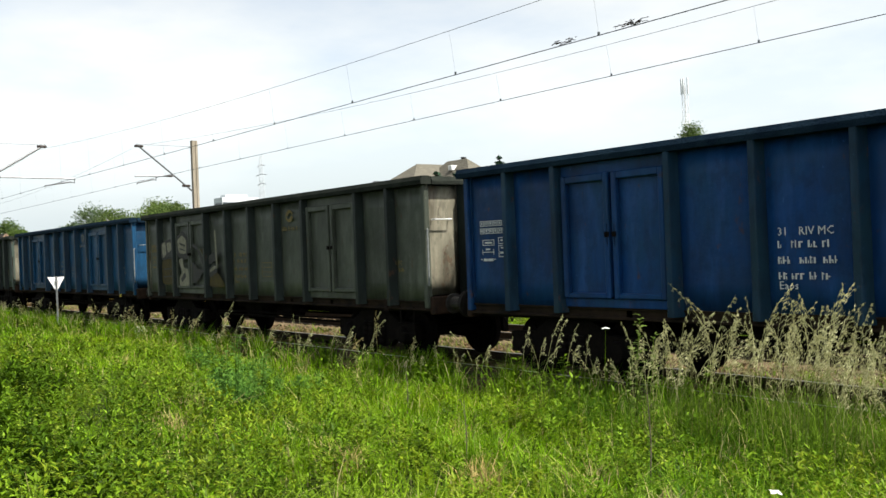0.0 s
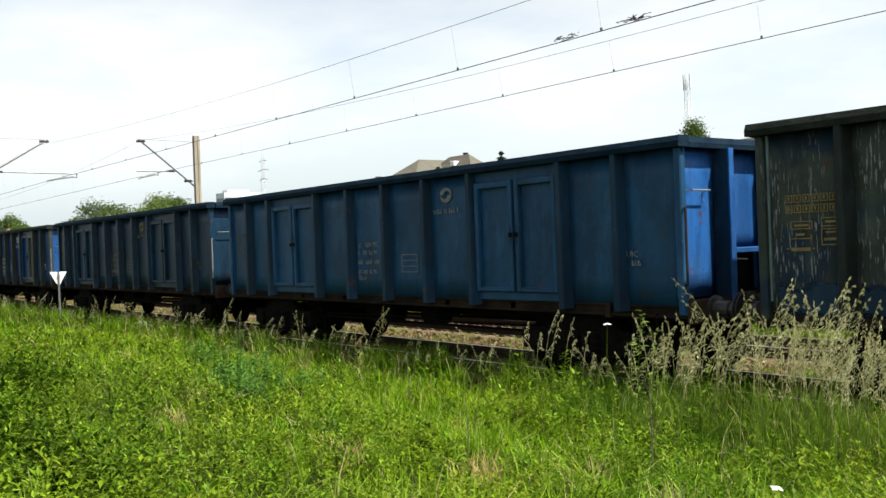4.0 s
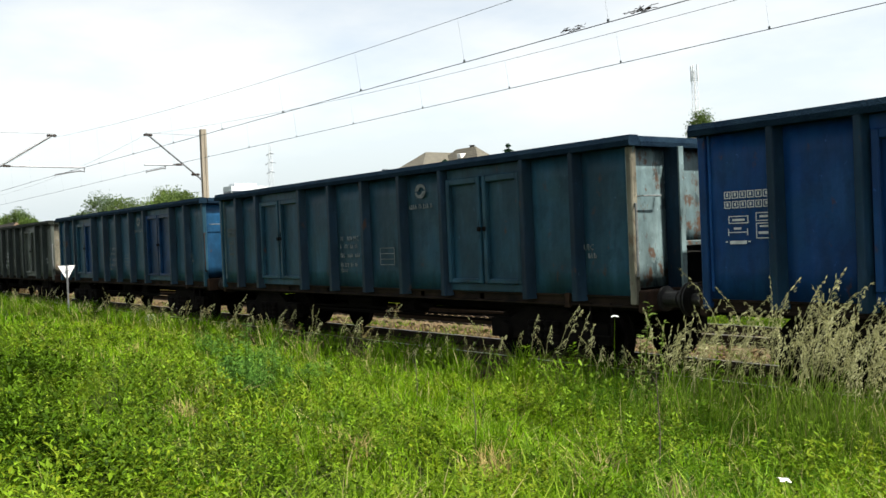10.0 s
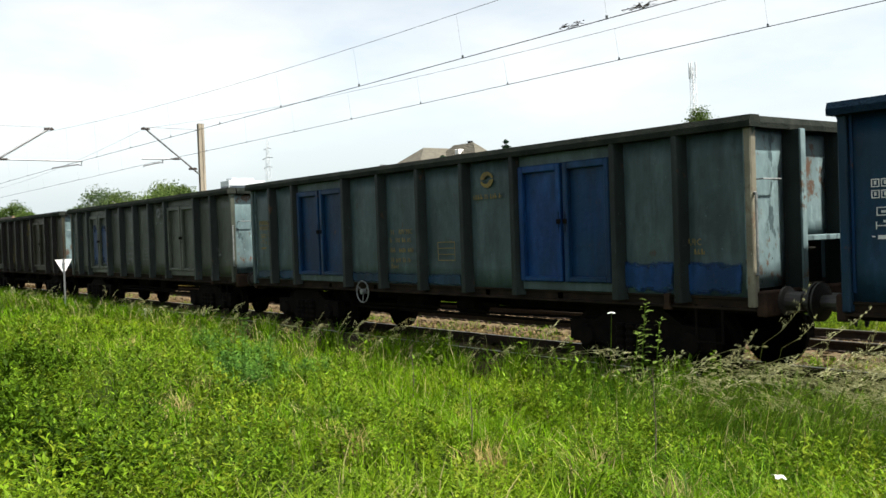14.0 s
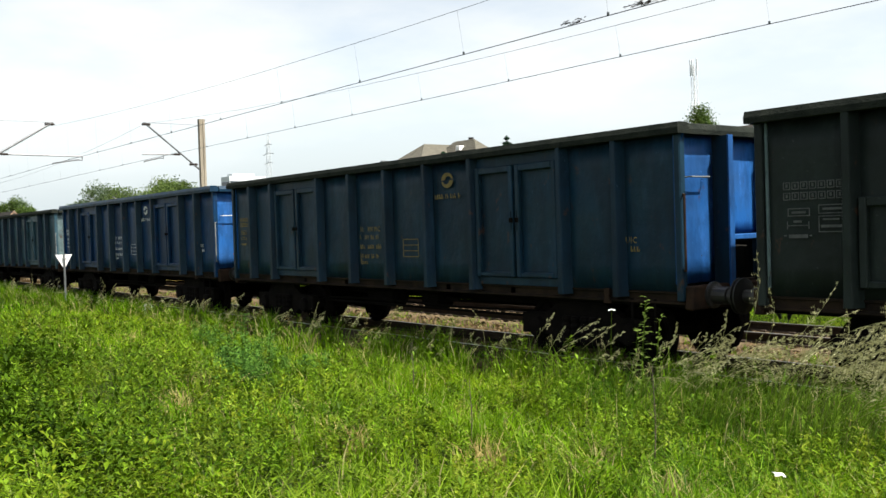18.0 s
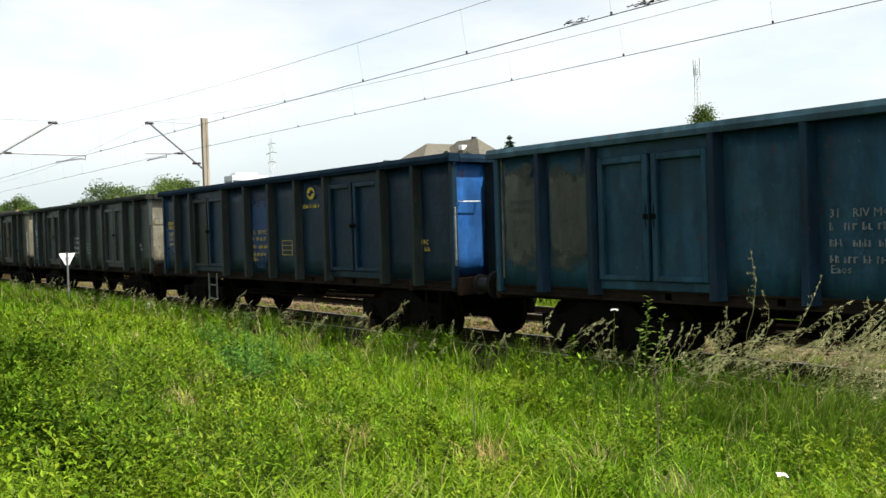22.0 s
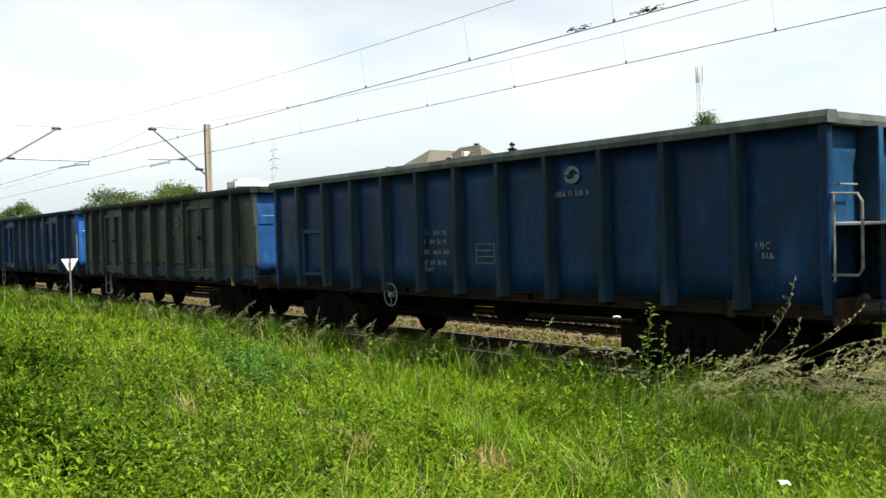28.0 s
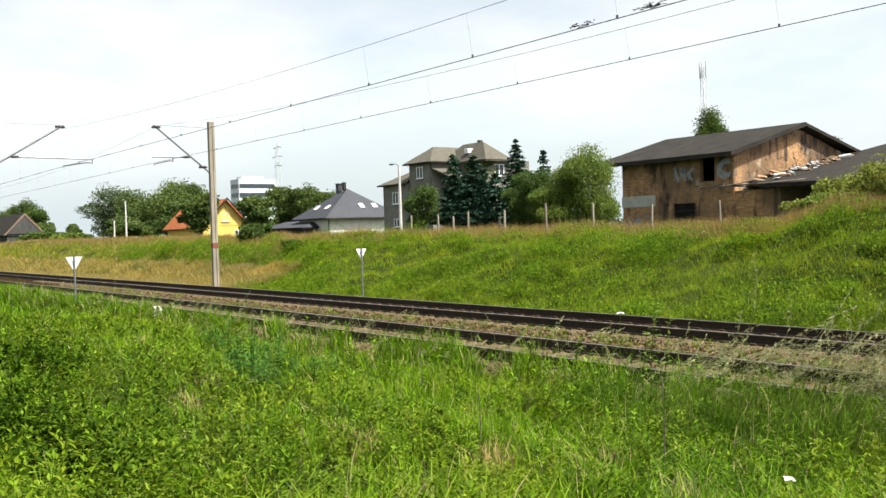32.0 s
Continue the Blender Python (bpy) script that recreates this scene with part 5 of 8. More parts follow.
# ======== houses, masts and trees behind the bank ========
STUCCO = plain("grey_render", (0.20, 0.195, 0.17), (0.15, 0.145, 0.125), 0.8, 0.9, 0, 0.2)
TILE_BROWN = plain("brown_grey_roof_tiles", (0.115, 0.106, 0.082), (0.078, 0.073, 0.058), 1.5, 0.85, 0, 0.6, 0.04, stretch=(1, 1, 6))
TILE_DARK = plain("dark_grey_roof_tiles", (0.058, 0.062, 0.072), (0.040, 0.043, 0.050), 1.5, 0.6, 0, 0.6, 0.04, stretch=(1, 1, 6))
TILE_ORANGE = plain("orange_roof_tiles", (0.36, 0.115, 0.035), (0.25, 0.08, 0.032), 1.5, 0.8, 0, 0.6, 0.04, stretch=(1, 1, 6))
WALL_WHITE = plain("white_house_wall", (0.62, 0.60, 0.54), (0.50, 0.48, 0.43), 0.9, 0.9, 0, 0.1)
WALL_YELLOW = plain("yellow_house_wall", (0.72, 0.50, 0.13), (0.60, 0.42, 0.12), 0.9, 0.9, 0, 0.1)
MORTAR = plain("dirty_brick_mortar", (0.24, 0.17, 0.12), (0.16, 0.11, 0.08), 1.2, 0.95, 0, 0.3)
TAR = plain("tarred_roofing", (0.024, 0.022, 0.020), (0.040, 0.037, 0.032), 1.2, 0.9, 0, 0.4)
OLDWOOD = plain("greyed_wood", (0.20, 0.17, 0.14), (0.12, 0.10, 0.085), 3.0, 0.9, 0, 0.3, stretch=(1, 1, 0.2))
FRAME_W = plain("white_window_frame", (0.75, 0.75, 0.73), (0.6, 0.6, 0.58), 4.0, 0.5, 0, 0)
PANE = glassy("dark_window_glass")
# near-black stands in for the shade inside the house and the open shed
DARKIN = plain("shade_black_interior", (0.012, 0.011, 0.010), (0.02, 0.018, 0.016), 2.0, 0.95, 0, 0)
OFFICE = plain("pale_cladding", (0.60, 0.63, 0.65), (0.50, 0.53, 0.55), 0.3, 0.6, 0, 0)


def brick_mat():
    m, nt, b = nodes_of("weathered_brick")
    oi = nt.nodes.new("ShaderNodeObjectInfo")
    g = nt.nodes.new("ShaderNodeNewGeometry")
    col = mix(nt, g.outputs["Random Per Island"], (0.34, 0.175, 0.075), (0.50, 0.31, 0.15))
    col = mix(nt, noise_fac(nt, 0.5, 5, lo=0.36, hi=0.58), col, (0.20, 0.125, 0.068))
    col = mix(nt, noise_fac(nt, 0.9, 5, 0.65, lo=0.60, hi=0.64), col, (0.38, 0.30, 0.21))
    col = mix(nt, noise_fac(nt, 1.6, 4, 0.6, (1, 1, 0.3), 0.50, 0.62), col, (0.055, 0.04, 0.03))
    nt.links.new(col, b.inputs["Base Color"])
    b.inputs["Roughness"].default_value = 0.95
    return m


BRICK = brick_mat()


def window(parent, x, y, z, w, h, turn=0):
    """A casement: frame, two panes, sill; turn 0 faces -y, 90 faces +x."""
    at = pose(x, y, z, 0, 0, turn)
    f = part("window_frame", boxes([(-w / 2, w / 2, -0.05, 0.05, h - 0.09, h), (-w / 2, w / 2, -0.05, 0.05, 0, 0.09), (-w / 2, -w / 2 + 0.09, -0.05, 0.05, 0.09, h - 0.09), (w / 2 - 0.09, w / 2, -0.05, 0.05, 0.09, h - 0.09), (-0.05, 0.05, -0.045, 0.05, 0.09, h - 0.09)]), FRAME_W, parent, "", at)
    for s in (-1, 1):
        x0, x1 = sorted((s * 0.05, s * (w / 2 - 0.09)))
        part("pane", boxes([(x0, x1, -0.012, 0.012, 0.09, h - 0.09)]), PANE, f)
    part("sill", boxes([(-w / 2 - 0.08, w / 2 + 0.08, -0.16, 0.02, -0.06, 0.0)]), FRAME_W, f)
    return f


def hip_roof(x0, x1, y0, y1, z0, z1, hip, over=0.5):
    """Roof with ridge along x; hip is how far the ridge stops short of each end (0: gables)."""
    x0, x1, y0, y1 = x0 - over, x1 + over, y0 - over, y1 + over
    ym = (y0 + y1) / 2
    bm = bmesh.new()
    lo = [bm.verts.new(p) for p in ((x0, y0, z0), (x1, y0, z0), (x1, y1, z0), (x0, y1, z0))]
    r = [bm.verts.new((x0 + hip, ym, z1)), bm.verts.new((x1 - hip, ym, z1))]
    for q in ((lo[0], lo[1], r[1], r[0]), (lo[2], lo[3], r[0], r[1]), (lo[1], lo[2], r[1]), (lo[3], lo[0], r[0])):
        bm.faces.new(q)
    bm.faces.new(lo[::-1])
    bmesh.ops.recalc_face_normals(bm, faces=bm.faces[:])
    ret = bmesh.ops.extrude_face_region(bm, geom=bm.faces[:])
    bmesh.ops.translate(bm, vec=(0, 0, -0.14), verts=lo)
    return bm


def tile_rows(x0, x1, y0, y1, z0, z1, hip, n, over=0.5):
    """Courses of tiles as raised bands on the camera's side of a roof."""
    x0, x1, y0 = x0 - over, x1 + over, y0 - over
    ym = (y0 + y1 + over) / 2
    items = bmesh.new()
    for k in range(n):
        u, v = k / n, (k + 1) / n
        pts = []
        for q, lift in ((u, 0.05), (v, 0.012)):
            yy, zz = y0 + (ym - y0) * q, z0 + (z1 - z0) * q
            pts.append(((x0 + hip * q, yy, zz + lift), (x1 - hip * q, yy, zz + lift)))
        a = [items.verts.new(p) for p in (pts[0][0], pts[0][1], pts[1][1], pts[1][0])]
        items.faces.new(a)
        bl = [items.verts.new((p[0], p[1], p[2] - 0.06)) for p in pts[0]]
        items.faces.new((bl[0], bl[1], a[1], a[0]))
    return items


def slab(p, thick=0.16):
    bm = bmesh.new()
    top = [bm.verts.new(v) for v in p]
    bot = [bm.verts.new((v[0], v[1], v[2] - thick)) for v in p]
    n = len(p)
    bm.faces.new(top)
    bm.faces.new(bot[::-1])
    for i in range(n):
        bm.faces.new((top[i], bot[i], bot[(i + 1) % n], top[(i + 1) % n]))
    bmesh.ops.recalc_face_normals(bm, faces=bm.faces[:])
    return bm


BARK = plain("grey_brown_bark", (0.075, 0.06, 0.045), (0.12, 0.10, 0.08), 4, 0.95, 0, 0.6)
LEAF_MID = leafy("mid_green_leaves", (0.028, 0.058, 0.014), (0.10, 0.155, 0.038))
LEAF_DARK = leafy("dark_green_leaves", (0.018, 0.045, 0.012), (0.05, 0.095, 0.022))
LEAF_LIGHT = leafy("light_green_leaves", (0.055, 0.10, 0.018), (0.175, 0.24, 0.055))
LEAF_FAR = leafy("far_green_leaves", (0.034, 0.066, 0.018), (0.125, 0.180, 0.050))
# bluish, flatter leaf colour in place of haze in the air
LEAF_HAZE = leafy("haze_tinted_leaves", (0.042, 0.074, 0.036), (0.110, 0.155, 0.072))
LEAF_YELLOW = leafy("yellow_green_leaves", (0.085, 0.115, 0.018), (0.23, 0.26, 0.06))
NEEDLE = leafy("blue_green_needles", (0.012, 0.035, 0.022), (0.035, 0.075, 0.045), trans=0.15)


def crown_mesh(name, seed, lobes, n, leaf):
    """Leaves in uneven clumps over several lobes (x, y, z, rx, ry, rz)."""
    rnd = np.random.RandomState(seed)
    pts = []
    for (x, y, z, a, b, c) in lobes:
        m = int(n * (a * b + b * c + a * c) / sum((q[3] * q[4] + q[4] * q[5] + q[3] * q[5]) for q in lobes))
        k = max(4, m // 22)
        d = rnd.normal(size=(k, 3))
        d /= np.linalg.norm(d, axis=1)[:, None]
        rad = rnd.uniform(0.62, 1.06, (k, 1))
        cen = d * rad * np.array([a, b, c]) + np.array([x, y, z])
        for q in range(k):
            s = rnd.uniform(0.16, 0.32) * (a + b + c) / 3
            pts.append(cen[q] + np.clip(rnd.normal(size=(22, 3)), -1.15, 1.15) * s * np.array([1, 1, 0.75]))
    P0 = np.concatenate(pts)
    m = len(P0)
    nrm = rnd.normal(size=(m, 3)) + np.array([0, 0, 0.7])
    nrm /= np.linalg.norm(nrm, axis=1)[:, None]
    t = np.cross(nrm, rnd.normal(size=(m, 3)))
    t /= np.linalg.norm(t, axis=1)[:, None]
    w = np.cross(nrm, t)
    s = leaf * rnd.uniform(0.6, 1.4, (m, 1))
    P = np.stack([P0 - t * s, P0 + w * s * 0.55, P0 + t * s, P0 - w * s * 0.55], 1)
    F = np.arange(4 * m).reshape(m, 4)
    return soup(name, P.reshape(-1, 3), F)


def turned_roof(x0, x1, y0, y1, z0, z1, hip, over=0.5):
    """A hipped roof whose ridge runs along y."""
    bm = hip_roof(y0, y1, x0, x1, z0, z1, hip, over)
    for v in bm.verts:
        v.co.x, v.co.y = v.co.y, v.co.x
    bmesh.ops.reverse_faces(bm, faces=bm.faces[:])
    return bm


# --- the grey villa ---
villa = thing("villa", "grey rendered villa with brown hipped roofs behind spruces", "house")
part("wall", boxes([(-87.8, -82.9, 57.2, 67.5, 1.2, 7.35)]), STUCCO, villa)
part("wall", boxes([(-82.9, -78.9, 57.4, 67.0, 1.2, 9.4)]), STUCCO, villa, "taller grey wing")
part("wall", boxes([(-78.9, -74.2, 60.9, 66.8, 1.2, 9.2)]), STUCCO, villa)
part("roof", slab([(-88.4, 56.8, 7.35), (-83.0, 56.8, 7.35), (-83.0, 60.5, 9.35), (-84.3, 60.5, 9.35)], 0.14), TILE_BROWN, villa)
part("roof", slab([(-88.4, 56.8, 7.35), (-84.3, 60.5, 9.35), (-84.3, 67.8, 9.35), (-88.4, 67.8, 7.35)], 0.14), TILE_BROWN, villa)
part("roof", turned_roof(-82.9, -78.9, 57.4, 66.5, 9.35, 11.1, 2.3, 0.5), TILE_BROWN, villa)
r_ = part("roof", hip_roof(-81.6, -74.1, 60.9, 63.6, 9.25, 11.3, 2.6, 0.5), TILE_BROWN, villa)
part("tiling", tile_rows(-81.6, -74.1, 60.9, 63.6, 9.25, 11.3, 2.6, 10, 0.5), TILE_BROWN, r_)
part("chimney", boxes([(-77.15, -76.8, 62.25, 62.6, 10.9, 11.45), (-77.2, -76.75, 62.2, 62.65, 11.45, 11.52)]), TAR, r_)
part("dormer", boxes([(-77.7, -77.1, 60.9, 61.7, 10.15, 10.65)], 0.03), FRAME_W, r_)
part("canopy", slab([(-78.85, 57.3, 8.75), (-76.3, 58.6, 7.4), (-76.3, 60.9, 7.4), (-78.85, 60.9, 8.75)], 0.12), TILE_BROWN, villa)
part("gutter", boxes([(-83.4, -78.4, 56.84, 56.92, 9.20, 9.33), (-88.4, -83.0, 56.72, 56.80, 7.2, 7.33), (-78.42, -78.34, 56.92, 66.0, 9.20, 9.33)], 0.01), TAR, villa)
part("downpipe", tube([(-78.8, 57.3, 9.2), (-78.8, 57.3, 1.6)], 0.06, 6), TAR, villa)
for x, y, z, h in ((-80.9, 57.4, 7.7, 1.25), (-85.3, 57.2, 5.2, 1.3), (-85.2, 57.2, 2.7, 0.9), (-80.9, 57.4, 4.4, 1.25)):
    window(villa, x, y - 0.03, z, 1.15, h)
window(villa, -74.17, 62.6, 7.6, 1.3, 1.2, 90)
part("ivy", crown_mesh("ivy", 91, [(-74.3, 61.4, 8.3, 0.25, 1.0, 0.9), (-76.2, 60.8, 8.6, 1.2, 0.2, 0.6)], 1600, 0.12), LEAF_LIGHT, villa, "yellow-green climbing leaves")

# --- white house with a dark roof ---
wh = thing("white_house", "low white house with a dark grey tiled roof and skylights", "house")
part("wall", boxes([(-116.4, -108.3, 61.9, 72.6, 1.2, 4.4)]), WALL_WHITE, wh)
r_ = part("roof", hip_roof(-116.6, -108.2, 61.7, 72.8, 4.3, 8.4, 4.8, 0.7), TILE_DARK, wh)
part("tiling", tile_rows(-116.6, -108.2, 61.7, 72.8, 4.3, 8.4, 4.8, 14, 0.7), TILE_DARK, r_)
part("roof", hip_roof(-112.0, -108.6, 72.6, 80.0, 4.3, 7.9, 1.6, 0.6), TILE_DARK, wh)
part("gutter", boxes([(-107.52, -107.44, 61.0, 73.4, 4.12, 4.27)]), TAR, wh)
part("downpipe", tube([(-108.2, 61.8, 4.2), (-108.2, 61.8, 1.5)], 0.07, 6), TAR, wh)
part("porch_roof", hip_roof(-123.5, -111.2, 59.6, 66.0, 3.2, 4.15, 2.0, 0.4), TILE_DARK, wh)
# added sheet that stands for the dark clutter under the porch
part("porch_wall", boxes([(-123.3, -111.4, 61.4, 61.85, 1.2, 3.2)]), OLDWOOD, wh)
for k in (0, 1, 2, 3):
    part("porch_post", boxes([(-123.3 + 3.9 * k, -123.1 + 3.9 * k, 59.8, 60.0, 1.2, 3.2)]), OLDWOOD, wh)
for y in (67.6, 69.7):
    part("skylight", boxes([(-0.36, 0.36, -0.04, 0.06, -0.45, 0.45)], 0.01), FRAME_W, wh, "pale roof window", pose(-109.33, y, 5.98, -50, 0, 90))
for x in (-111.0, -113.9):
    part("skylight", boxes([(-0.36, 0.36, -0.04, 0.06, -0.45, 0.45)], 0.01), FRAME_W, wh, "pale roof window", pose(x, 63.25, 5.85, -57, 0, 0))
part("chimney", boxes([(-114.0, -113.3, 66.4, 67.0, 7.6, 9.1), (-114.1, -113.2, 66.3, 67.1, 9.1, 9.2)]), TILE_DARK, wh)
part("chimney", boxes([(-112.6, -112.2, 66.6, 67.0, 8.2, 9.3)]), TAR, wh)

# --- yellow house with an orange roof ---
yh = thing("yellow_house", "yellow house with a bright orange tiled roof among trees", "house")
part("wall", boxes([(-147.5, -133.0, 54.6, 61.8, 1.2, 4.0)]), WALL_YELLOW, yh)
part("gable", prism([(54.6, 4.0), (61.8, 4.0), (58.2, 7.62)], -133.4, -132.95, "x"), WALL_YELLOW, yh)
part("verge", prism([(54.0, 3.7), (54.3, 3.7), (58.2, 7.7), (62.1, 3.7), (62.4, 3.7), (58.2, 8.0)], -133.06, -132.5, "x"), TILE_ORANGE, yh)
r_ = part("roof", hip_roof(-147.6, -133.66, 54.6, 61.8, 3.7, 8.0, 0.001, 0.6), TILE_ORANGE, yh)
part("tiling", tile_rows(-147.6, -133.0, 54.6, 61.8, 3.7, 8.0, 0.0, 14, 0.6), TILE_ORANGE, r_)
part("verge", slab([(-132.3, 53.9, 3.55), (-132.1, 53.9, 3.55), (-132.1, 58.2, 8.2), (-132.3, 58.2, 8.2)], 0.2), TAR, r_)
part("verge", slab([(-132.3, 58.21, 8.2), (-132.1, 58.21, 8.2), (-132.1, 62.5, 3.55), (-132.3, 62.5, 3.55)], 0.2), TAR, r_)
window(yh, -132.97, 58.2, 4.6, 1.3, 1.3, 90)
for y in (56.2, 60.2):
    window(yh, -132.97, y, 2.0, 1.2, 1.3, 90)

# --- office block far away ---
of = thing("office_block", "white office block with dark bands of windows, far off", "office building")
part("wall", boxes([(-337, -329.5, 150, 165, 2, 24.4)]), OFFICE, of)
for k in range(6):
    part("window_band", boxes([(-336.4, -330.2, 149.9, 150.05, 4.0 + 3.4 * k, 5.5 + 3.4 * k)]), PANE, of)
    part("window_band", boxes([(-329.55, -329.4, 150.2, 164.8, 4.0 + 3.4 * k, 5.6 + 3.4 * k)]), PANE, of)
part("plant_room", boxes([(-336, -331, 152, 161, 24.4, 25.5)]), OFFICE, of)

# --- dark barn at the far end of the bank ---
DARKBOARD = plain("dark_weathered_boards", (0.080, 0.078, 0.074), (0.045, 0.045, 0.043), 3.0, 0.9, 0, 0.3, stretch=(1, 1, 0.2))
bn = thing("barn", "dark weathered barn with a grey roof beyond the bank", "barn")
part("wall", boxes([(-215, -187.0, 38.9, 45.1, 1.2, 4.1)]), DARKBOARD, bn)
part("gable", prism([(38.9, 4.1), (45.1, 4.1), (42.0, 7.65)], -187.3, -186.7, "x"), DARKBOARD, bn, "grey weathered boards")
part("roof", hip_roof(-215.5, -187.2, 38.7, 45.3, 3.9, 7.9, 0.001, 0.4), TAR, bn)
for s_ in (-1, 1):
    part("verge_board", prism([(42.0, 7.95), (42.0 + s_ * 3.75, 3.85), (42.0 + s_ * 3.4, 3.85), (42.0, 7.55)], -186.8, -186.6, "x"), MORTAR, bn, "pale weathered board")


# --- the brick house on the bank ---
bh = thing("brick_house", "derelict brick house with tarred roof and sprayed graffiti", "house")
X0, X1, Y0, Y1, ZB, ZE, ZR = -41.2, -32.8, 45.0, 56.9, 1.4, 6.05, 7.75
WT = 0.35


def wall_with_holes(x0, x1, z0, z1, holes):
    """Boxes that fill a front wall round its openings (x0, x1, z0, z1)."""
    xs_ = sorted({x0, x1, *[h[0] for h in holes], *[h[1] for h in holes]})
    out = []
    for a, b in zip(xs_, xs_[1:]):
        cut = sorted([(h[2], h[3]) for h in holes if h[0] <= a and h[1] >= b])
        z = z0
        for c, d in cut:
            if c > z:
                out.append((a, b, z, c))
            z = d
        if z < z1:
            out.append((a, b, z, z1))
    return out


HOLES = [(-35.15, -34.15, 4.45, 5.9), (-37.2, -35.5, 1.85, 3.25)]
front = part("front_wall", boxes([(a, b, Y0 + 0.06, Y0 + WT, c, d) for a, b, c, d in wall_with_holes(X0, X1, ZB, ZE, HOLES)]), MORTAR, bh)
gable = part("gable_wall", prism([(Y0 + WT, ZB), (Y1, ZB), (Y1, ZE), ((Y0 + Y1) / 2 + 0.4, ZR - 0.15), (Y0 + WT, ZE)], X1 - WT, X1 - 0.06, "x"), MORTAR, bh)
part("back_wall", boxes([(X0, X1 - WT, Y1 - WT, Y1, ZB, ZE)]), MORTAR, bh)
part("side_wall", boxes([(X0, X0 + WT, Y0 + WT, Y1 - WT, ZB, ZE)]), MORTAR, bh)
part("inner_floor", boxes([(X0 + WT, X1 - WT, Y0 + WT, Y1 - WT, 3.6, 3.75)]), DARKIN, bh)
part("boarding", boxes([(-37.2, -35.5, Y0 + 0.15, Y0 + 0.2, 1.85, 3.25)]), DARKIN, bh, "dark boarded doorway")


def bricks_front():
    """Courses of bricks on the front wall, joints left open between them."""
    out = []
    rnd = random.Random(8)
    z, row = ZB + 0.6, 0
    while z < ZE - 0.07:
        x = X0 - (0.13 if row % 2 else 0.0)
        while x < X1:
            a, b = max(x, X0), min(x + 0.25, X1)
            mid = (a + b) / 2
            free = not any(h[0] - 0.02 < mid < h[1] + 0.02 and h[2] - 0.02 < z + 0.035 < h[3] + 0.02 for h in HOLES)
            if free and b - a > 0.05 and rnd.random() > 0.03:
                out.append((a, b - 0.012, Y0 + 0.045 - rnd.uniform(0.035, 0.06), Y0 + 0.06, z, z + 0.065))
            x += 0.262
        z += 0.077
        row += 1
    return out


def bricks_gable():
    out = []
    rnd = random.Random(9)
    z, row = 3.6, 0
    ym = (Y0 + Y1) / 2 + 0.4
    while z < ZR - 0.3:
        k = max(0.0, (z - ZE) / (ZR - 0.15 - ZE))
        ya, yb = Y0 + 0.06 + (ym - Y0) * k, Y1 - (Y1 - ym) * k
        y = ya - (0.13 if row % 2 else 0.0)
        while y < yb:
            a, b = max(y, ya), min(y + 0.25, yb)
            if b - a > 0.05 and rnd.random() > 0.03:
                out.append((X1 - 0.06, X1 - 0.045 + rnd.uniform(0.035, 0.06), a, b - 0.012, z, z + 0.065))
            y += 0.262
        z += 0.077
        row += 1
    return out


def bricks_annex():
    """The lower wall beside the gable, its top broken away."""
    out = []
    rnd = random.Random(10)
    for row in range(36):
        z = ZB + 0.1 + 0.077 * row
        x = X1 - (0.13 if row % 2 else 0.0)
        while x < -30.3:
            a, b = max(x, X1), min(x + 0.25, -30.3)
            if b - a > 0.05 and z < 3.75 + 0.35 * noise.noise((x * 0.9, 0, 2.0)) + 0.08 * (x + 31):
                out.append((a, b - 0.012, 45.045 - rnd.uniform(0.035, 0.06), 45.06, z, z + 0.065))
            x += 0.262
    return out


fb = part("brickwork", boxes(bricks_front()), BRICK, front, "courses of weathered red-brown bricks")
fb["kind"] = "stuff"
gb = part("brickwork", boxes(bricks_gable()), BRICK, gable, "courses of sunlit orange bricks")
gb["kind"] = "stuff"


YM = (Y0 + Y1) / 2 + 0.4
part("roof_slope", slab([(-42.9, 44.0, 5.98), (-32.2, 44.0, 5.98), (-32.2, YM, 7.92), (-42.9, YM, 7.92)], 0.24), TAR, bh)
part("roof_slope", slab([(-42.7, YM + 0.01, 7.92), (-32.25, YM + 0.01, 7.92), (-32.25, 58.6, 6.1), (-42.7, 58.6, 6.1)], 0.2), TAR, bh)
part("lintel_board", boxes([(-41.25, -38.5, Y0 - 0.06, Y0, 3.15, 3.85)], 0.02), plain("pale_board", (0.42, 0.42, 0.36), (0.33, 0.33, 0.28), 2.0, 0.8), bh, "pale sheet across the wall")
for (x, z, w_, h_, sd, n_, mt) in ((-40.9, 1.9, 2.0, 0.7, 73, 8, plain("blue_grey_spray", (0.25, 0.30, 0.36), (0.2, 0.24, 0.3), 5.0, 0.7)),):
    part("graffiti", scrawl(sd, w_, h_, n_), mt, bh, "sprayed graffiti", pose(x, Y0 - 0.025, z))
GREYSPRAY = plain("silver_grey_spray", (0.30, 0.32, 0.33), (0.18, 0.19, 0.20), 4.0, 0.7, 0, 0.1)
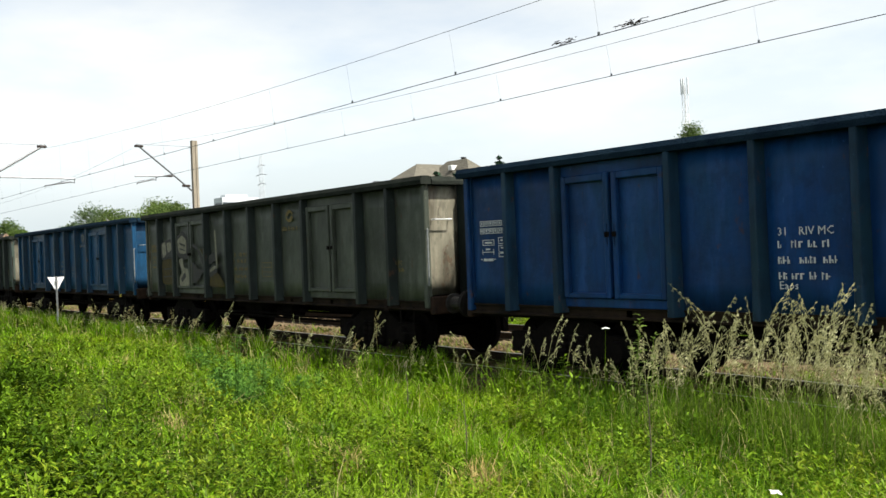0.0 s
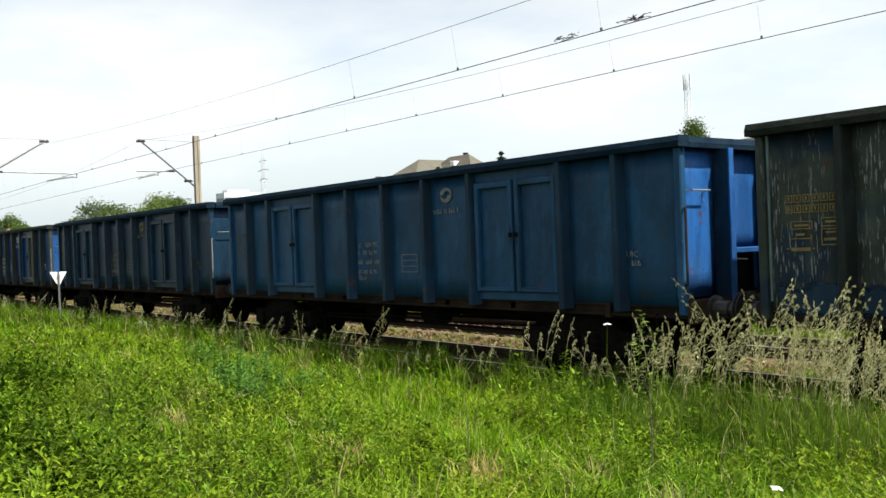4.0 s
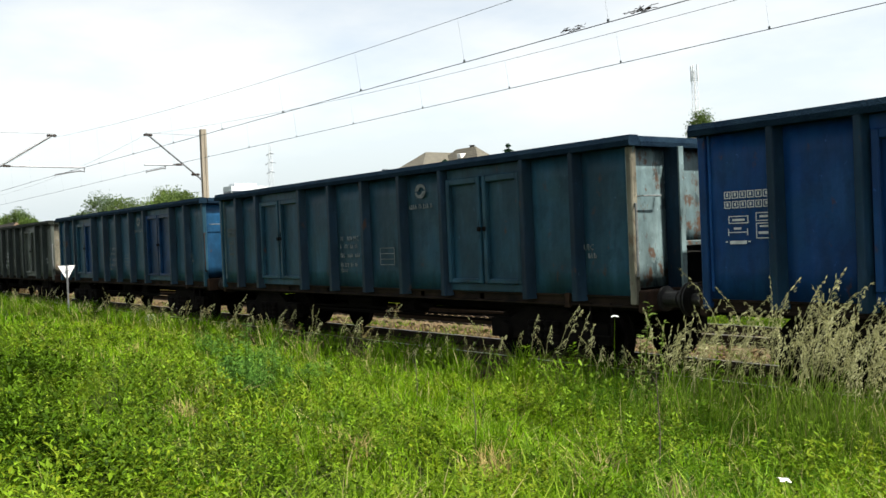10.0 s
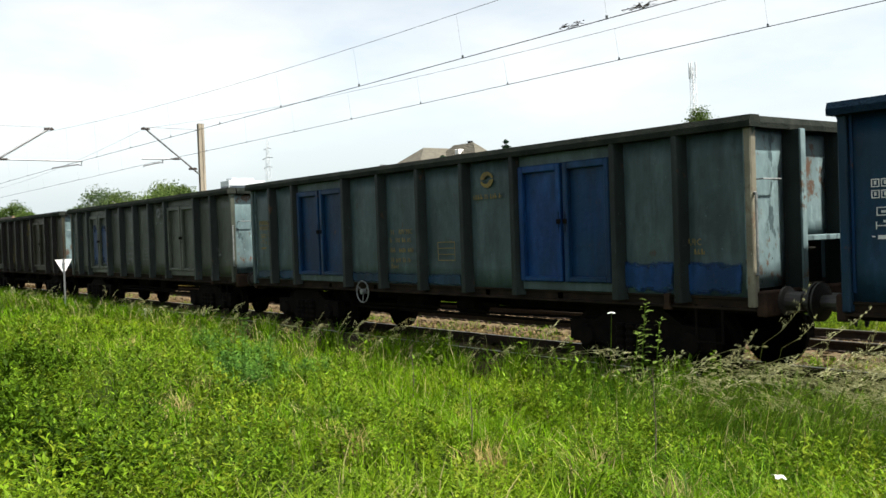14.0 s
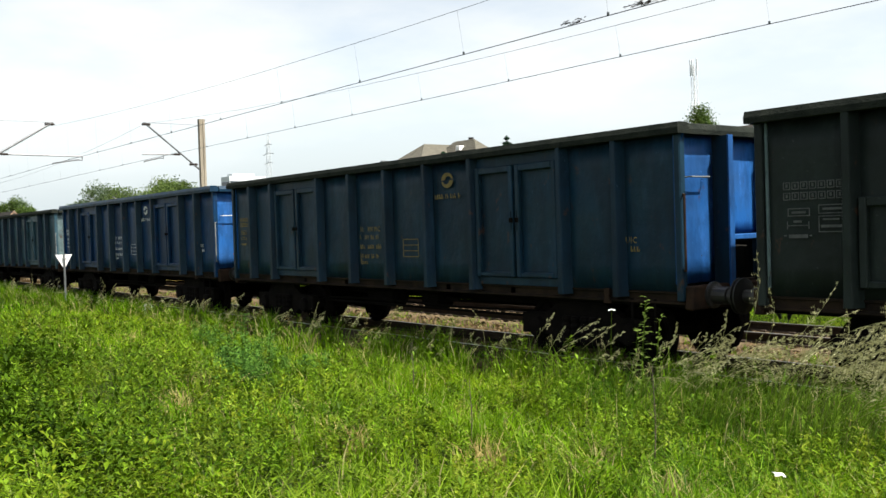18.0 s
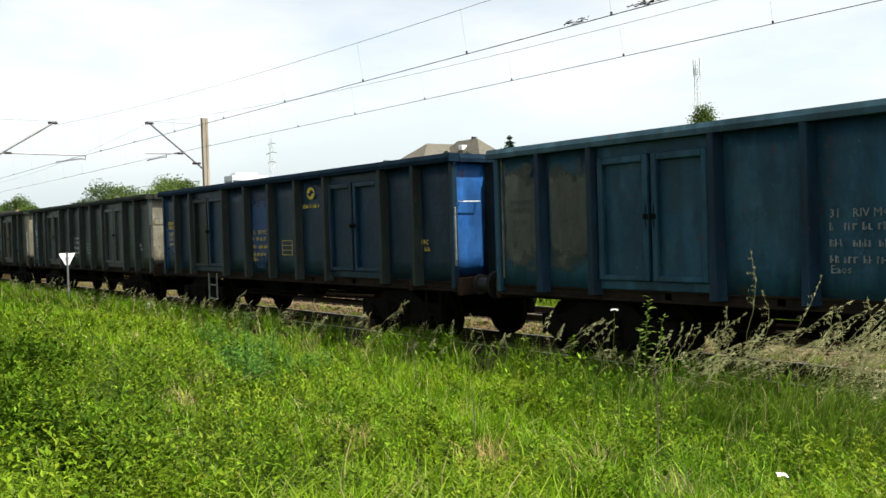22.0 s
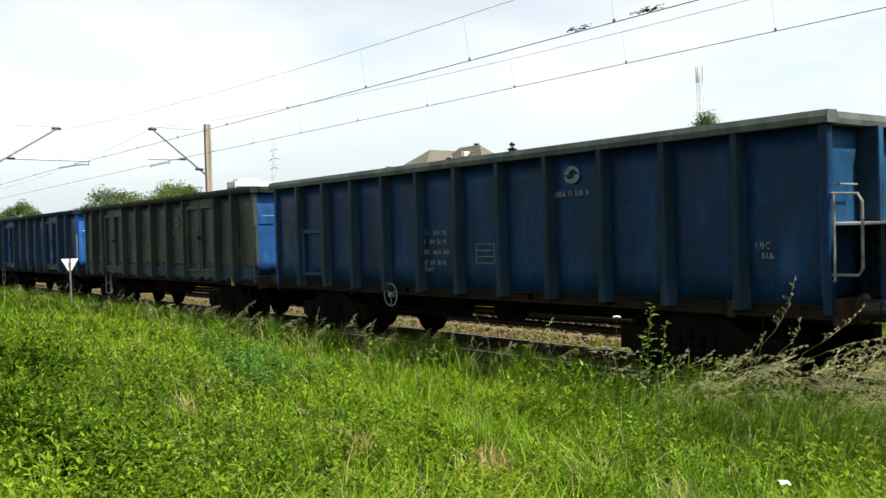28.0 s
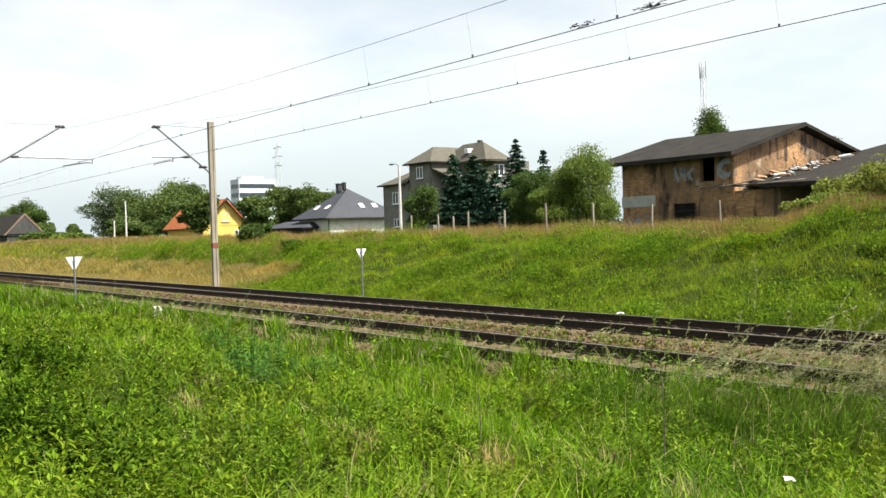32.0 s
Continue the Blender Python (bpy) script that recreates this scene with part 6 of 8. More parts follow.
for x, pts in ((-37.1, ((0.0, 0.9), (0.2, 1.0), (0.5, 0.1), (0.3, 0.0))), (-36.85, ((0.2, 0.75), (0.5, 0.95), (0.62, 0.6), (0.45, 0.25), (0.3, 0.4))), (-36.4, ((0.0, 0.95), (0.22, 0.9), (0.28, 0.1), (0.05, 0.05))), (-36.2, ((0.1, 0.5), (0.55, 0.9), (0.68, 0.75), (0.35, 0.45), (0.62, 0.1), (0.45, 0.02), (0.12, 0.35))),
               (-34.0, ((0.95, 1.15), (0.55, 1.2), (0.12, 0.85), (0.05, 0.35), (0.35, 0.05), (0.95, 0.12), (1.05, 0.4), (0.6, 0.35), (0.4, 0.6), (0.6, 0.88), (1.0, 0.85)))):
    part("graffiti", blot(pts), GREYSPRAY, bh, "silver-grey sprayed graffiti", pose(x, Y0 - 0.03, 4.5))
ax = part("annex_wall", boxes([(X1, -30.3, 45.06, 45.35, 1.4, 3.8), (-30.35, -30.06, 45.35, 49.0, 1.4, 3.9)]), MORTAR, bh)
ab = part("brickwork", boxes(bricks_annex()), BRICK, ax, "courses of blackened bricks")
ab["kind"] = "stuff"
# set-back wall coloured near-black for the shade of the open shed
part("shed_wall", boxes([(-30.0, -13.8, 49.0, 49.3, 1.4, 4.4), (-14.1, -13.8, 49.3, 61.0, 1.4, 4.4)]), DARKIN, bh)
part("annex_roof", slab([(-32.7, 46.2, 4.35), (-30.6, 44.3, 4.05), (-13.5, 44.3, 4.05), (-13.5, 61.5, 7.0), (-32.7, 61.5, 7.0)], 0.18), TAR, bh)
_r2 = random.Random(31)
for k in range(70):
    u = _r2.random()
    y = 45.6 + 10.5 * u
    x = -32.5 + _r2.uniform(0, 2.4) * (1 - 0.7 * u)
    z = 4.1 + max(0.0, (y - 44.6)) * 0.17
    s = _r2.uniform(0.10, 0.36)
    part("rubble", boxes([(-s, s, -s * 0.6, s * 0.6, 0, s * _r2.uniform(0.2, 0.5))], 0.03), [MORTAR, CONCRETE, WHITE, BRICK, OLDWOOD][k % 5], bh, "", pose(x, y, z + 0.04, _r2.uniform(-20, 20), _r2.uniform(-20, 20), _r2.uniform(0, 180)))
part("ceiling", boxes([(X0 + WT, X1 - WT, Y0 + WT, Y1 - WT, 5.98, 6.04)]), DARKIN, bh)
for k in range(9):
    part("broken_plank", boxes([(0, 1.6 + 0.35 * k, -0.09, 0.09, 0, 0.04)], 0.01), OLDWOOD, bh, "", pose(-34.8 + 0.42 * k, 44.5 + 0.05 * (k % 4), 4.02 + 0.05 * (k % 3), 9 * (k % 4) - 12, -6 + 5 * (k % 3), 8 - 5 * (k % 4)))


# ======== lattice masts and lamps ========
def lattice(name, label, x, y, z0, z1, w0, w1, mat, n, leg=0.09):
    t = thing(name, label, "lattice mast", at=pose(x, y, 0))
    for sx in (-1, 1):
        for sy in (-1, 1):
            part("leg", tube([(sx * w0 / 2, sy * w0 / 2, z0), (sx * w1 / 2, sy * w1 / 2, z1)], leg, 4), mat, t)
    for k in range(n):
        a, b = k / n, (k + 1) / n
        wa, wb = w0 + (w1 - w0) * a, w0 + (w1 - w0) * b
        za, zb = z0 + (z1 - z0) * a, z0 + (z1 - z0) * b
        bm = bmesh.new()
        for s in (-1, 1):
            tube([(-wa / 2, s * wa / 2, za), (wb / 2, s * wb / 2, zb)], leg * 0.55, 4, bm)
            tube([(s * wa / 2, -wa / 2, za), (s * wb / 2, wb / 2, zb)], leg * 0.55, 4, bm)
            tube([(-wb / 2, s * wb / 2, zb), (wb / 2, s * wb / 2, zb)], leg * 0.55, 4, bm)
        part("bracing", bm, mat, t)
    return t


mr = lattice("radio_mast", "slim pale lattice radio mast far behind the houses", -115.7, 150.0, 2.0, 32.2, 1.0, 0.8, plain("pale_painted_steel", (0.72, 0.73, 0.74), (0.6, 0.61, 0.62), 3, 0.6, 0, 0), 22, 0.06)
for s in (-1, 0, 1):
    part("antenna", lathe([(0.14, 30.2), (0.16, 30.4), (0.16, 33.2), (0.12, 33.4)], "z", 8, (s * 0.75, -0.5 + 0.4 * abs(s), 0)), OFFICE, mr)
# steel colour paled to give the haze of its distance
ml = lattice("pylon", "grey lattice pylon far beyond the trees", -277, 140.0, 2.0, 34.3, 2.6, 0.5, plain("haze_paled_steel", (0.60, 0.63, 0.66), (0.50, 0.53, 0.56), 3, 0.7, 0, 0), 16, 0.07)
for z, w_ in ((31.0, 2.6), (28.0, 3.6), (25.0, 2.8)):
    part("cross_arm", tube([(-w_, 0, z), (0, 0, z + 0.5), (w_, 0, z)], 0.12, 4), ZINC, ml)


for o in scene.objects:
    if o.name.startswith(("tiling", "bracing", "graffiti")):
        o["kind"] = "stuff"


LAMPPOST = plain("pale_lamp_concrete", (0.52, 0.51, 0.48), (0.40, 0.39, 0.36), 2.5, 0.85, 0, 0.1)


def street_lamp(x, y, z0, z1, arm):
    t = thing("street_lamp", "pale concrete street lamp behind the bank", "street lamp", at=pose(x, y, 0), group="street lamps")
    part("pole", lathe([(0.16, z0), (0.10, z1)], "z", 10), LAMPPOST, t)
    part("arm", tube([(0, 0, z1 - 0.05), (arm * 0.5, 0, z1 + 0.18), (arm, 0, z1 + 0.22)], 0.035, 6), ZINC, t)
    part("lamp_head", boxes([(min(arm, arm * 1.55), max(arm, arm * 1.55), -0.12, 0.12, z1 + 0.13, z1 + 0.28)], 0.05), ZINC, t)


street_lamp(-138.3, 45.0, 1.5, 8.0, -0.7)
street_lamp(-151.8, 47.5, 1.5, 5.4, -0.6)
street_lamp(-66.5, 45.0, 1.5, 7.75, -0.9)

# ======== fence, line-side signs, small things ========
fence = thing("fence", "old fence of grey posts along the bank top", "fence")
for k, (x, top) in enumerate(((-40.42, 2.89), (-37.98, 2.86), (-36.77, 2.74), (-35.59, 2.92), (-33.24, 2.60), (-32.9, 2.9), (-30.09, 3.09), (-27.28, 2.97), (-24.2, 2.8), (-21.02, 2.8))):
    part("post", boxes([(-0.042, 0.042, -0.042, 0.042, -0.4, top - gz(x, 28.0))], 0.012), POLE if k not in (4, 6, 9) else OLDWOOD, fence, "", pose(x, 28.0, gz(x, 28.0), 2 * math.sin(k * 2.1), 2 * math.cos(k * 1.7), 0))
for z in (0.35, 0.7):
    part("wire", tube([(x, 28.0, gz(x, 28.0) + z) for x in (-40.4, -38, -35.6, -33.2, -30.1, -27.3, -24.2, -21)], 0.004, 4), WIRE, fence)


def line_sign(x, y, z0, z1, w, label):
    t = thing("line_sign", label, "railway sign", at=pose(x, y, 0), group="line-side signs")
    part("pole", lathe([(0.03, z0), (0.03, z1)], "z", 10), ZINC, t)
    part("plate", prism([(-w / 2, z1 - 0.02), (w / 2, z1 - 0.02), (w * 0.09, z1 - 0.02 - w * 0.75), (-w * 0.09, z1 - 0.02 - w * 0.75)], -0.045, -0.032, "x"), plain("white_sign_plate", (0.8, 0.8, 0.8), (0.7, 0.7, 0.7), 3, 0.5, 0, 0), t, "white triangular plate")
    part("bracket", boxes([(-0.034, 0.034, -0.05, 0.05, z1 - 0.18, z1 - 0.14)], 0.008), ZINC, t)


line_sign(-31.0, 8.4, -0.6, 1.56, 0.52, "white triangular sign on a thin pole before the track")
line_sign(-27.9, 17.2, -0.7, 1.5, 0.42, "white triangular sign on a thin pole below the bank")
thing("kilometre_stone", "small whitewashed stone marker beside the rail", "marker stone", at=pose(-25.2, 8.95, 0.02), data=done("kilometre_stone", boxes([(-0.14, 0.14, -0.12, 0.12, -0.25, 0.17)], 0.06)), mat=FRAME_W)


def crumpled():
    rnd = random.Random(4)
    bm = bmesh.new()
    g = [[bm.verts.new((0.026 * i + rnd.uniform(-0.007, 0.007), 0.02 * j + rnd.uniform(-0.006, 0.006), rnd.uniform(0, 0.02))) for i in range(5)] for j in range(4)]
    for a, b in zip(g, g[1:]):
        for i in range(4):
            bm.faces.new((a[i], a[i + 1], b[i + 1], b[i]))
    bmesh.ops.solidify(bm, geom=bm.faces[:], thickness=0.002)
    return bm


PAPER = plain("white_paper", (0.82, 0.82, 0.80), (0.7, 0.7, 0.68), 6, 0.8, 0, 0)
thing("paper_scrap", "crumpled scrap of white paper on the grass", "litter", at=pose(-3.13, 4.69, 0.49, 20, 8, 65) @ Matrix.Scale(0.72, 4), data=done("paper_scrap", crumpled()), mat=PAPER)

# twigs caught on the overhead line
TWIG = plain("dry_twigs", (0.03, 0.024, 0.018), (0.05, 0.04, 0.03), 5, 0.95, 0, 0)
for k, (x, z) in enumerate(((-10.62, 5.17), (-9.28, 5.17))):
    rnd = random.Random(60 + k)
    bm = bmesh.new()
    for q in range(34):
        a = Vector((rnd.uniform(-0.28, 0.28), rnd.uniform(-0.03, 0.03), rnd.uniform(-0.015, 0.05)))
        tube([a, a + Vector((rnd.uniform(-0.16, 0.16), rnd.uniform(-0.04, 0.04), rnd.uniform(-0.02, 0.04)))], 0.006, 3, bm)
    thing("twig_bundle", "dark bundle of twigs caught on the overhead wire", "twigs", at=pose(x, D1 + 0.1, z), group="twigs on the wire", kind="stuff", data=done("twig_bundle", bm), mat=TWIG)


# ======== trees and bushes ========
def tree(x, y, h, w, seed, mat, leaf, n, label, trunk=0.35, name="tree"):
    """A broadleaf: tapered trunk, limbs, a crown of clumps."""
    rnd = random.Random(seed)
    z = gz(x, y)
    t = thing(name, label, name, at=pose(x, y, z))
    tr = tube([(0, 0, -0.3), (rnd.uniform(-0.1, 0.1) * w, 0, h * 0.3), (rnd.uniform(-0.1, 0.1) * w, rnd.uniform(-0.1, 0.1) * w, h * 0.75)], [0.035 * h + 0.03, 0.024 * h + 0.02, 0.008 * h], 8)
    part("trunk", tr, BARK, t)
    lobes = [(0, 0, h * (1 + trunk) / 2, w * 0.32, w * 0.32, h * (1 - trunk) * 0.42)]
    for k in range(6):
        a = 6.283 * k / 6 + rnd.uniform(-0.4, 0.4)
        zz = h * rnd.uniform(trunk + 0.05, 0.82)
        rr = w * 0.30 * (1.15 - abs(zz / h - 0.6))
        lobes.append((rr * math.cos(a), rr * math.sin(a), zz, w * rnd.uniform(0.16, 0.26), w * rnd.uniform(0.16, 0.26), h * rnd.uniform(0.10, 0.17)))
        part("limb", tube([(0, 0, h * 0.28 + 0.06 * k), (rr * 0.5 * math.cos(a), rr * 0.5 * math.sin(a), zz * 0.8), (rr * math.cos(a), rr * math.sin(a), zz)], [0.012 * h, 0.008 * h, 0.003 * h], 5), BARK, t)
    part("crown", crown_mesh("crown", seed, lobes, n, leaf), mat, t)
    return t


def spruce(x, y, h, w, seed):
    """A spruce: whorls of drooping boughs set with needles."""
    rnd = np.random.RandomState(seed)
    z = gz(x, y)
    t = thing("spruce", "dark blue-green spruce beside the villa", "spruce tree", at=pose(x, y, z), group="spruces by the villa")
    part("trunk", tube([(0, 0, -0.2), (0, 0, h * 0.97)], [0.02 * h, 0.004 * h], 8), BARK, t)
    Ps = []
    levels = int(h * 3.4)
    for k in range(levels):
        u = (k + rnd.rand() * 0.6) / levels
        zz = h * (0.06 + 0.93 * u)
        R = w / 2 * (1 - u) ** 0.85 * rnd.uniform(0.8, 1.1) + 0.1
        for b in range(15):
            a = rnd.uniform(0, 6.283)
            L = R * rnd.uniform(0.65, 1.1)
            m = max(5, int(L * 13))
            s = np.linspace(0.15, 1, m)[:, None]
            c = np.array([math.cos(a), math.sin(a), 0])
            base = c * s * L + np.array([0, 0, 1]) * (zz - 0.32 * L * s ** 1.2 + 0.12 * L * s ** 4)
            base = base + rnd.normal(size=base.shape) * 0.05
            d = rnd.normal(size=base.shape) * np.array([1, 1, 0.5]) + c
            d /= np.linalg.norm(d, axis=1)[:, None]
            sd = np.cross(d, np.array([0, 0, 1.0]) + rnd.normal(size=base.shape) * 0.4)
            sd /= np.linalg.norm(sd, axis=1)[:, None]
            q = 0.17 + 0.13 * rnd.rand(m, 1)
            Ps.append(np.stack([base - d * q * 0.5, base + sd * q * 0.38, base + d * q - np.array([0, 0, 0.05]), base - sd * q * 0.38], 1))
    P = np.concatenate(Ps)
    part("crown", soup("spruce_crown", P.reshape(-1, 3), np.arange(4 * len(P)).reshape(-1, 4)), NEEDLE, t)
    part("top_shoot", tube([(0, 0, h * 0.9), (0, 0, h)], [0.02, 0.008], 5), BARK, t)


for k, (x, y, top, w) in enumerate(((-64.15, 49.0, 8.7, 5.0), (-60.25, 48.0, 8.4, 5.2), (-57.6, 47.0, 7.0, 4.4), (-55.0, 46.0, 6.5, 4.4), (-52.5, 45.5, 6.3, 4.2), (-65.1, 57.0, 10.4, 6.0), (-63.6, 59.0, 9.45, 3.2))):
    spruce(x, y, top - gz(x, y), w, 1 + k)
tree(-33.9, 34.5, 4.6, 3.3, 21, LEAF_LIGHT, 0.045, 52000, "light green willow on the bank", 0.04)
tree(-36.6, 34.0, 3.6, 3.2, 22, LEAF_MID, 0.045, 34000, "green bushy tree on the bank", 0.04)
tree(-38.9, 34.6, 2.5, 2.6, 23, LEAF_MID, 0.045, 20000, "low green bush behind the fence", 0.05, "bush")
tree(-35.0, 33.2, 2.4, 2.8, 24, LEAF_LIGHT, 0.045, 24000, "light green bush behind the fence", 0.05, "bush")
tree(-70.0, 50.0, 4.6, 3.8, 25, LEAF_MID, 0.09, 11000, "small green tree before the villa", 0.1)
tree(-68.7, 90.0, 14.1, 4.3, 26, LEAF_MID, 0.11, 30000, "slim tree that tops the brick house", 0.4)
tree(-53.8, 90.0, 9.0, 3.6, 27, LEAF_DARK, 0.14, 12000, "dark tree behind the annex", 0.3)
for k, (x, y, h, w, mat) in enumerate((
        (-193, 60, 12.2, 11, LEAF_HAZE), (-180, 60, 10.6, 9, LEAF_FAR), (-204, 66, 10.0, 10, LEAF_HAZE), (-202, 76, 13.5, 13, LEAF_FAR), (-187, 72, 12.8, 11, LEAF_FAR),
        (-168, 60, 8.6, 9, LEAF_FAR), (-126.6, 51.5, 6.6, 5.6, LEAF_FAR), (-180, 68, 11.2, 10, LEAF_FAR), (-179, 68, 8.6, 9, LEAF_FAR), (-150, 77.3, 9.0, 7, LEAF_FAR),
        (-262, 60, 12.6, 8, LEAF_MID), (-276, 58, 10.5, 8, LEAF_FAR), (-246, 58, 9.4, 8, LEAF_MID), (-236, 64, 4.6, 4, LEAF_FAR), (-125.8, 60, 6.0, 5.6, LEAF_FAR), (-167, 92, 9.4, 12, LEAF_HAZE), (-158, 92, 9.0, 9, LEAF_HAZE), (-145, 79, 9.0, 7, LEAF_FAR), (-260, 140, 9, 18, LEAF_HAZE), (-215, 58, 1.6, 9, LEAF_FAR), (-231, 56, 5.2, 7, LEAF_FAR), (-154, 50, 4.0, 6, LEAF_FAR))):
    tree(x, y, h, w, 100 + k, mat, 0.20, 12000, "broad leafy tree behind the bank" if mat is not LEAF_HAZE else "distant leafy tree, leaves tinted pale for haze", 0.10)
for k, (x, y, h, w, mat) in enumerate(((-17.4, 28.8, 0.75, 2.6, LEAF_YELLOW), (-15.8, 28.6, 1.25, 3.2, LEAF_YELLOW), (-14.2, 28.0, 1.6, 3.2, LEAF_YELLOW), (-12.8, 27.8, 1.7, 3.2, LEAF_LIGHT), (-11.4, 27.5, 1.7, 3.0, LEAF_YELLOW), (-16.4, 27.4, 0.6, 2.2, LEAF_LIGHT), (-19.2, 28.8, 0.4, 1.8, LEAF_YELLOW), (-46.0, 24.0, 0.5, 1.1, LEAF_MID), (-55, 26, 0.9, 2.2, LEAF_MID), (-150, 36, 1.6, 7.0, LEAF_MID), (-128, 34, 1.2, 5.0, LEAF_LIGHT))):
    tree(x, y, h, w, 160 + k, mat, 0.036 + 0.0014 * abs(x), 9000, "low green bush on the bank", 0.02, "bush")
# greyed leaf colour stands in for haze before the woods
BIGWOOD = leafy("far_woods", (0.055, 0.085, 0.05), (0.09, 0.125, 0.075), trans=0.2)
woods_ = [(-900 + 26 * k, 330 + 50 * math.sin(k * 1.3), 5.0 + 2.0 * math.sin(k * 2.7), 18, 12, 6.5 + 2.5 * math.sin(k * 1.9)) for k in range(44)]
thing("far_woods", "belt of far woods along the horizon, greyed for haze", "woods", kind="stuff", data=crown_mesh("far_woods", 44, woods_, 16000, 1.5), mat=BIGWOOD)

# ======== grass and weeds ========
def blades(name, n, seed, place, height, width, bend=0.35, drift=0.0, fine=True):
    """Blades of grass as one mesh: place(rnd, n) gives x, y, z; height and width per blade; far ones are not bent."""
    rnd = np.random.RandomState(seed)
    x, y, z = place(rnd, n)
    n = len(x)
    h = height(rnd, x, y) if callable(height) else rnd.uniform(*height, n)
    w = width(rnd, x, y) if callable(width) else rnd.uniform(*width, n)
    a = rnd.uniform(0, 2 * np.pi, n)
    f = a + rnd.uniform(-0.9, 0.9, n)
    b = rnd.uniform(0.1, 1.0, n) * bend * h
    cx, cy = np.cos(a) * w / 2, np.sin(a) * w / 2
    bx, by = -np.sin(f) * b, np.cos(f) * b
    if not fine:
        P = np.stack([np.stack([x + q * cx + u * bx, y + q * cy + u * by, z + h * u * (1 - 0.18 * bend) - (0.03 if u == 0 else 0)], -1) for u, q in ((0, 1.3), (0, -1.3), (1, 0))], 1)
        return soup(name, P.reshape(-1, 3), np.arange(3 * n).reshape(n, 3))
    P = np.empty((n, 5, 3), np.float32)
    for k, (u, side) in enumerate(((0, 1), (0, -1), (0.55, -0.8), (0.55, 0.8), (1, 0))):
        P[:, k, 0] = x + bx * u * u + side * cx + drift * h * u * u
        P[:, k, 1] = y + by * u * u + side * cy
        P[:, k, 2] = z + h * (u - 0.18 * u * u * bend) - (0.03 if u == 0 else 0)
    i = 5 * np.arange(n)[:, None]
    F = np.concatenate([i + np.array([[0, 1, 2]]), i + np.array([[0, 2, 3]]), i + np.array([[3, 2, 4]])])
    return soup(name, P.reshape(-1, 3), F)


def leaves(name, n, seed, place, size, rise):
    """Broad weed leaves, each a folded pointed oval."""
    rnd = np.random.RandomState(seed)
    x, y, z = place(rnd, n)
    n = len(x)
    s = rnd.uniform(*size, n)
    a, tilt = rnd.uniform(0, 2 * np.pi, n), rnd.uniform(0.0, 1.35, n)
    up = rnd.uniform(*rise, n) * rnd.uniform(0.4, 1.0, n)
    shape = np.array([(0, 0, 0), (0.42, 0.21, 0.07), (1.0, 0, -0.06), (0.42, -0.21, 0.07)])
    L = shape[None] * s[:, None, None]
    lx = L[..., 0] * np.cos(tilt)[:, None] - L[..., 2] * np.sin(tilt)[:, None]
    lz = L[..., 0] * np.sin(tilt)[:, None] + L[..., 2] * np.cos(tilt)[:, None]
    c, q = np.cos(a)[:, None], np.sin(a)[:, None]
    P = np.stack([lx * c - L[..., 1] * q + x[:, None], lx * q + L[..., 1] * c + y[:, None], lz + (z + up)[:, None]], -1)
    i = 4 * np.arange(n)[:, None]
    F = np.concatenate([i + np.array([[0, 1, 2]]), i + np.array([[0, 2, 3]])])
    return soup(name, P.reshape(-1, 3), F)


GZ = np.vectorize(gz)


def near_meadow(lo, hi, far=48.0, thin=0.0):
    """Places on the near side, thinner with distance."""
    def f(rnd, n):
        a = np.radians(rnd.uniform(8.5, 68.0, n))
        r = lo + (far - lo) * rnd.rand(n) ** 2.0
        x, y = -r * np.cos(a), r * np.sin(a)
        k = (y < hi) & (r > lo)
        if thin:
            g = np.array([noise.noise((float(p) * 0.8, float(q) * 0.8, 21.0)) + 0.6 * noise.noise((float(p) * 2.6, float(q) * 2.6, 8.0)) for p, q in zip(x, y)])
            k &= rnd.rand(n) < np.clip(0.78 + thin * g - 0.45 * np.clip((8.0 - y) / 4.0, 0, 1) * np.clip((-x - 4.0) / 4.0, 0, 1), 0.05, 1.0)
        x, y = x[k], y[k]
        return x, y, GZ(x, y)
    return f


def far_bank(y0, y1, x0=-125.0, x1=-6.0, power=1.0):
    def f(rnd, n):
        y = y0 + (y1 - y0) * rnd.rand(n) ** power
        x = x1 + (x0 - x1) * rnd.rand(n) ** 1.6
        return x, y, GZ(x, y)
    return f


def clumped_bank(rnd, n):
    """Leaves gathered into low rounded clumps on the lower slope."""
    m = 200
    cx, cy = -6.0 - 64 * rnd.rand(m) ** 1.5, rnd.uniform(17.5, 24.6, m)
    cy = np.where(cx < -40, np.maximum(cy, 21.8 + 0.3 * (cy - 17.5)), cy)
    r = rnd.uniform(0.35, 1.15, m)
    tall = rnd.uniform(0.5, 1.15, m)
    i = rnd.randint(0, m, n)
    d = rnd.normal(size=(n, 3))
    d /= np.linalg.norm(d, axis=1)[:, None]
    d *= rnd.uniform(0.75, 1.05, (n, 1)) * r[i][:, None]
    x, y = cx[i] + d[:, 0] * 1.3, cy[i] + d[:, 1]
    return x, y, GZ(x, y) + np.abs(d[:, 2]) * tall[i]


# spots of the shaded hollows that darkened weeds stand in for
DARK_SPOTS = ((-6.2, 1.65), (-5.9, 1.72), (-7.2, 1.6), (-7.6, 1.75), (-12.2, 2.7), (-11.4, 2.9), (-13.5, 3.2))

BLUE_SPOTS = ((-12.6, 6.1), (-13.2, 6.4), (-12.0, 5.6), (-11.2, 5.2), (-13.0, 5.8), (-14.2, 6.9), (-11.6, 6.3), (-10.6, 4.9), (-17.0, 7.2), (-16.4, 7.0))


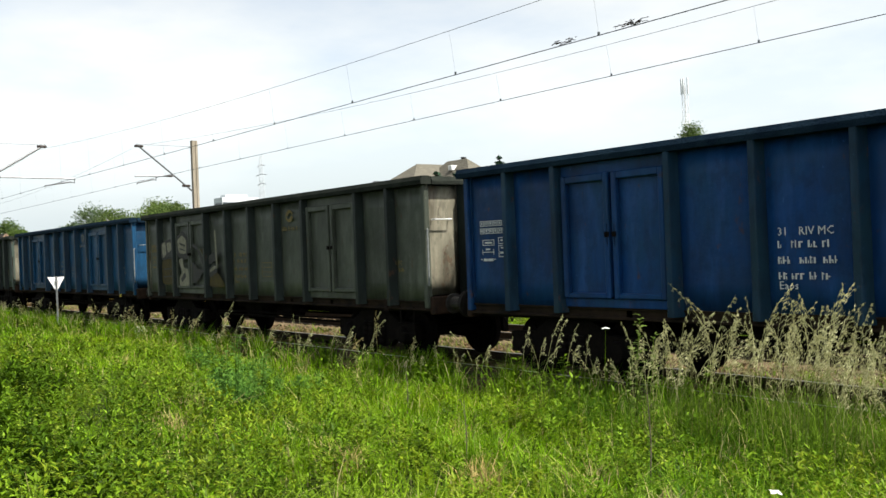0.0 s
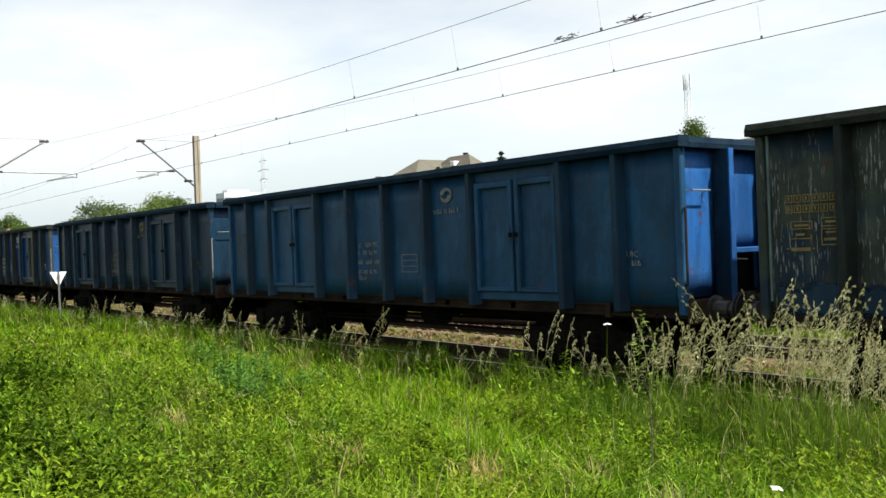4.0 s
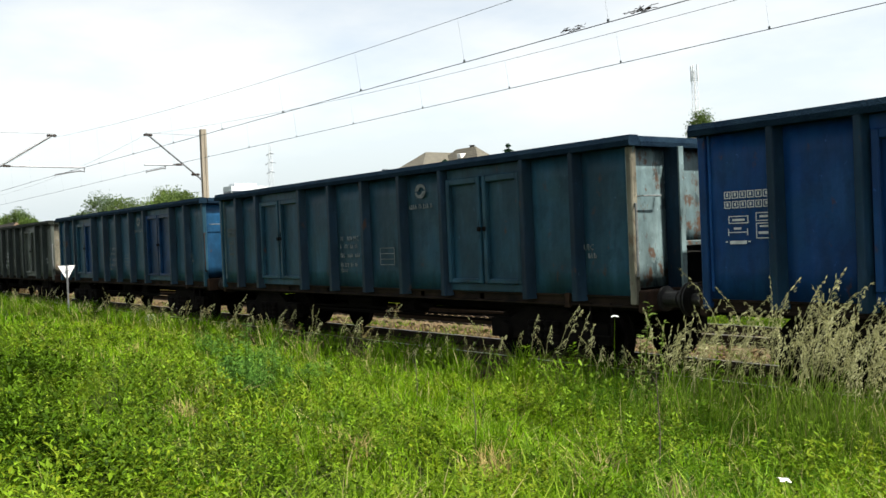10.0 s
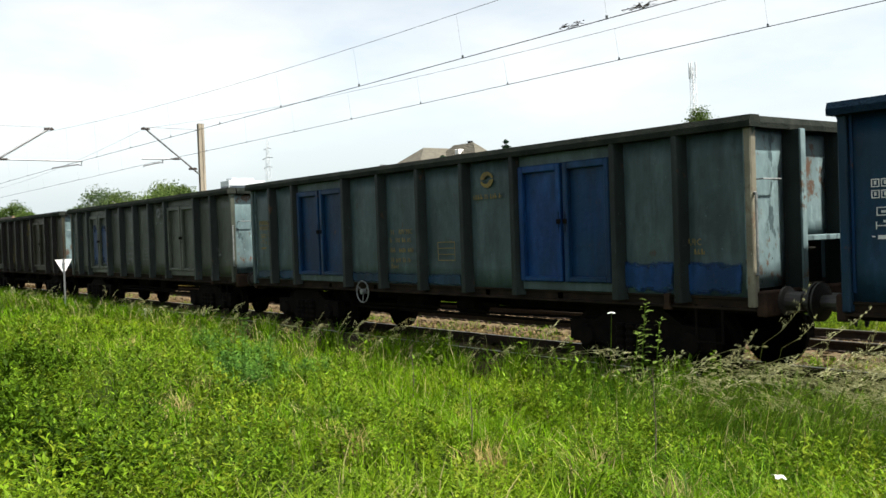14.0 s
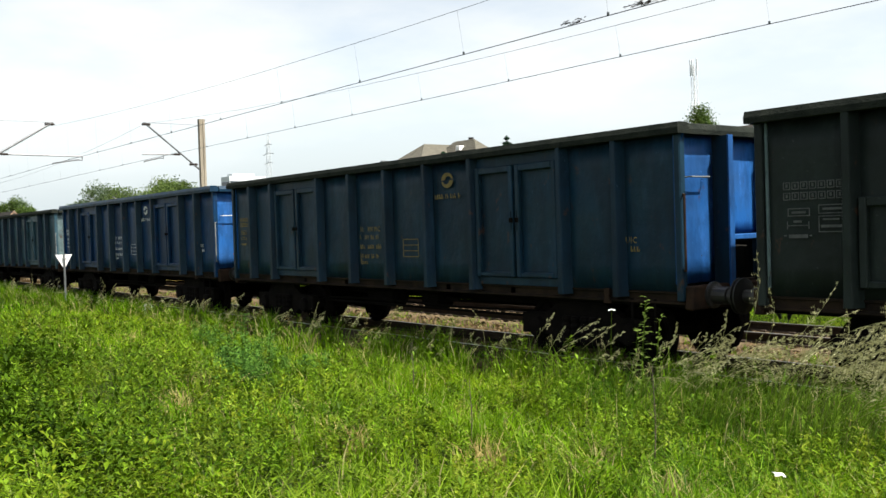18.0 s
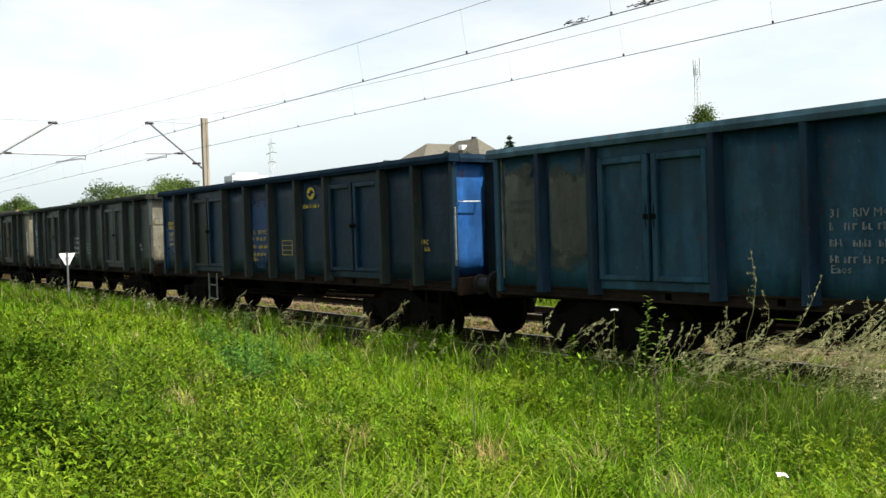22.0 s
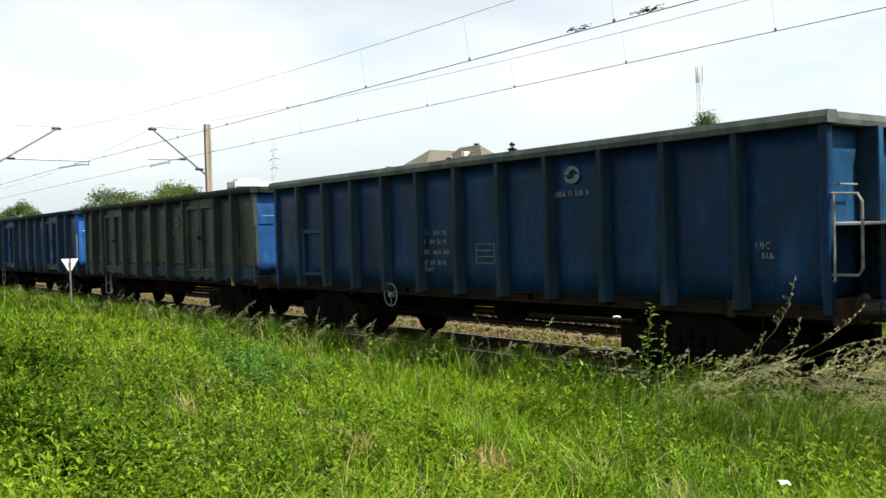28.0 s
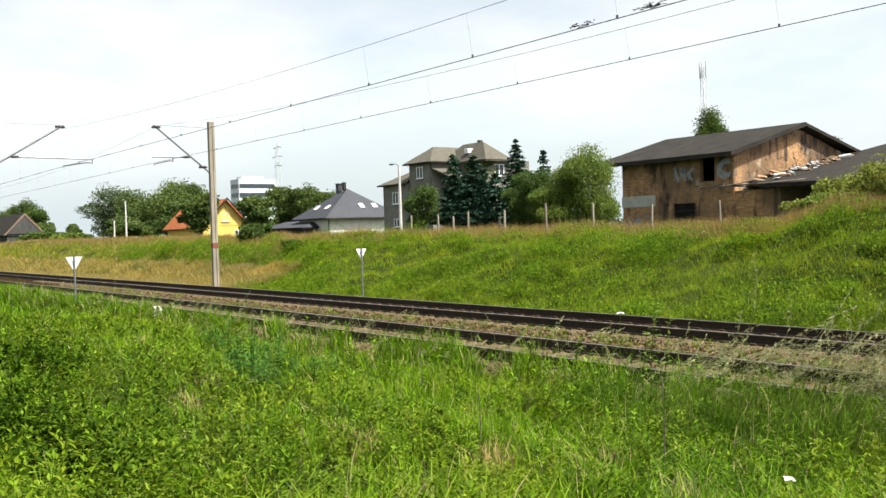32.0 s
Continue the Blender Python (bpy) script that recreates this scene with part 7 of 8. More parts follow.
def weed_stands(name, m, seed, per, size, lo=3.6, span=22.0, spots=()):
    """Leafy weeds: upright stems set with small leaves all the way up, one mesh."""
    rnd = np.random.RandomState(seed)
    a = np.radians(rnd.uniform(8.5, 68.0, m))
    r = lo + span * rnd.rand(m) ** 1.7
    x, y = -r * np.cos(a), r * np.sin(a)
    g = np.array([noise.noise((float(p) * 0.7, float(q) * 0.7, 31.0)) for p, q in zip(x, y)])
    keep = (y < 8.3) & (rnd.rand(m) < np.clip(0.55 + 2.2 * g + 0.30 * np.clip((-x - 4.0) / 4.0, 0, 1) - 0.25 * (y > 6.5), 0.08, 1.0))
    if spots:
        c = np.array(spots)[rnd.randint(0, len(spots), m)]
        x, y = c[:, 0] + rnd.normal(size=m) * 0.26, c[:, 1] + rnd.normal(size=m) * 0.16
        r, keep = np.hypot(x, y), np.ones(m, bool)
    x, y, r, g = x[keep], y[keep], r[keep], g[keep]
    m = len(x)
    h = rnd.uniform(0.16, 0.42, m) * np.clip(1.0 + 1.3 * g, 0.5, 1.7)
    i = np.repeat(np.arange(m), per)
    n = len(i)
    u = rnd.rand(n) ** 0.6
    out = rnd.uniform(0, 2 * np.pi, n)
    lean = rnd.normal(size=(m, 2)) * 0.22
    s = rnd.uniform(*size, n) * (1.25 - 0.55 * u) * (0.75 + 0.05 * r[i]) * rnd.uniform(0.7, 1.3, m)[i]
    px = x[i] + lean[i, 0] * h[i] * u + 0.018 * np.cos(out)
    py = y[i] + lean[i, 1] * h[i] * u + 0.018 * np.sin(out)
    pz = GZ(x, y)[i] + h[i] * u + 0.03
    tilt = rnd.uniform(-0.35, 1.0, n) * (0.4 + 0.9 * u)
    shape = np.array([(0, 0, 0), (0.40, 0.20, 0.06), (1.0, 0, -0.10), (0.40, -0.20, 0.06)])
    L = shape[None] * s[:, None, None]
    lx = L[..., 0] * np.cos(tilt)[:, None] - L[..., 2] * np.sin(tilt)[:, None]
    lz = L[..., 0] * np.sin(tilt)[:, None] + L[..., 2] * np.cos(tilt)[:, None]
    c, q = np.cos(out)[:, None], np.sin(out)[:, None]
    P = np.stack([lx * c - L[..., 1] * q + px[:, None], lx * q + L[..., 1] * c + py[:, None], lz + pz[:, None]], -1)
    k = 4 * np.arange(n)[:, None]
    F = np.concatenate([k + np.array([[0, 1, 2]]), k + np.array([[0, 2, 3]])])
    return soup(name, P.reshape(-1, 3), F)


def right_meadow(rnd, n):
    """Places in the taller grass nearest the camera's right hand."""
    x, y = -2.3 - 5.2 * rnd.rand(n), 4.3 + 4.3 * rnd.rand(n)
    g = np.array([noise.noise((float(p) * 1.3, float(q) * 1.3, 17.0)) for p, q in zip(x, y)])
    k = (np.hypot(x, y) > 4.2) & (rnd.rand(n) < np.clip(1.15 + (x + 2.3) / 3.2 + 1.2 * g, 0, 1) * np.clip((y - 4.3) / 2.5, 0.1, 1))
    x, y = x[k], y[k]
    return x, y, GZ(x, y)


def sunny_edge(rnd, n):
    """Places in the fine grass where the meadow meets the track, in loose patches."""
    y = 8.5 - 3.2 * rnd.rand(n) ** 1.5
    x = -4.2 - 24.0 * rnd.rand(n) ** 1.4
    g = np.array([noise.noise((float(p) * 0.6, float(q) * 0.9, 12.0)) for p, q in zip(x, y)])
    k = rnd.rand(n) < np.clip(0.75 + 1.6 * g, 0.1, 1.0) * np.clip((-x - 4.0) / 3.0, 0.15, 1.0)
    x, y = x[k], y[k]
    return x, y, GZ(x, y)


def tufted_edge(rnd, n):
    """Places in scattered tufts along the edge of the ballast."""
    m = 90
    cx, cy = -3.0 - 48 * rnd.rand(m) ** 1.3, rnd.uniform(8.25, 9.2, m)
    i = rnd.randint(0, m, n)
    x, y = cx[i] + rnd.normal(size=n) * 0.16, cy[i] + rnd.normal(size=n) * 0.10
    return x, y, GZ(x, y)


def between_tracks(rnd, n):
    """Places in scattered patches on the ballast between the two tracks."""
    m = 150
    cx, cy = -4.0 - 45 * rnd.rand(m) ** 1.3, rnd.uniform(11.7, 14.0, m)
    i = rnd.randint(0, m, n)
    x, y = cx[i] + rnd.normal(size=n) * 0.25, cy[i] + rnd.normal(size=n) * 0.14
    return x, y, np.full(n, -0.24)


def round_about(rnd, n):
    """The rest of the meadow: behind, beside and close before the camera's stand."""
    x, y = rnd.uniform(-34, 26, n), rnd.uniform(-14, 8.5, n)
    a, r = np.degrees(np.arctan2(y, -x)), np.hypot(x, y)
    k = ~((a > 8.5) & (a < 68.0) & (r > 3.6)) & (r > 0.6)
    x, y = x[k], y[k]
    return x, y, GZ(x, y)


def right_edge(rnd, n):
    """Places at the track's edge nearest the camera."""
    x, y = -2.6 - 5.6 * rnd.rand(n) ** 1.3, 8.9 - 1.7 * rnd.rand(n)
    return x, y, GZ(x, y)


def grass_h(rnd, x, y):
    k = np.clip((y - 3.5) / 5.0, 0, 1)
    patch = np.array([noise.noise((float(a) * 0.55, float(b) * 0.55, 9.0)) for a, b in zip(x, y)])
    clump = np.array([noise.noise((float(a) * 2.1, float(b) * 2.1, 4.0)) for a, b in zip(x, y)])
    return (0.21 + 0.12 * k + 0.15 * np.clip(patch, -0.5, 0.8) + 0.20 * np.clip(clump, -0.6, 0.7)).clip(0.05) * rnd.uniform(0.6, 1.4, len(x))


def grass_w(rnd, x, y):
    r = np.hypot(x, y)
    return (0.006 + 0.0008 * r) * rnd.uniform(0.7, 1.4, len(x))


MEADOW = leafy("meadow_grass", (0.014, 0.050, 0.0015), (0.205, 0.400, 0.010), (0.36, 0.33, 0.14), gloss=0.42, trans=0.48, mixed=0.8)
WEED = leafy("weed_leaves", (0.007, 0.029, 0.001), (0.225, 0.390, 0.022), gloss=0.42, trans=0.3, mixed=0.9, spread=0.55)
EDGE = leafy("pale_weed_leaves", (0.050, 0.100, 0.016), (0.230, 0.310, 0.085), gloss=0.6, trans=0.4)
BLUEWEED = leafy("blue_green_leaves", (0.022, 0.068, 0.010), (0.115, 0.230, 0.036))
BANK = leafy("bank_grass", (0.115, 0.190, 0.012), (0.245, 0.315, 0.022), spread=0.8, gloss=0.7, trans=0.45)
BANKWEED = leafy("bank_weed_leaves", (0.026, 0.068, 0.004), (0.200, 0.325, 0.017), gloss=0.7, trans=0.4, spread=0.9, mixed=0.9)
GOLD = leafy("golden_grass", (0.195, 0.160, 0.045), (0.32, 0.27, 0.095), spread=1.0)
RUSSET = leafy("russet_grass", (0.185, 0.140, 0.050), (0.29, 0.22, 0.09), spread=0.7)
STRAW = leafy("dry_grass", (0.24, 0.20, 0.08), (0.40, 0.35, 0.17), spread=1.0)
# pale blades, coloured lighter for the glints along bent grass
PALEBLADE = leafy("glint_pale_blades", (0.036, 0.100, 0.004), (0.31, 0.46, 0.050), (0.36, 0.33, 0.14), gloss=0.35, trans=0.5, mixed=0.5)
BLUEGRASS = leafy("blue_green_grass", (0.012, 0.050, 0.004), (0.100, 0.215, 0.014), (0.34, 0.32, 0.15), gloss=0.4, trans=0.5, mixed=0.5)
# brighter blades; the sunlight on the meadow's edge is in their colour
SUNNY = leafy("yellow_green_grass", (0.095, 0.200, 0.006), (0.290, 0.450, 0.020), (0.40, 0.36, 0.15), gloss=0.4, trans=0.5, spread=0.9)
# leaf colour taken down to give shaded gaps in the meadow
DARKWEED = leafy("shade_dark_weed_leaves", (0.008, 0.022, 0.001), (0.060, 0.120, 0.004), gloss=0.6, trans=0.2)
OLIVE = leafy("olive_weed_leaves", (0.013, 0.031, 0.001), (0.260, 0.375, 0.026), gloss=0.4, trans=0.3, mixed=0.9, spread=0.55)
thing("meadow_grass", "lush green uncut grass before the track", "grass", kind="stuff",
      data=blades("meadow_grass", 125000, 11, near_meadow(3.6, 8.55, 48.0, 1.9), grass_h, grass_w, 0.9), mat=MEADOW)
thing("arching_grass", "pale arching blades that overtop the grass", "grass", kind="stuff",
      data=blades("arching_grass", 10500, 31, near_meadow(3.6, 8.3, 18, 1.6), (0.20, 0.48), lambda r, x, y: (0.008 + 0.0009 * np.hypot(x, y)) * r.uniform(0.6, 1.3, len(x)), 1.6), mat=PALEBLADE)
thing("sunny_grass", "fine yellow-green grass along the meadow's far edge", "grass", kind="stuff",
      data=blades("sunny_grass", 22000, 43, sunny_edge, (0.16, 0.40), lambda r, x, y: (0.003 + 0.0007 * np.hypot(x, y)) * r.uniform(0.6, 1.3, len(x)), 1.0), mat=SUNNY)
thing("blue_green_grass", "taller blue-green grass with drooping blades", "grass", kind="stuff",
      data=blades("blue_green_grass", 12000, 37, right_meadow, (0.16, 0.50), (0.007, 0.015), 1.5), mat=BLUEGRASS)
thing("meadow_grass", "uncut grass of the meadow round about", "grass", kind="stuff",
      data=blades("meadow_round", 50000, 34, round_about, (0.12, 0.42), (0.012, 0.030), 0.6), mat=MEADOW)
thing("edge_grass", "tall upright grass at the edge of the track", "grass", kind="stuff",
      data=blades("edge_grass", 3000, 32, right_edge, (0.30, 0.75), (0.006, 0.012), 0.9, 0.3), mat=BLUEGRASS)
thing("meadow_weeds", "broad-leaved weeds and clover among the grass", "weeds", kind="stuff",
      data=leaves("meadow_weeds", 40000, 12, near_meadow(3.6, 8.4, 30), (0.02, 0.055), (0.03, 0.24)), mat=WEED)
thing("leafy_weeds", "stands of small-leaved green weeds in the meadow", "weeds", kind="stuff",
      data=weed_stands("leafy_weeds", 3700, 33, 34, (0.034, 0.075)), mat=WEED)
thing("dark_weeds", "broad-leaved weeds, leaves darkened for shaded hollows", "weeds", kind="stuff",
      data=weed_stands("dark_weeds", 200, 41, 46, (0.045, 0.095), spots=DARK_SPOTS), mat=DARKWEED)
thing("blue_green_weeds", "patch of blue-green weeds in the meadow", "weeds", kind="stuff",
      data=weed_stands("blue_green_weeds", 300, 45, 44, (0.030, 0.062), spots=BLUE_SPOTS), mat=BLUEWEED)
thing("olive_weeds", "stands of yellowing small-leaved weeds in the meadow", "weeds", kind="stuff",
      data=weed_stands("olive_weeds", 2300, 38, 34, (0.030, 0.066)), mat=OLIVE)
thing("bank_grass", "green grass on the slope behind the tracks", "grass", kind="stuff",
      data=blades("bank_grass", 250000, 13, far_bank(17.1, 28.5), (0.10, 0.30), lambda r, x, y: (0.006 + 0.00042 * np.abs(x)) * r.uniform(0.6, 1.3, len(x)), 1.1, fine=False), mat=BANK)
thing("dry_grass", "straw-coloured dry grass along the top of the bank", "grass", kind="stuff",
      data=blades("dry_grass", 90000, 14, far_bank(25.0, 30.5, power=0.7), (0.25, 0.58), lambda r, x, y: (0.005 + 0.0003 * np.abs(x)) * r.uniform(0.6, 1.3, len(x)), 0.6, fine=False), mat=RUSSET)

thing("mound_grass", "dry golden grass on the mound beside the brick house", "grass", kind="stuff",
      data=blades("mound_grass", 26000, 19, far_bank(24.6, 28.6, -20.5, -8.0), (0.15, 0.5), (0.010, 0.024), 0.6, fine=False), mat=RUSSET)
thing("track_weeds", "sparse weeds and dry stalks between the tracks", "weeds", kind="stuff",
      data=blades("track_weeds", 5000, 35, between_tracks, (0.04, 0.22), (0.008, 0.02), 1.2), mat=BANKWEED)
thing("bank_weeds", "clumps of broad weeds on the slope behind the tracks", "weeds", kind="stuff",
      data=leaves("bank_weeds", 130000, 15, clumped_bank, (0.05, 0.11), (0.0, 0.14)), mat=BANKWEED)
thing("golden_grass", "golden dry grass at the foot of the bank", "grass", kind="stuff",
      data=blades("golden_grass", 120000, 16, far_bank(17.4, 21.8, -170.0, -41.0), (0.14, 0.50), lambda r, x, y: (0.006 + 0.0004 * np.abs(x)) * r.uniform(0.6, 1.3, len(x)), 0.9, fine=False), mat=GOLD)
thing("upper_russet_grass", "sparse russet grass up the far part of the bank", "grass", kind="stuff",
      data=blades("upper_russet_grass", 22000, 39, far_bank(21.0, 28.0, -170.0, -46.0), (0.25, 0.60), lambda r, x, y: (0.005 + 0.0003 * np.abs(x)) * r.uniform(0.6, 1.3, len(x)), 0.9, fine=False), mat=RUSSET)
thing("track_fringe", "ragged taller weeds along the edge of the ballast", "weeds", kind="stuff",
      data=blades("track_fringe", 14000, 17, tufted_edge, (0.20, 0.85), lambda r, x, y: (0.008 + 0.0006 * np.abs(x)) * r.uniform(0.6, 1.3, len(x)), 0.8), mat=MEADOW)
thing("fringe_leaves", "leafy weeds along the edge of the ballast", "weeds", kind="stuff",
      data=leaves("fringe_leaves", 6000, 18, tufted_edge, (0.04, 0.12), (0.1, 0.62)), mat=WEED)

SHEATH = leafy("tuft_blades", (0.040, 0.095, 0.006), (0.18, 0.29, 0.028), (0.38, 0.33, 0.14), gloss=0.5, trans=0.5)
SEED = leafy("seed_heads", (0.18, 0.19, 0.075), (0.60, 0.60, 0.36), trans=0.35)
STALK = leafy("grass_stalks", (0.065, 0.10, 0.02), (0.22, 0.26, 0.08), trans=0.35)
STALKS = []


def tall_grass(x, y, h, n, seed, dry=False):
    """A tuft of tall grass; each stalk's upper part carries a slim branching seed head and bends on its own."""
    rnd = random.Random(seed)
    t = thing("tall_grass", "tuft of dry straw-coloured tall grass" if dry else "tuft of tall grass with pale feathery seed heads", "grass", at=pose(x, y, gz(x, y)), group="tall grass beside the track")
    heads = []
    for k in range(n):
        hh = h * rnd.uniform(0.64, 1.06)
        a, lean = rnd.gauss(0.0, 1.3), rnd.uniform(0.06, 0.34) * hh
        bx, by = rnd.uniform(-0.2, 0.2), rnd.uniform(-0.2, 0.2)

        def at(u):
            return Vector((bx + lean * u ** 3.0 * math.cos(a), by + lean * u ** 3.0 * math.sin(a), hh * (u - 0.10 * u ** 4)))
        neck = at(0.56)
        st = part("stalk", tube([at(u) for u in (0, 0.2, 0.4, 0.56)], [0.0030, 0.0027, 0.0024, 0.0021], 4), STALK, t)
        bm = tube([at(u) - neck for u in (0.56, 0.7, 0.84, 1.0)], [0.0021, 0.0017, 0.0012, 0.0008], 4)
        axis = (at(1.0) - at(0.7)).normalized()
        side = Vector((math.cos(a), math.sin(a), 0)) * 0.25
        for q in range(9):
            u = 0.68 + 0.32 * (q + 0.5 * rnd.random()) / 9
            p = at(u) - neck
            L = (0.13 * (1.0 - u) / 0.32 + 0.035) * rnd.uniform(0.6, 1.25)
            w0 = rnd.uniform(0, 6.28)
            d = (axis + side + Vector((math.cos(w0), math.sin(w0), 0)) * rnd.uniform(0.15, 0.60)).normalized()
            rib = d.cross(Vector((0.3, 1, 0.2))).normalized() * 0.0011
            bm.faces.new([bm.verts.new(p - rib), bm.verts.new(p + rib), bm.verts.new(p + d * L)])
            for g in range(5):
                c = p + d * L * (0.34 + 0.165 * g) - Vector((0, 0, 0.004 * g * g * L / 0.1))
                e = (d + Vector((rnd.uniform(-0.3, 0.3), rnd.uniform(-0.3, 0.3), rnd.uniform(-0.2, 0.15)))).normalized() * rnd.uniform(0.028, 0.048)
                w = e.cross(Vector((rnd.uniform(-0.5, 0.5), 1, 0.3))).normalized() * rnd.uniform(0.0024, 0.0040)
                bm.faces.new([bm.verts.new(c - e * 0.5), bm.verts.new(c + w), bm.verts.new(c + e * 0.5), bm.verts.new(c - w)])
        hd = part("seed_head", bm, STRAW if dry and k % 2 else SEED, st, "", Matrix.Translation(neck))
        heads.append((hd, neck.copy()))
    bm = bmesh.new()
    for q in range(n * (4 if dry else 9)):
        a, hh = rnd.uniform(0, 6.28), h * rnd.uniform(0.2, 0.62)
        bx, by, ln = rnd.uniform(-0.25, 0.25), rnd.uniform(-0.25, 0.25), rnd.uniform(0.08, 0.40)
        c, s = math.cos(a), math.sin(a)
        rows = []
        wd = rnd.uniform(0.002, 0.0055)
        for u in (0, 0.4, 0.7, 0.9):
            k = 1 - 0.5 * u
            rows.append((bm.verts.new((bx + ln * u ** 3 * c - wd * k * s, by + ln * u ** 3 * s + wd * k * c, hh * (u - 0.25 * u ** 4))), bm.verts.new((bx + ln * u ** 3 * c + wd * k * s, by + ln * u ** 3 * s - wd * k * c, hh * (u - 0.25 * u ** 4)))))
        tip = bm.verts.new((bx + ln * 1.15 * c, by + ln * 1.15 * s, hh * 0.68))
        for r0, r1 in zip(rows, rows[1:]):
            bm.faces.new((r0[0], r0[1], r1[1], r1[0]))
        bm.faces.new((rows[-1][0], rows[-1][1], tip))
    part("leaf_tuft", bm, STRAW if dry else SHEATH, t)
    STALKS.append((t, x, y, seed, heads))
    return t


_r = random.Random(77)
for k in range(40):
    u = k / 39
    tall_grass(-6.6 + 3.6 * u + _r.uniform(-0.2, 0.2), 7.8 + _r.uniform(-0.6, 0.7), min(1.92, 1.66 + 0.45 * math.sin(3.14 * min(1.0, u * 1.1 + 0.1)) + _r.uniform(-0.5, 0.25)), 5, 300 + k)
for k in range(16):
    tall_grass(-3.0 - 2.2 * _r.random(), 7.9 + _r.uniform(-0.5, 0.7), _r.uniform(1.35, 1.8), 5, 350 + k)
for k, (x, y, h) in enumerate([(-7.2, 8.0, 1.3), (-7.9, 8.2, 1.3), (-8.7, 8.3, 1.45), (-9.3, 8.4, 1.55), (-10.2, 8.4, 1.2), (-11.0, 8.5, 1.15)]):
    tall_grass(x, y, h, 4, 400 + k)
for k in range(58):
    x = -11.8 - 28.0 * (k / 57) ** 1.15 + _r.uniform(-0.3, 0.3)
    tall_grass(x, 8.15 + 0.3 * k / 57 + _r.uniform(-0.3, 0.25), _r.uniform(0.85, 1.45), 3, 410 + k, k % 3 != 0)

# seconds, lean of the tall grass in the train's wind (degrees)
GUST = [(0, 4), (3, 6), (6, 5), (8, 6), (9, 10), (10, 12), (11, 16), (12, 26), (12.6, 36), (13.2, 50), (14, 62), (15, 48), (16.5, 40), (17.5, 42), (18.5, 43), (19.5, 36), (20.5, 33), (21.5, 33), (22.3, 44), (23, 58), (24, 53), (25, 41), (26.3, 46), (28, 55), (29, 48), (30, 40), (31, 42), (32, 42)]


def sway_all():
    for t, x, y, seed, heads in STALKS:
        rnd = random.Random(seed)
        k = rnd.uniform(0.85, 1.15) * (1.0 if x > -9 else 0.6)
        rows = []
        for s, lean in GUST:
            rows.append((s, pose(x, y, gz(x, y), rnd.uniform(-4, 4), lean * 0.40 * k + rnd.uniform(-5, 5), rnd.uniform(-5, 5))))
        walk(t, rows)
        for hd, neck in heads:
            q = rnd.uniform(0.7, 1.05) * k
            walk(hd, [(s, Matrix.Translation(neck) @ Matrix.Rotation(radians(max(0.0, lean - 6) * 0.95 * q + rnd.uniform(-5, 5)), 4, "Y")) for s, lean in GUST])


# ======== single plants at the edge of the meadow ========
def leafy_weed(x, y, h, seed, green=None, n=30, big=1.0):
    """A tall leafy weed with toothed leaves in pairs and a bushy top."""
    rnd = random.Random(seed)
    t = thing("leafy_weed", "tall leafy green weed at the edge of the grass", "weed", at=pose(x, y, gz(x, y)), group="tall weeds")
    part("stem", tube([(0, 0, 0), (0.03, 0, h * 0.5), (0.10, 0, h * 0.92)], [0.007, 0.006, 0.003], 6), WEED, t)
    for k in range(n):
        u = 0.25 + 0.75 * (k + rnd.random()) / n
        a, L = rnd.uniform(0, 6.28), rnd.uniform(0.07, 0.14) * (1.15 - 0.4 * u) * big
        bm = bmesh.new()
        c = [(0, 0, 0), (0.3, 0.2, 0.05), (0.45, 0.12, 0.06), (0.7, 0.22, 0.03), (1.0, 0.0, -0.12), (0.7, -0.22, 0.03), (0.45, -0.12, 0.06), (0.3, -0.2, 0.05)]
        v = [bm.verts.new((px_ * L, py_ * L, pz_ * L)) for px_, py_, pz_ in c]
        for f_ in ((0, 1, 2, 6, 7), (2, 3, 4, 5, 6)):
            bm.faces.new([v[q] for q in f_])
        part("leaf", bm, green or WEED, t, "", pose(0.02 + 0.10 * u * u, 0, h * u * 0.95, rnd.uniform(-20, 20), rnd.uniform(-35, 5), math.degrees(a)))
    return t


def white_flower(x, y, h, seed, head=0.045):
    rnd = random.Random(seed)
    t = thing("white_flower", "white flower head on a thin green stem", "flower", at=pose(x, y, gz(x, y)), group="white flowers")
    part("stem", tube([(0, 0, 0), (0.02, 0, h * 0.6), (0.05, 0, h)], [0.004, 0.003, 0.002], 5), WEED, t)
    bm = bmesh.new()
    for k in range(40):
        a, r = rnd.uniform(0, 6.28), head * math.sqrt(rnd.random())
        lathe([(0.002, -0.004), (0.006, 0.0), (0.002, 0.005)], "z", 5, (0.05 + r * math.cos(a), r * math.sin(a), h + 0.02 - r * r * 6), bm)
    hd = part("flower_head", bm, PAPER, t, "dense white umbel")
    return t


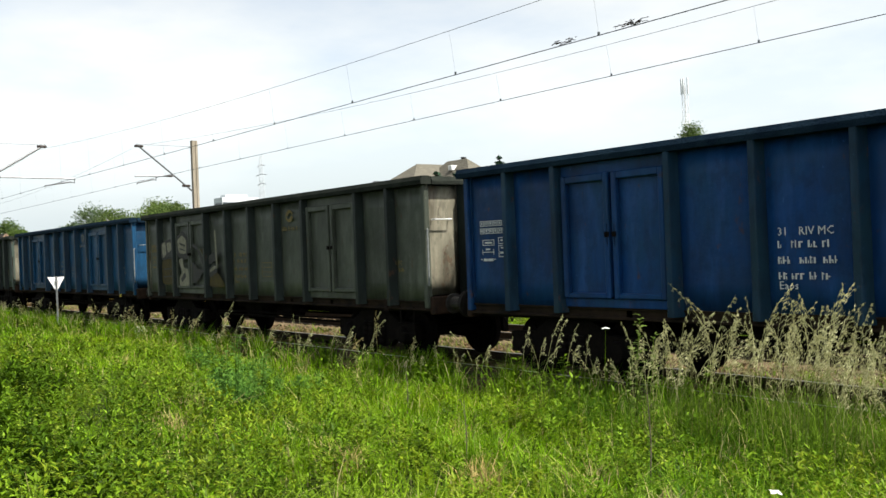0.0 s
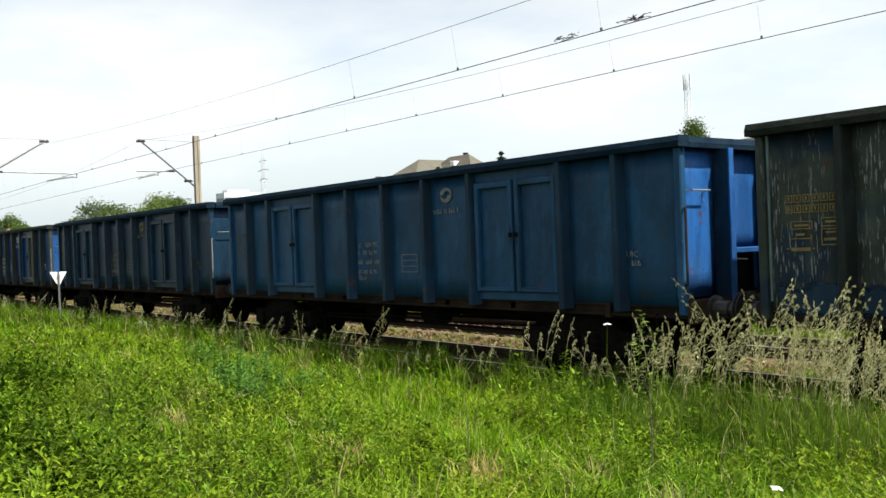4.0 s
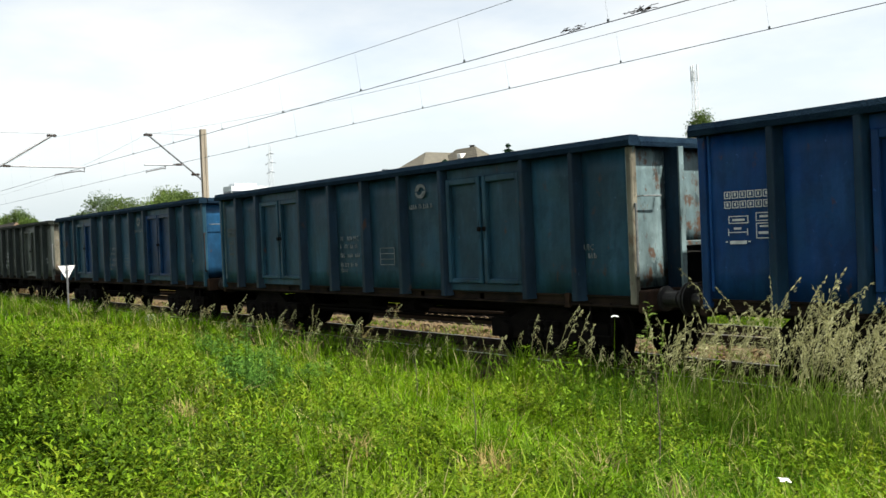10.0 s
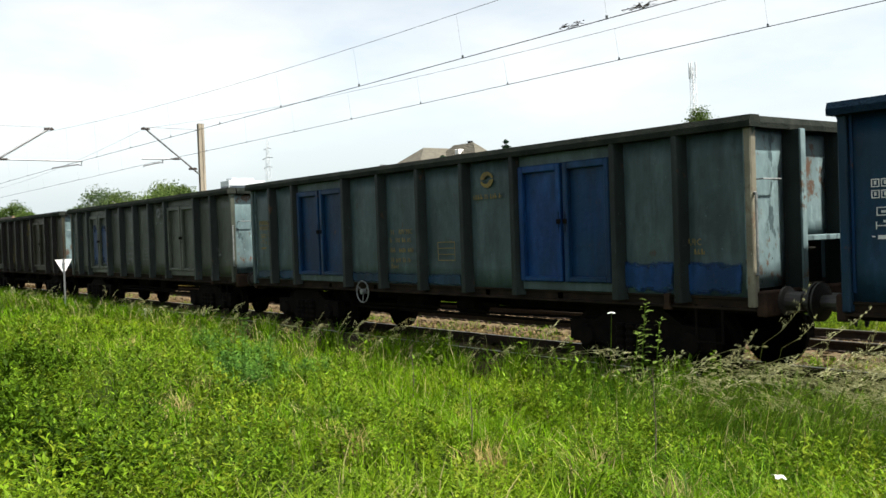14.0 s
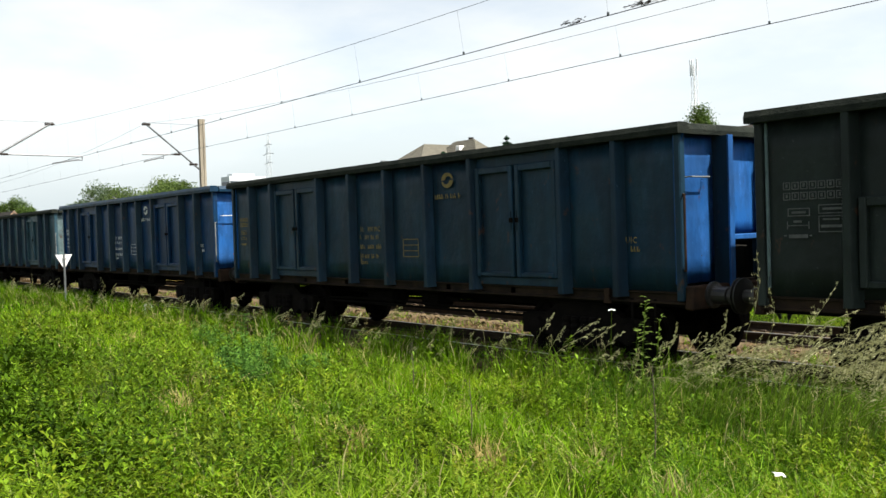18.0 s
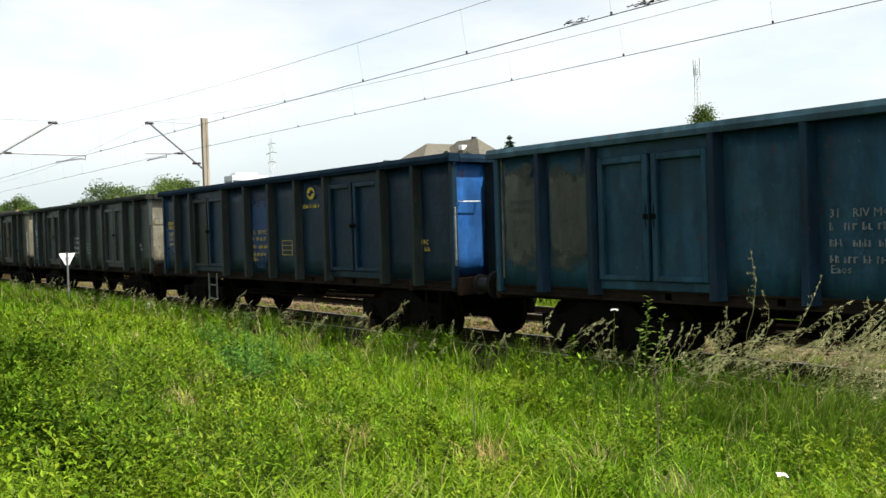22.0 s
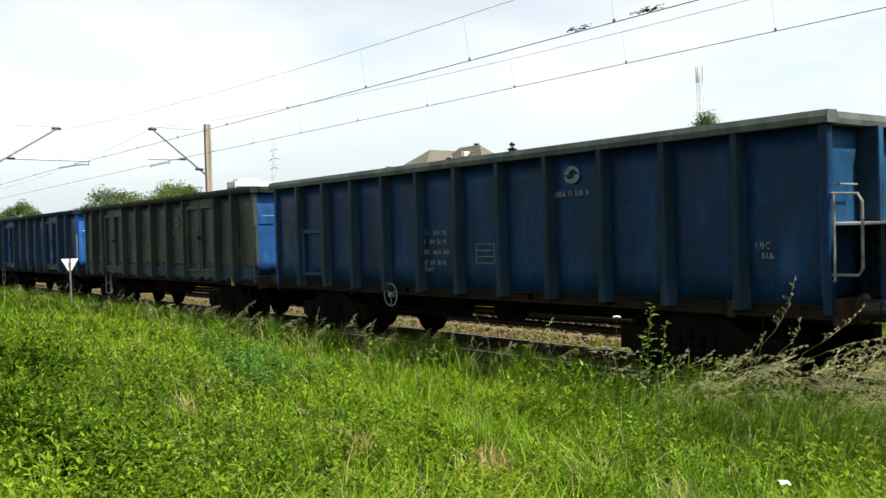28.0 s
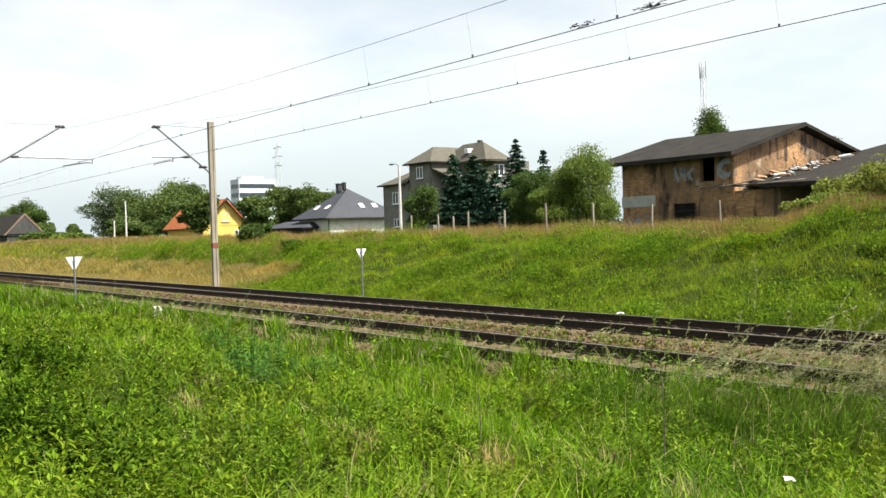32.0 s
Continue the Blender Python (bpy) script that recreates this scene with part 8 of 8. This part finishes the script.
leafy_weed(-7.0, 8.0, 1.50, 501, EDGE, 56, 0.95)
leafy_weed(-6.85, 8.05, 1.30, 507, EDGE, 36, 0.85)
leafy_weed(-7.3, 8.2, 1.1, 502, EDGE, 40, 0.95)
leafy_weed(-9.6, 8.5, 0.8, 503)
leafy_weed(-11.5, 8.6, 0.7, 504)
leafy_weed(-16.3, 8.7, 0.75, 505)
leafy_weed(-8.6, 8.4, 0.9, 506)
leafy_weed(-6.2, 8.1, 1.0, 507)
for k, (x, y, h) in enumerate(((-11.5, 5.35, 0.85), (-11.9, 5.5, 1.0), (-12.2, 5.65, 0.95), (-11.3, 5.6, 0.8), (-12.6, 5.7, 0.85), (-12.0, 5.2, 0.7))):
    leafy_weed(x, y, h, 540 + k, BLUEWEED, 26)


def bare_stem(x, y, h, seed):
    """A thin dark dead stem with a few short side twigs."""
    rnd = random.Random(seed)
    t = thing("dead_stem", "thin dark dead weed stem among the grass", "weed", at=pose(x, y, gz(x, y)), group="dead stems")
    part("stem", tube([(0, 0, 0), (0.02, 0.01, h * 0.5), (0.01, 0, h)], [0.006, 0.005, 0.002], 5), BARK, t)
    for k in range(5):
        z = h * (0.45 + 0.11 * k)
        a = rnd.uniform(0, 6.28)
        part("twig", tube([(0.015, 0, z), (0.015 + 0.05 * math.cos(a), 0.05 * math.sin(a), z + 0.07)], [0.002, 0.001], 4), BARK, t)


bare_stem(-4.75, 5.55, 0.95, 601)
bare_stem(-6.3, 5.0, 0.7, 602)
bare_stem(-9.0, 6.3, 0.8, 603)


def dry_spots(rnd, n):
    """Places in a few dried-out tufts."""
    spots = np.array([(-5.0, 5.2), (-5.6, 4.6), (-4.1, 5.0), (-7.5, 5.9), (-8.8, 3.4), (-10.5, 4.3), (-6.6, 4.0), (-14.0, 5.0), (-18.0, 6.0)])
    i = rnd.randint(0, len(spots), n)
    x, y = spots[i, 0] + rnd.normal(size=n) * 0.09, spots[i, 1] + rnd.normal(size=n) * 0.08
    return x, y, GZ(x, y)


thing("dry_tufts", "small dried-out brownish tufts among the green grass", "grass", kind="stuff",
      data=blades("dry_tufts", 900, 36, dry_spots, (0.18, 0.42), (0.006, 0.012), 0.9), mat=STRAW)
for k in range(8):
    leafy_weed(-_r.uniform(3.6, 11.0), _r.uniform(3.6, 7.6), _r.uniform(0.32, 0.5), 560 + k, None, 12)
tall_grass(-9.7, 8.3, 1.75, 1, 470)
white_flower(-7.55, 8.1, 1.22, 511)

motions()
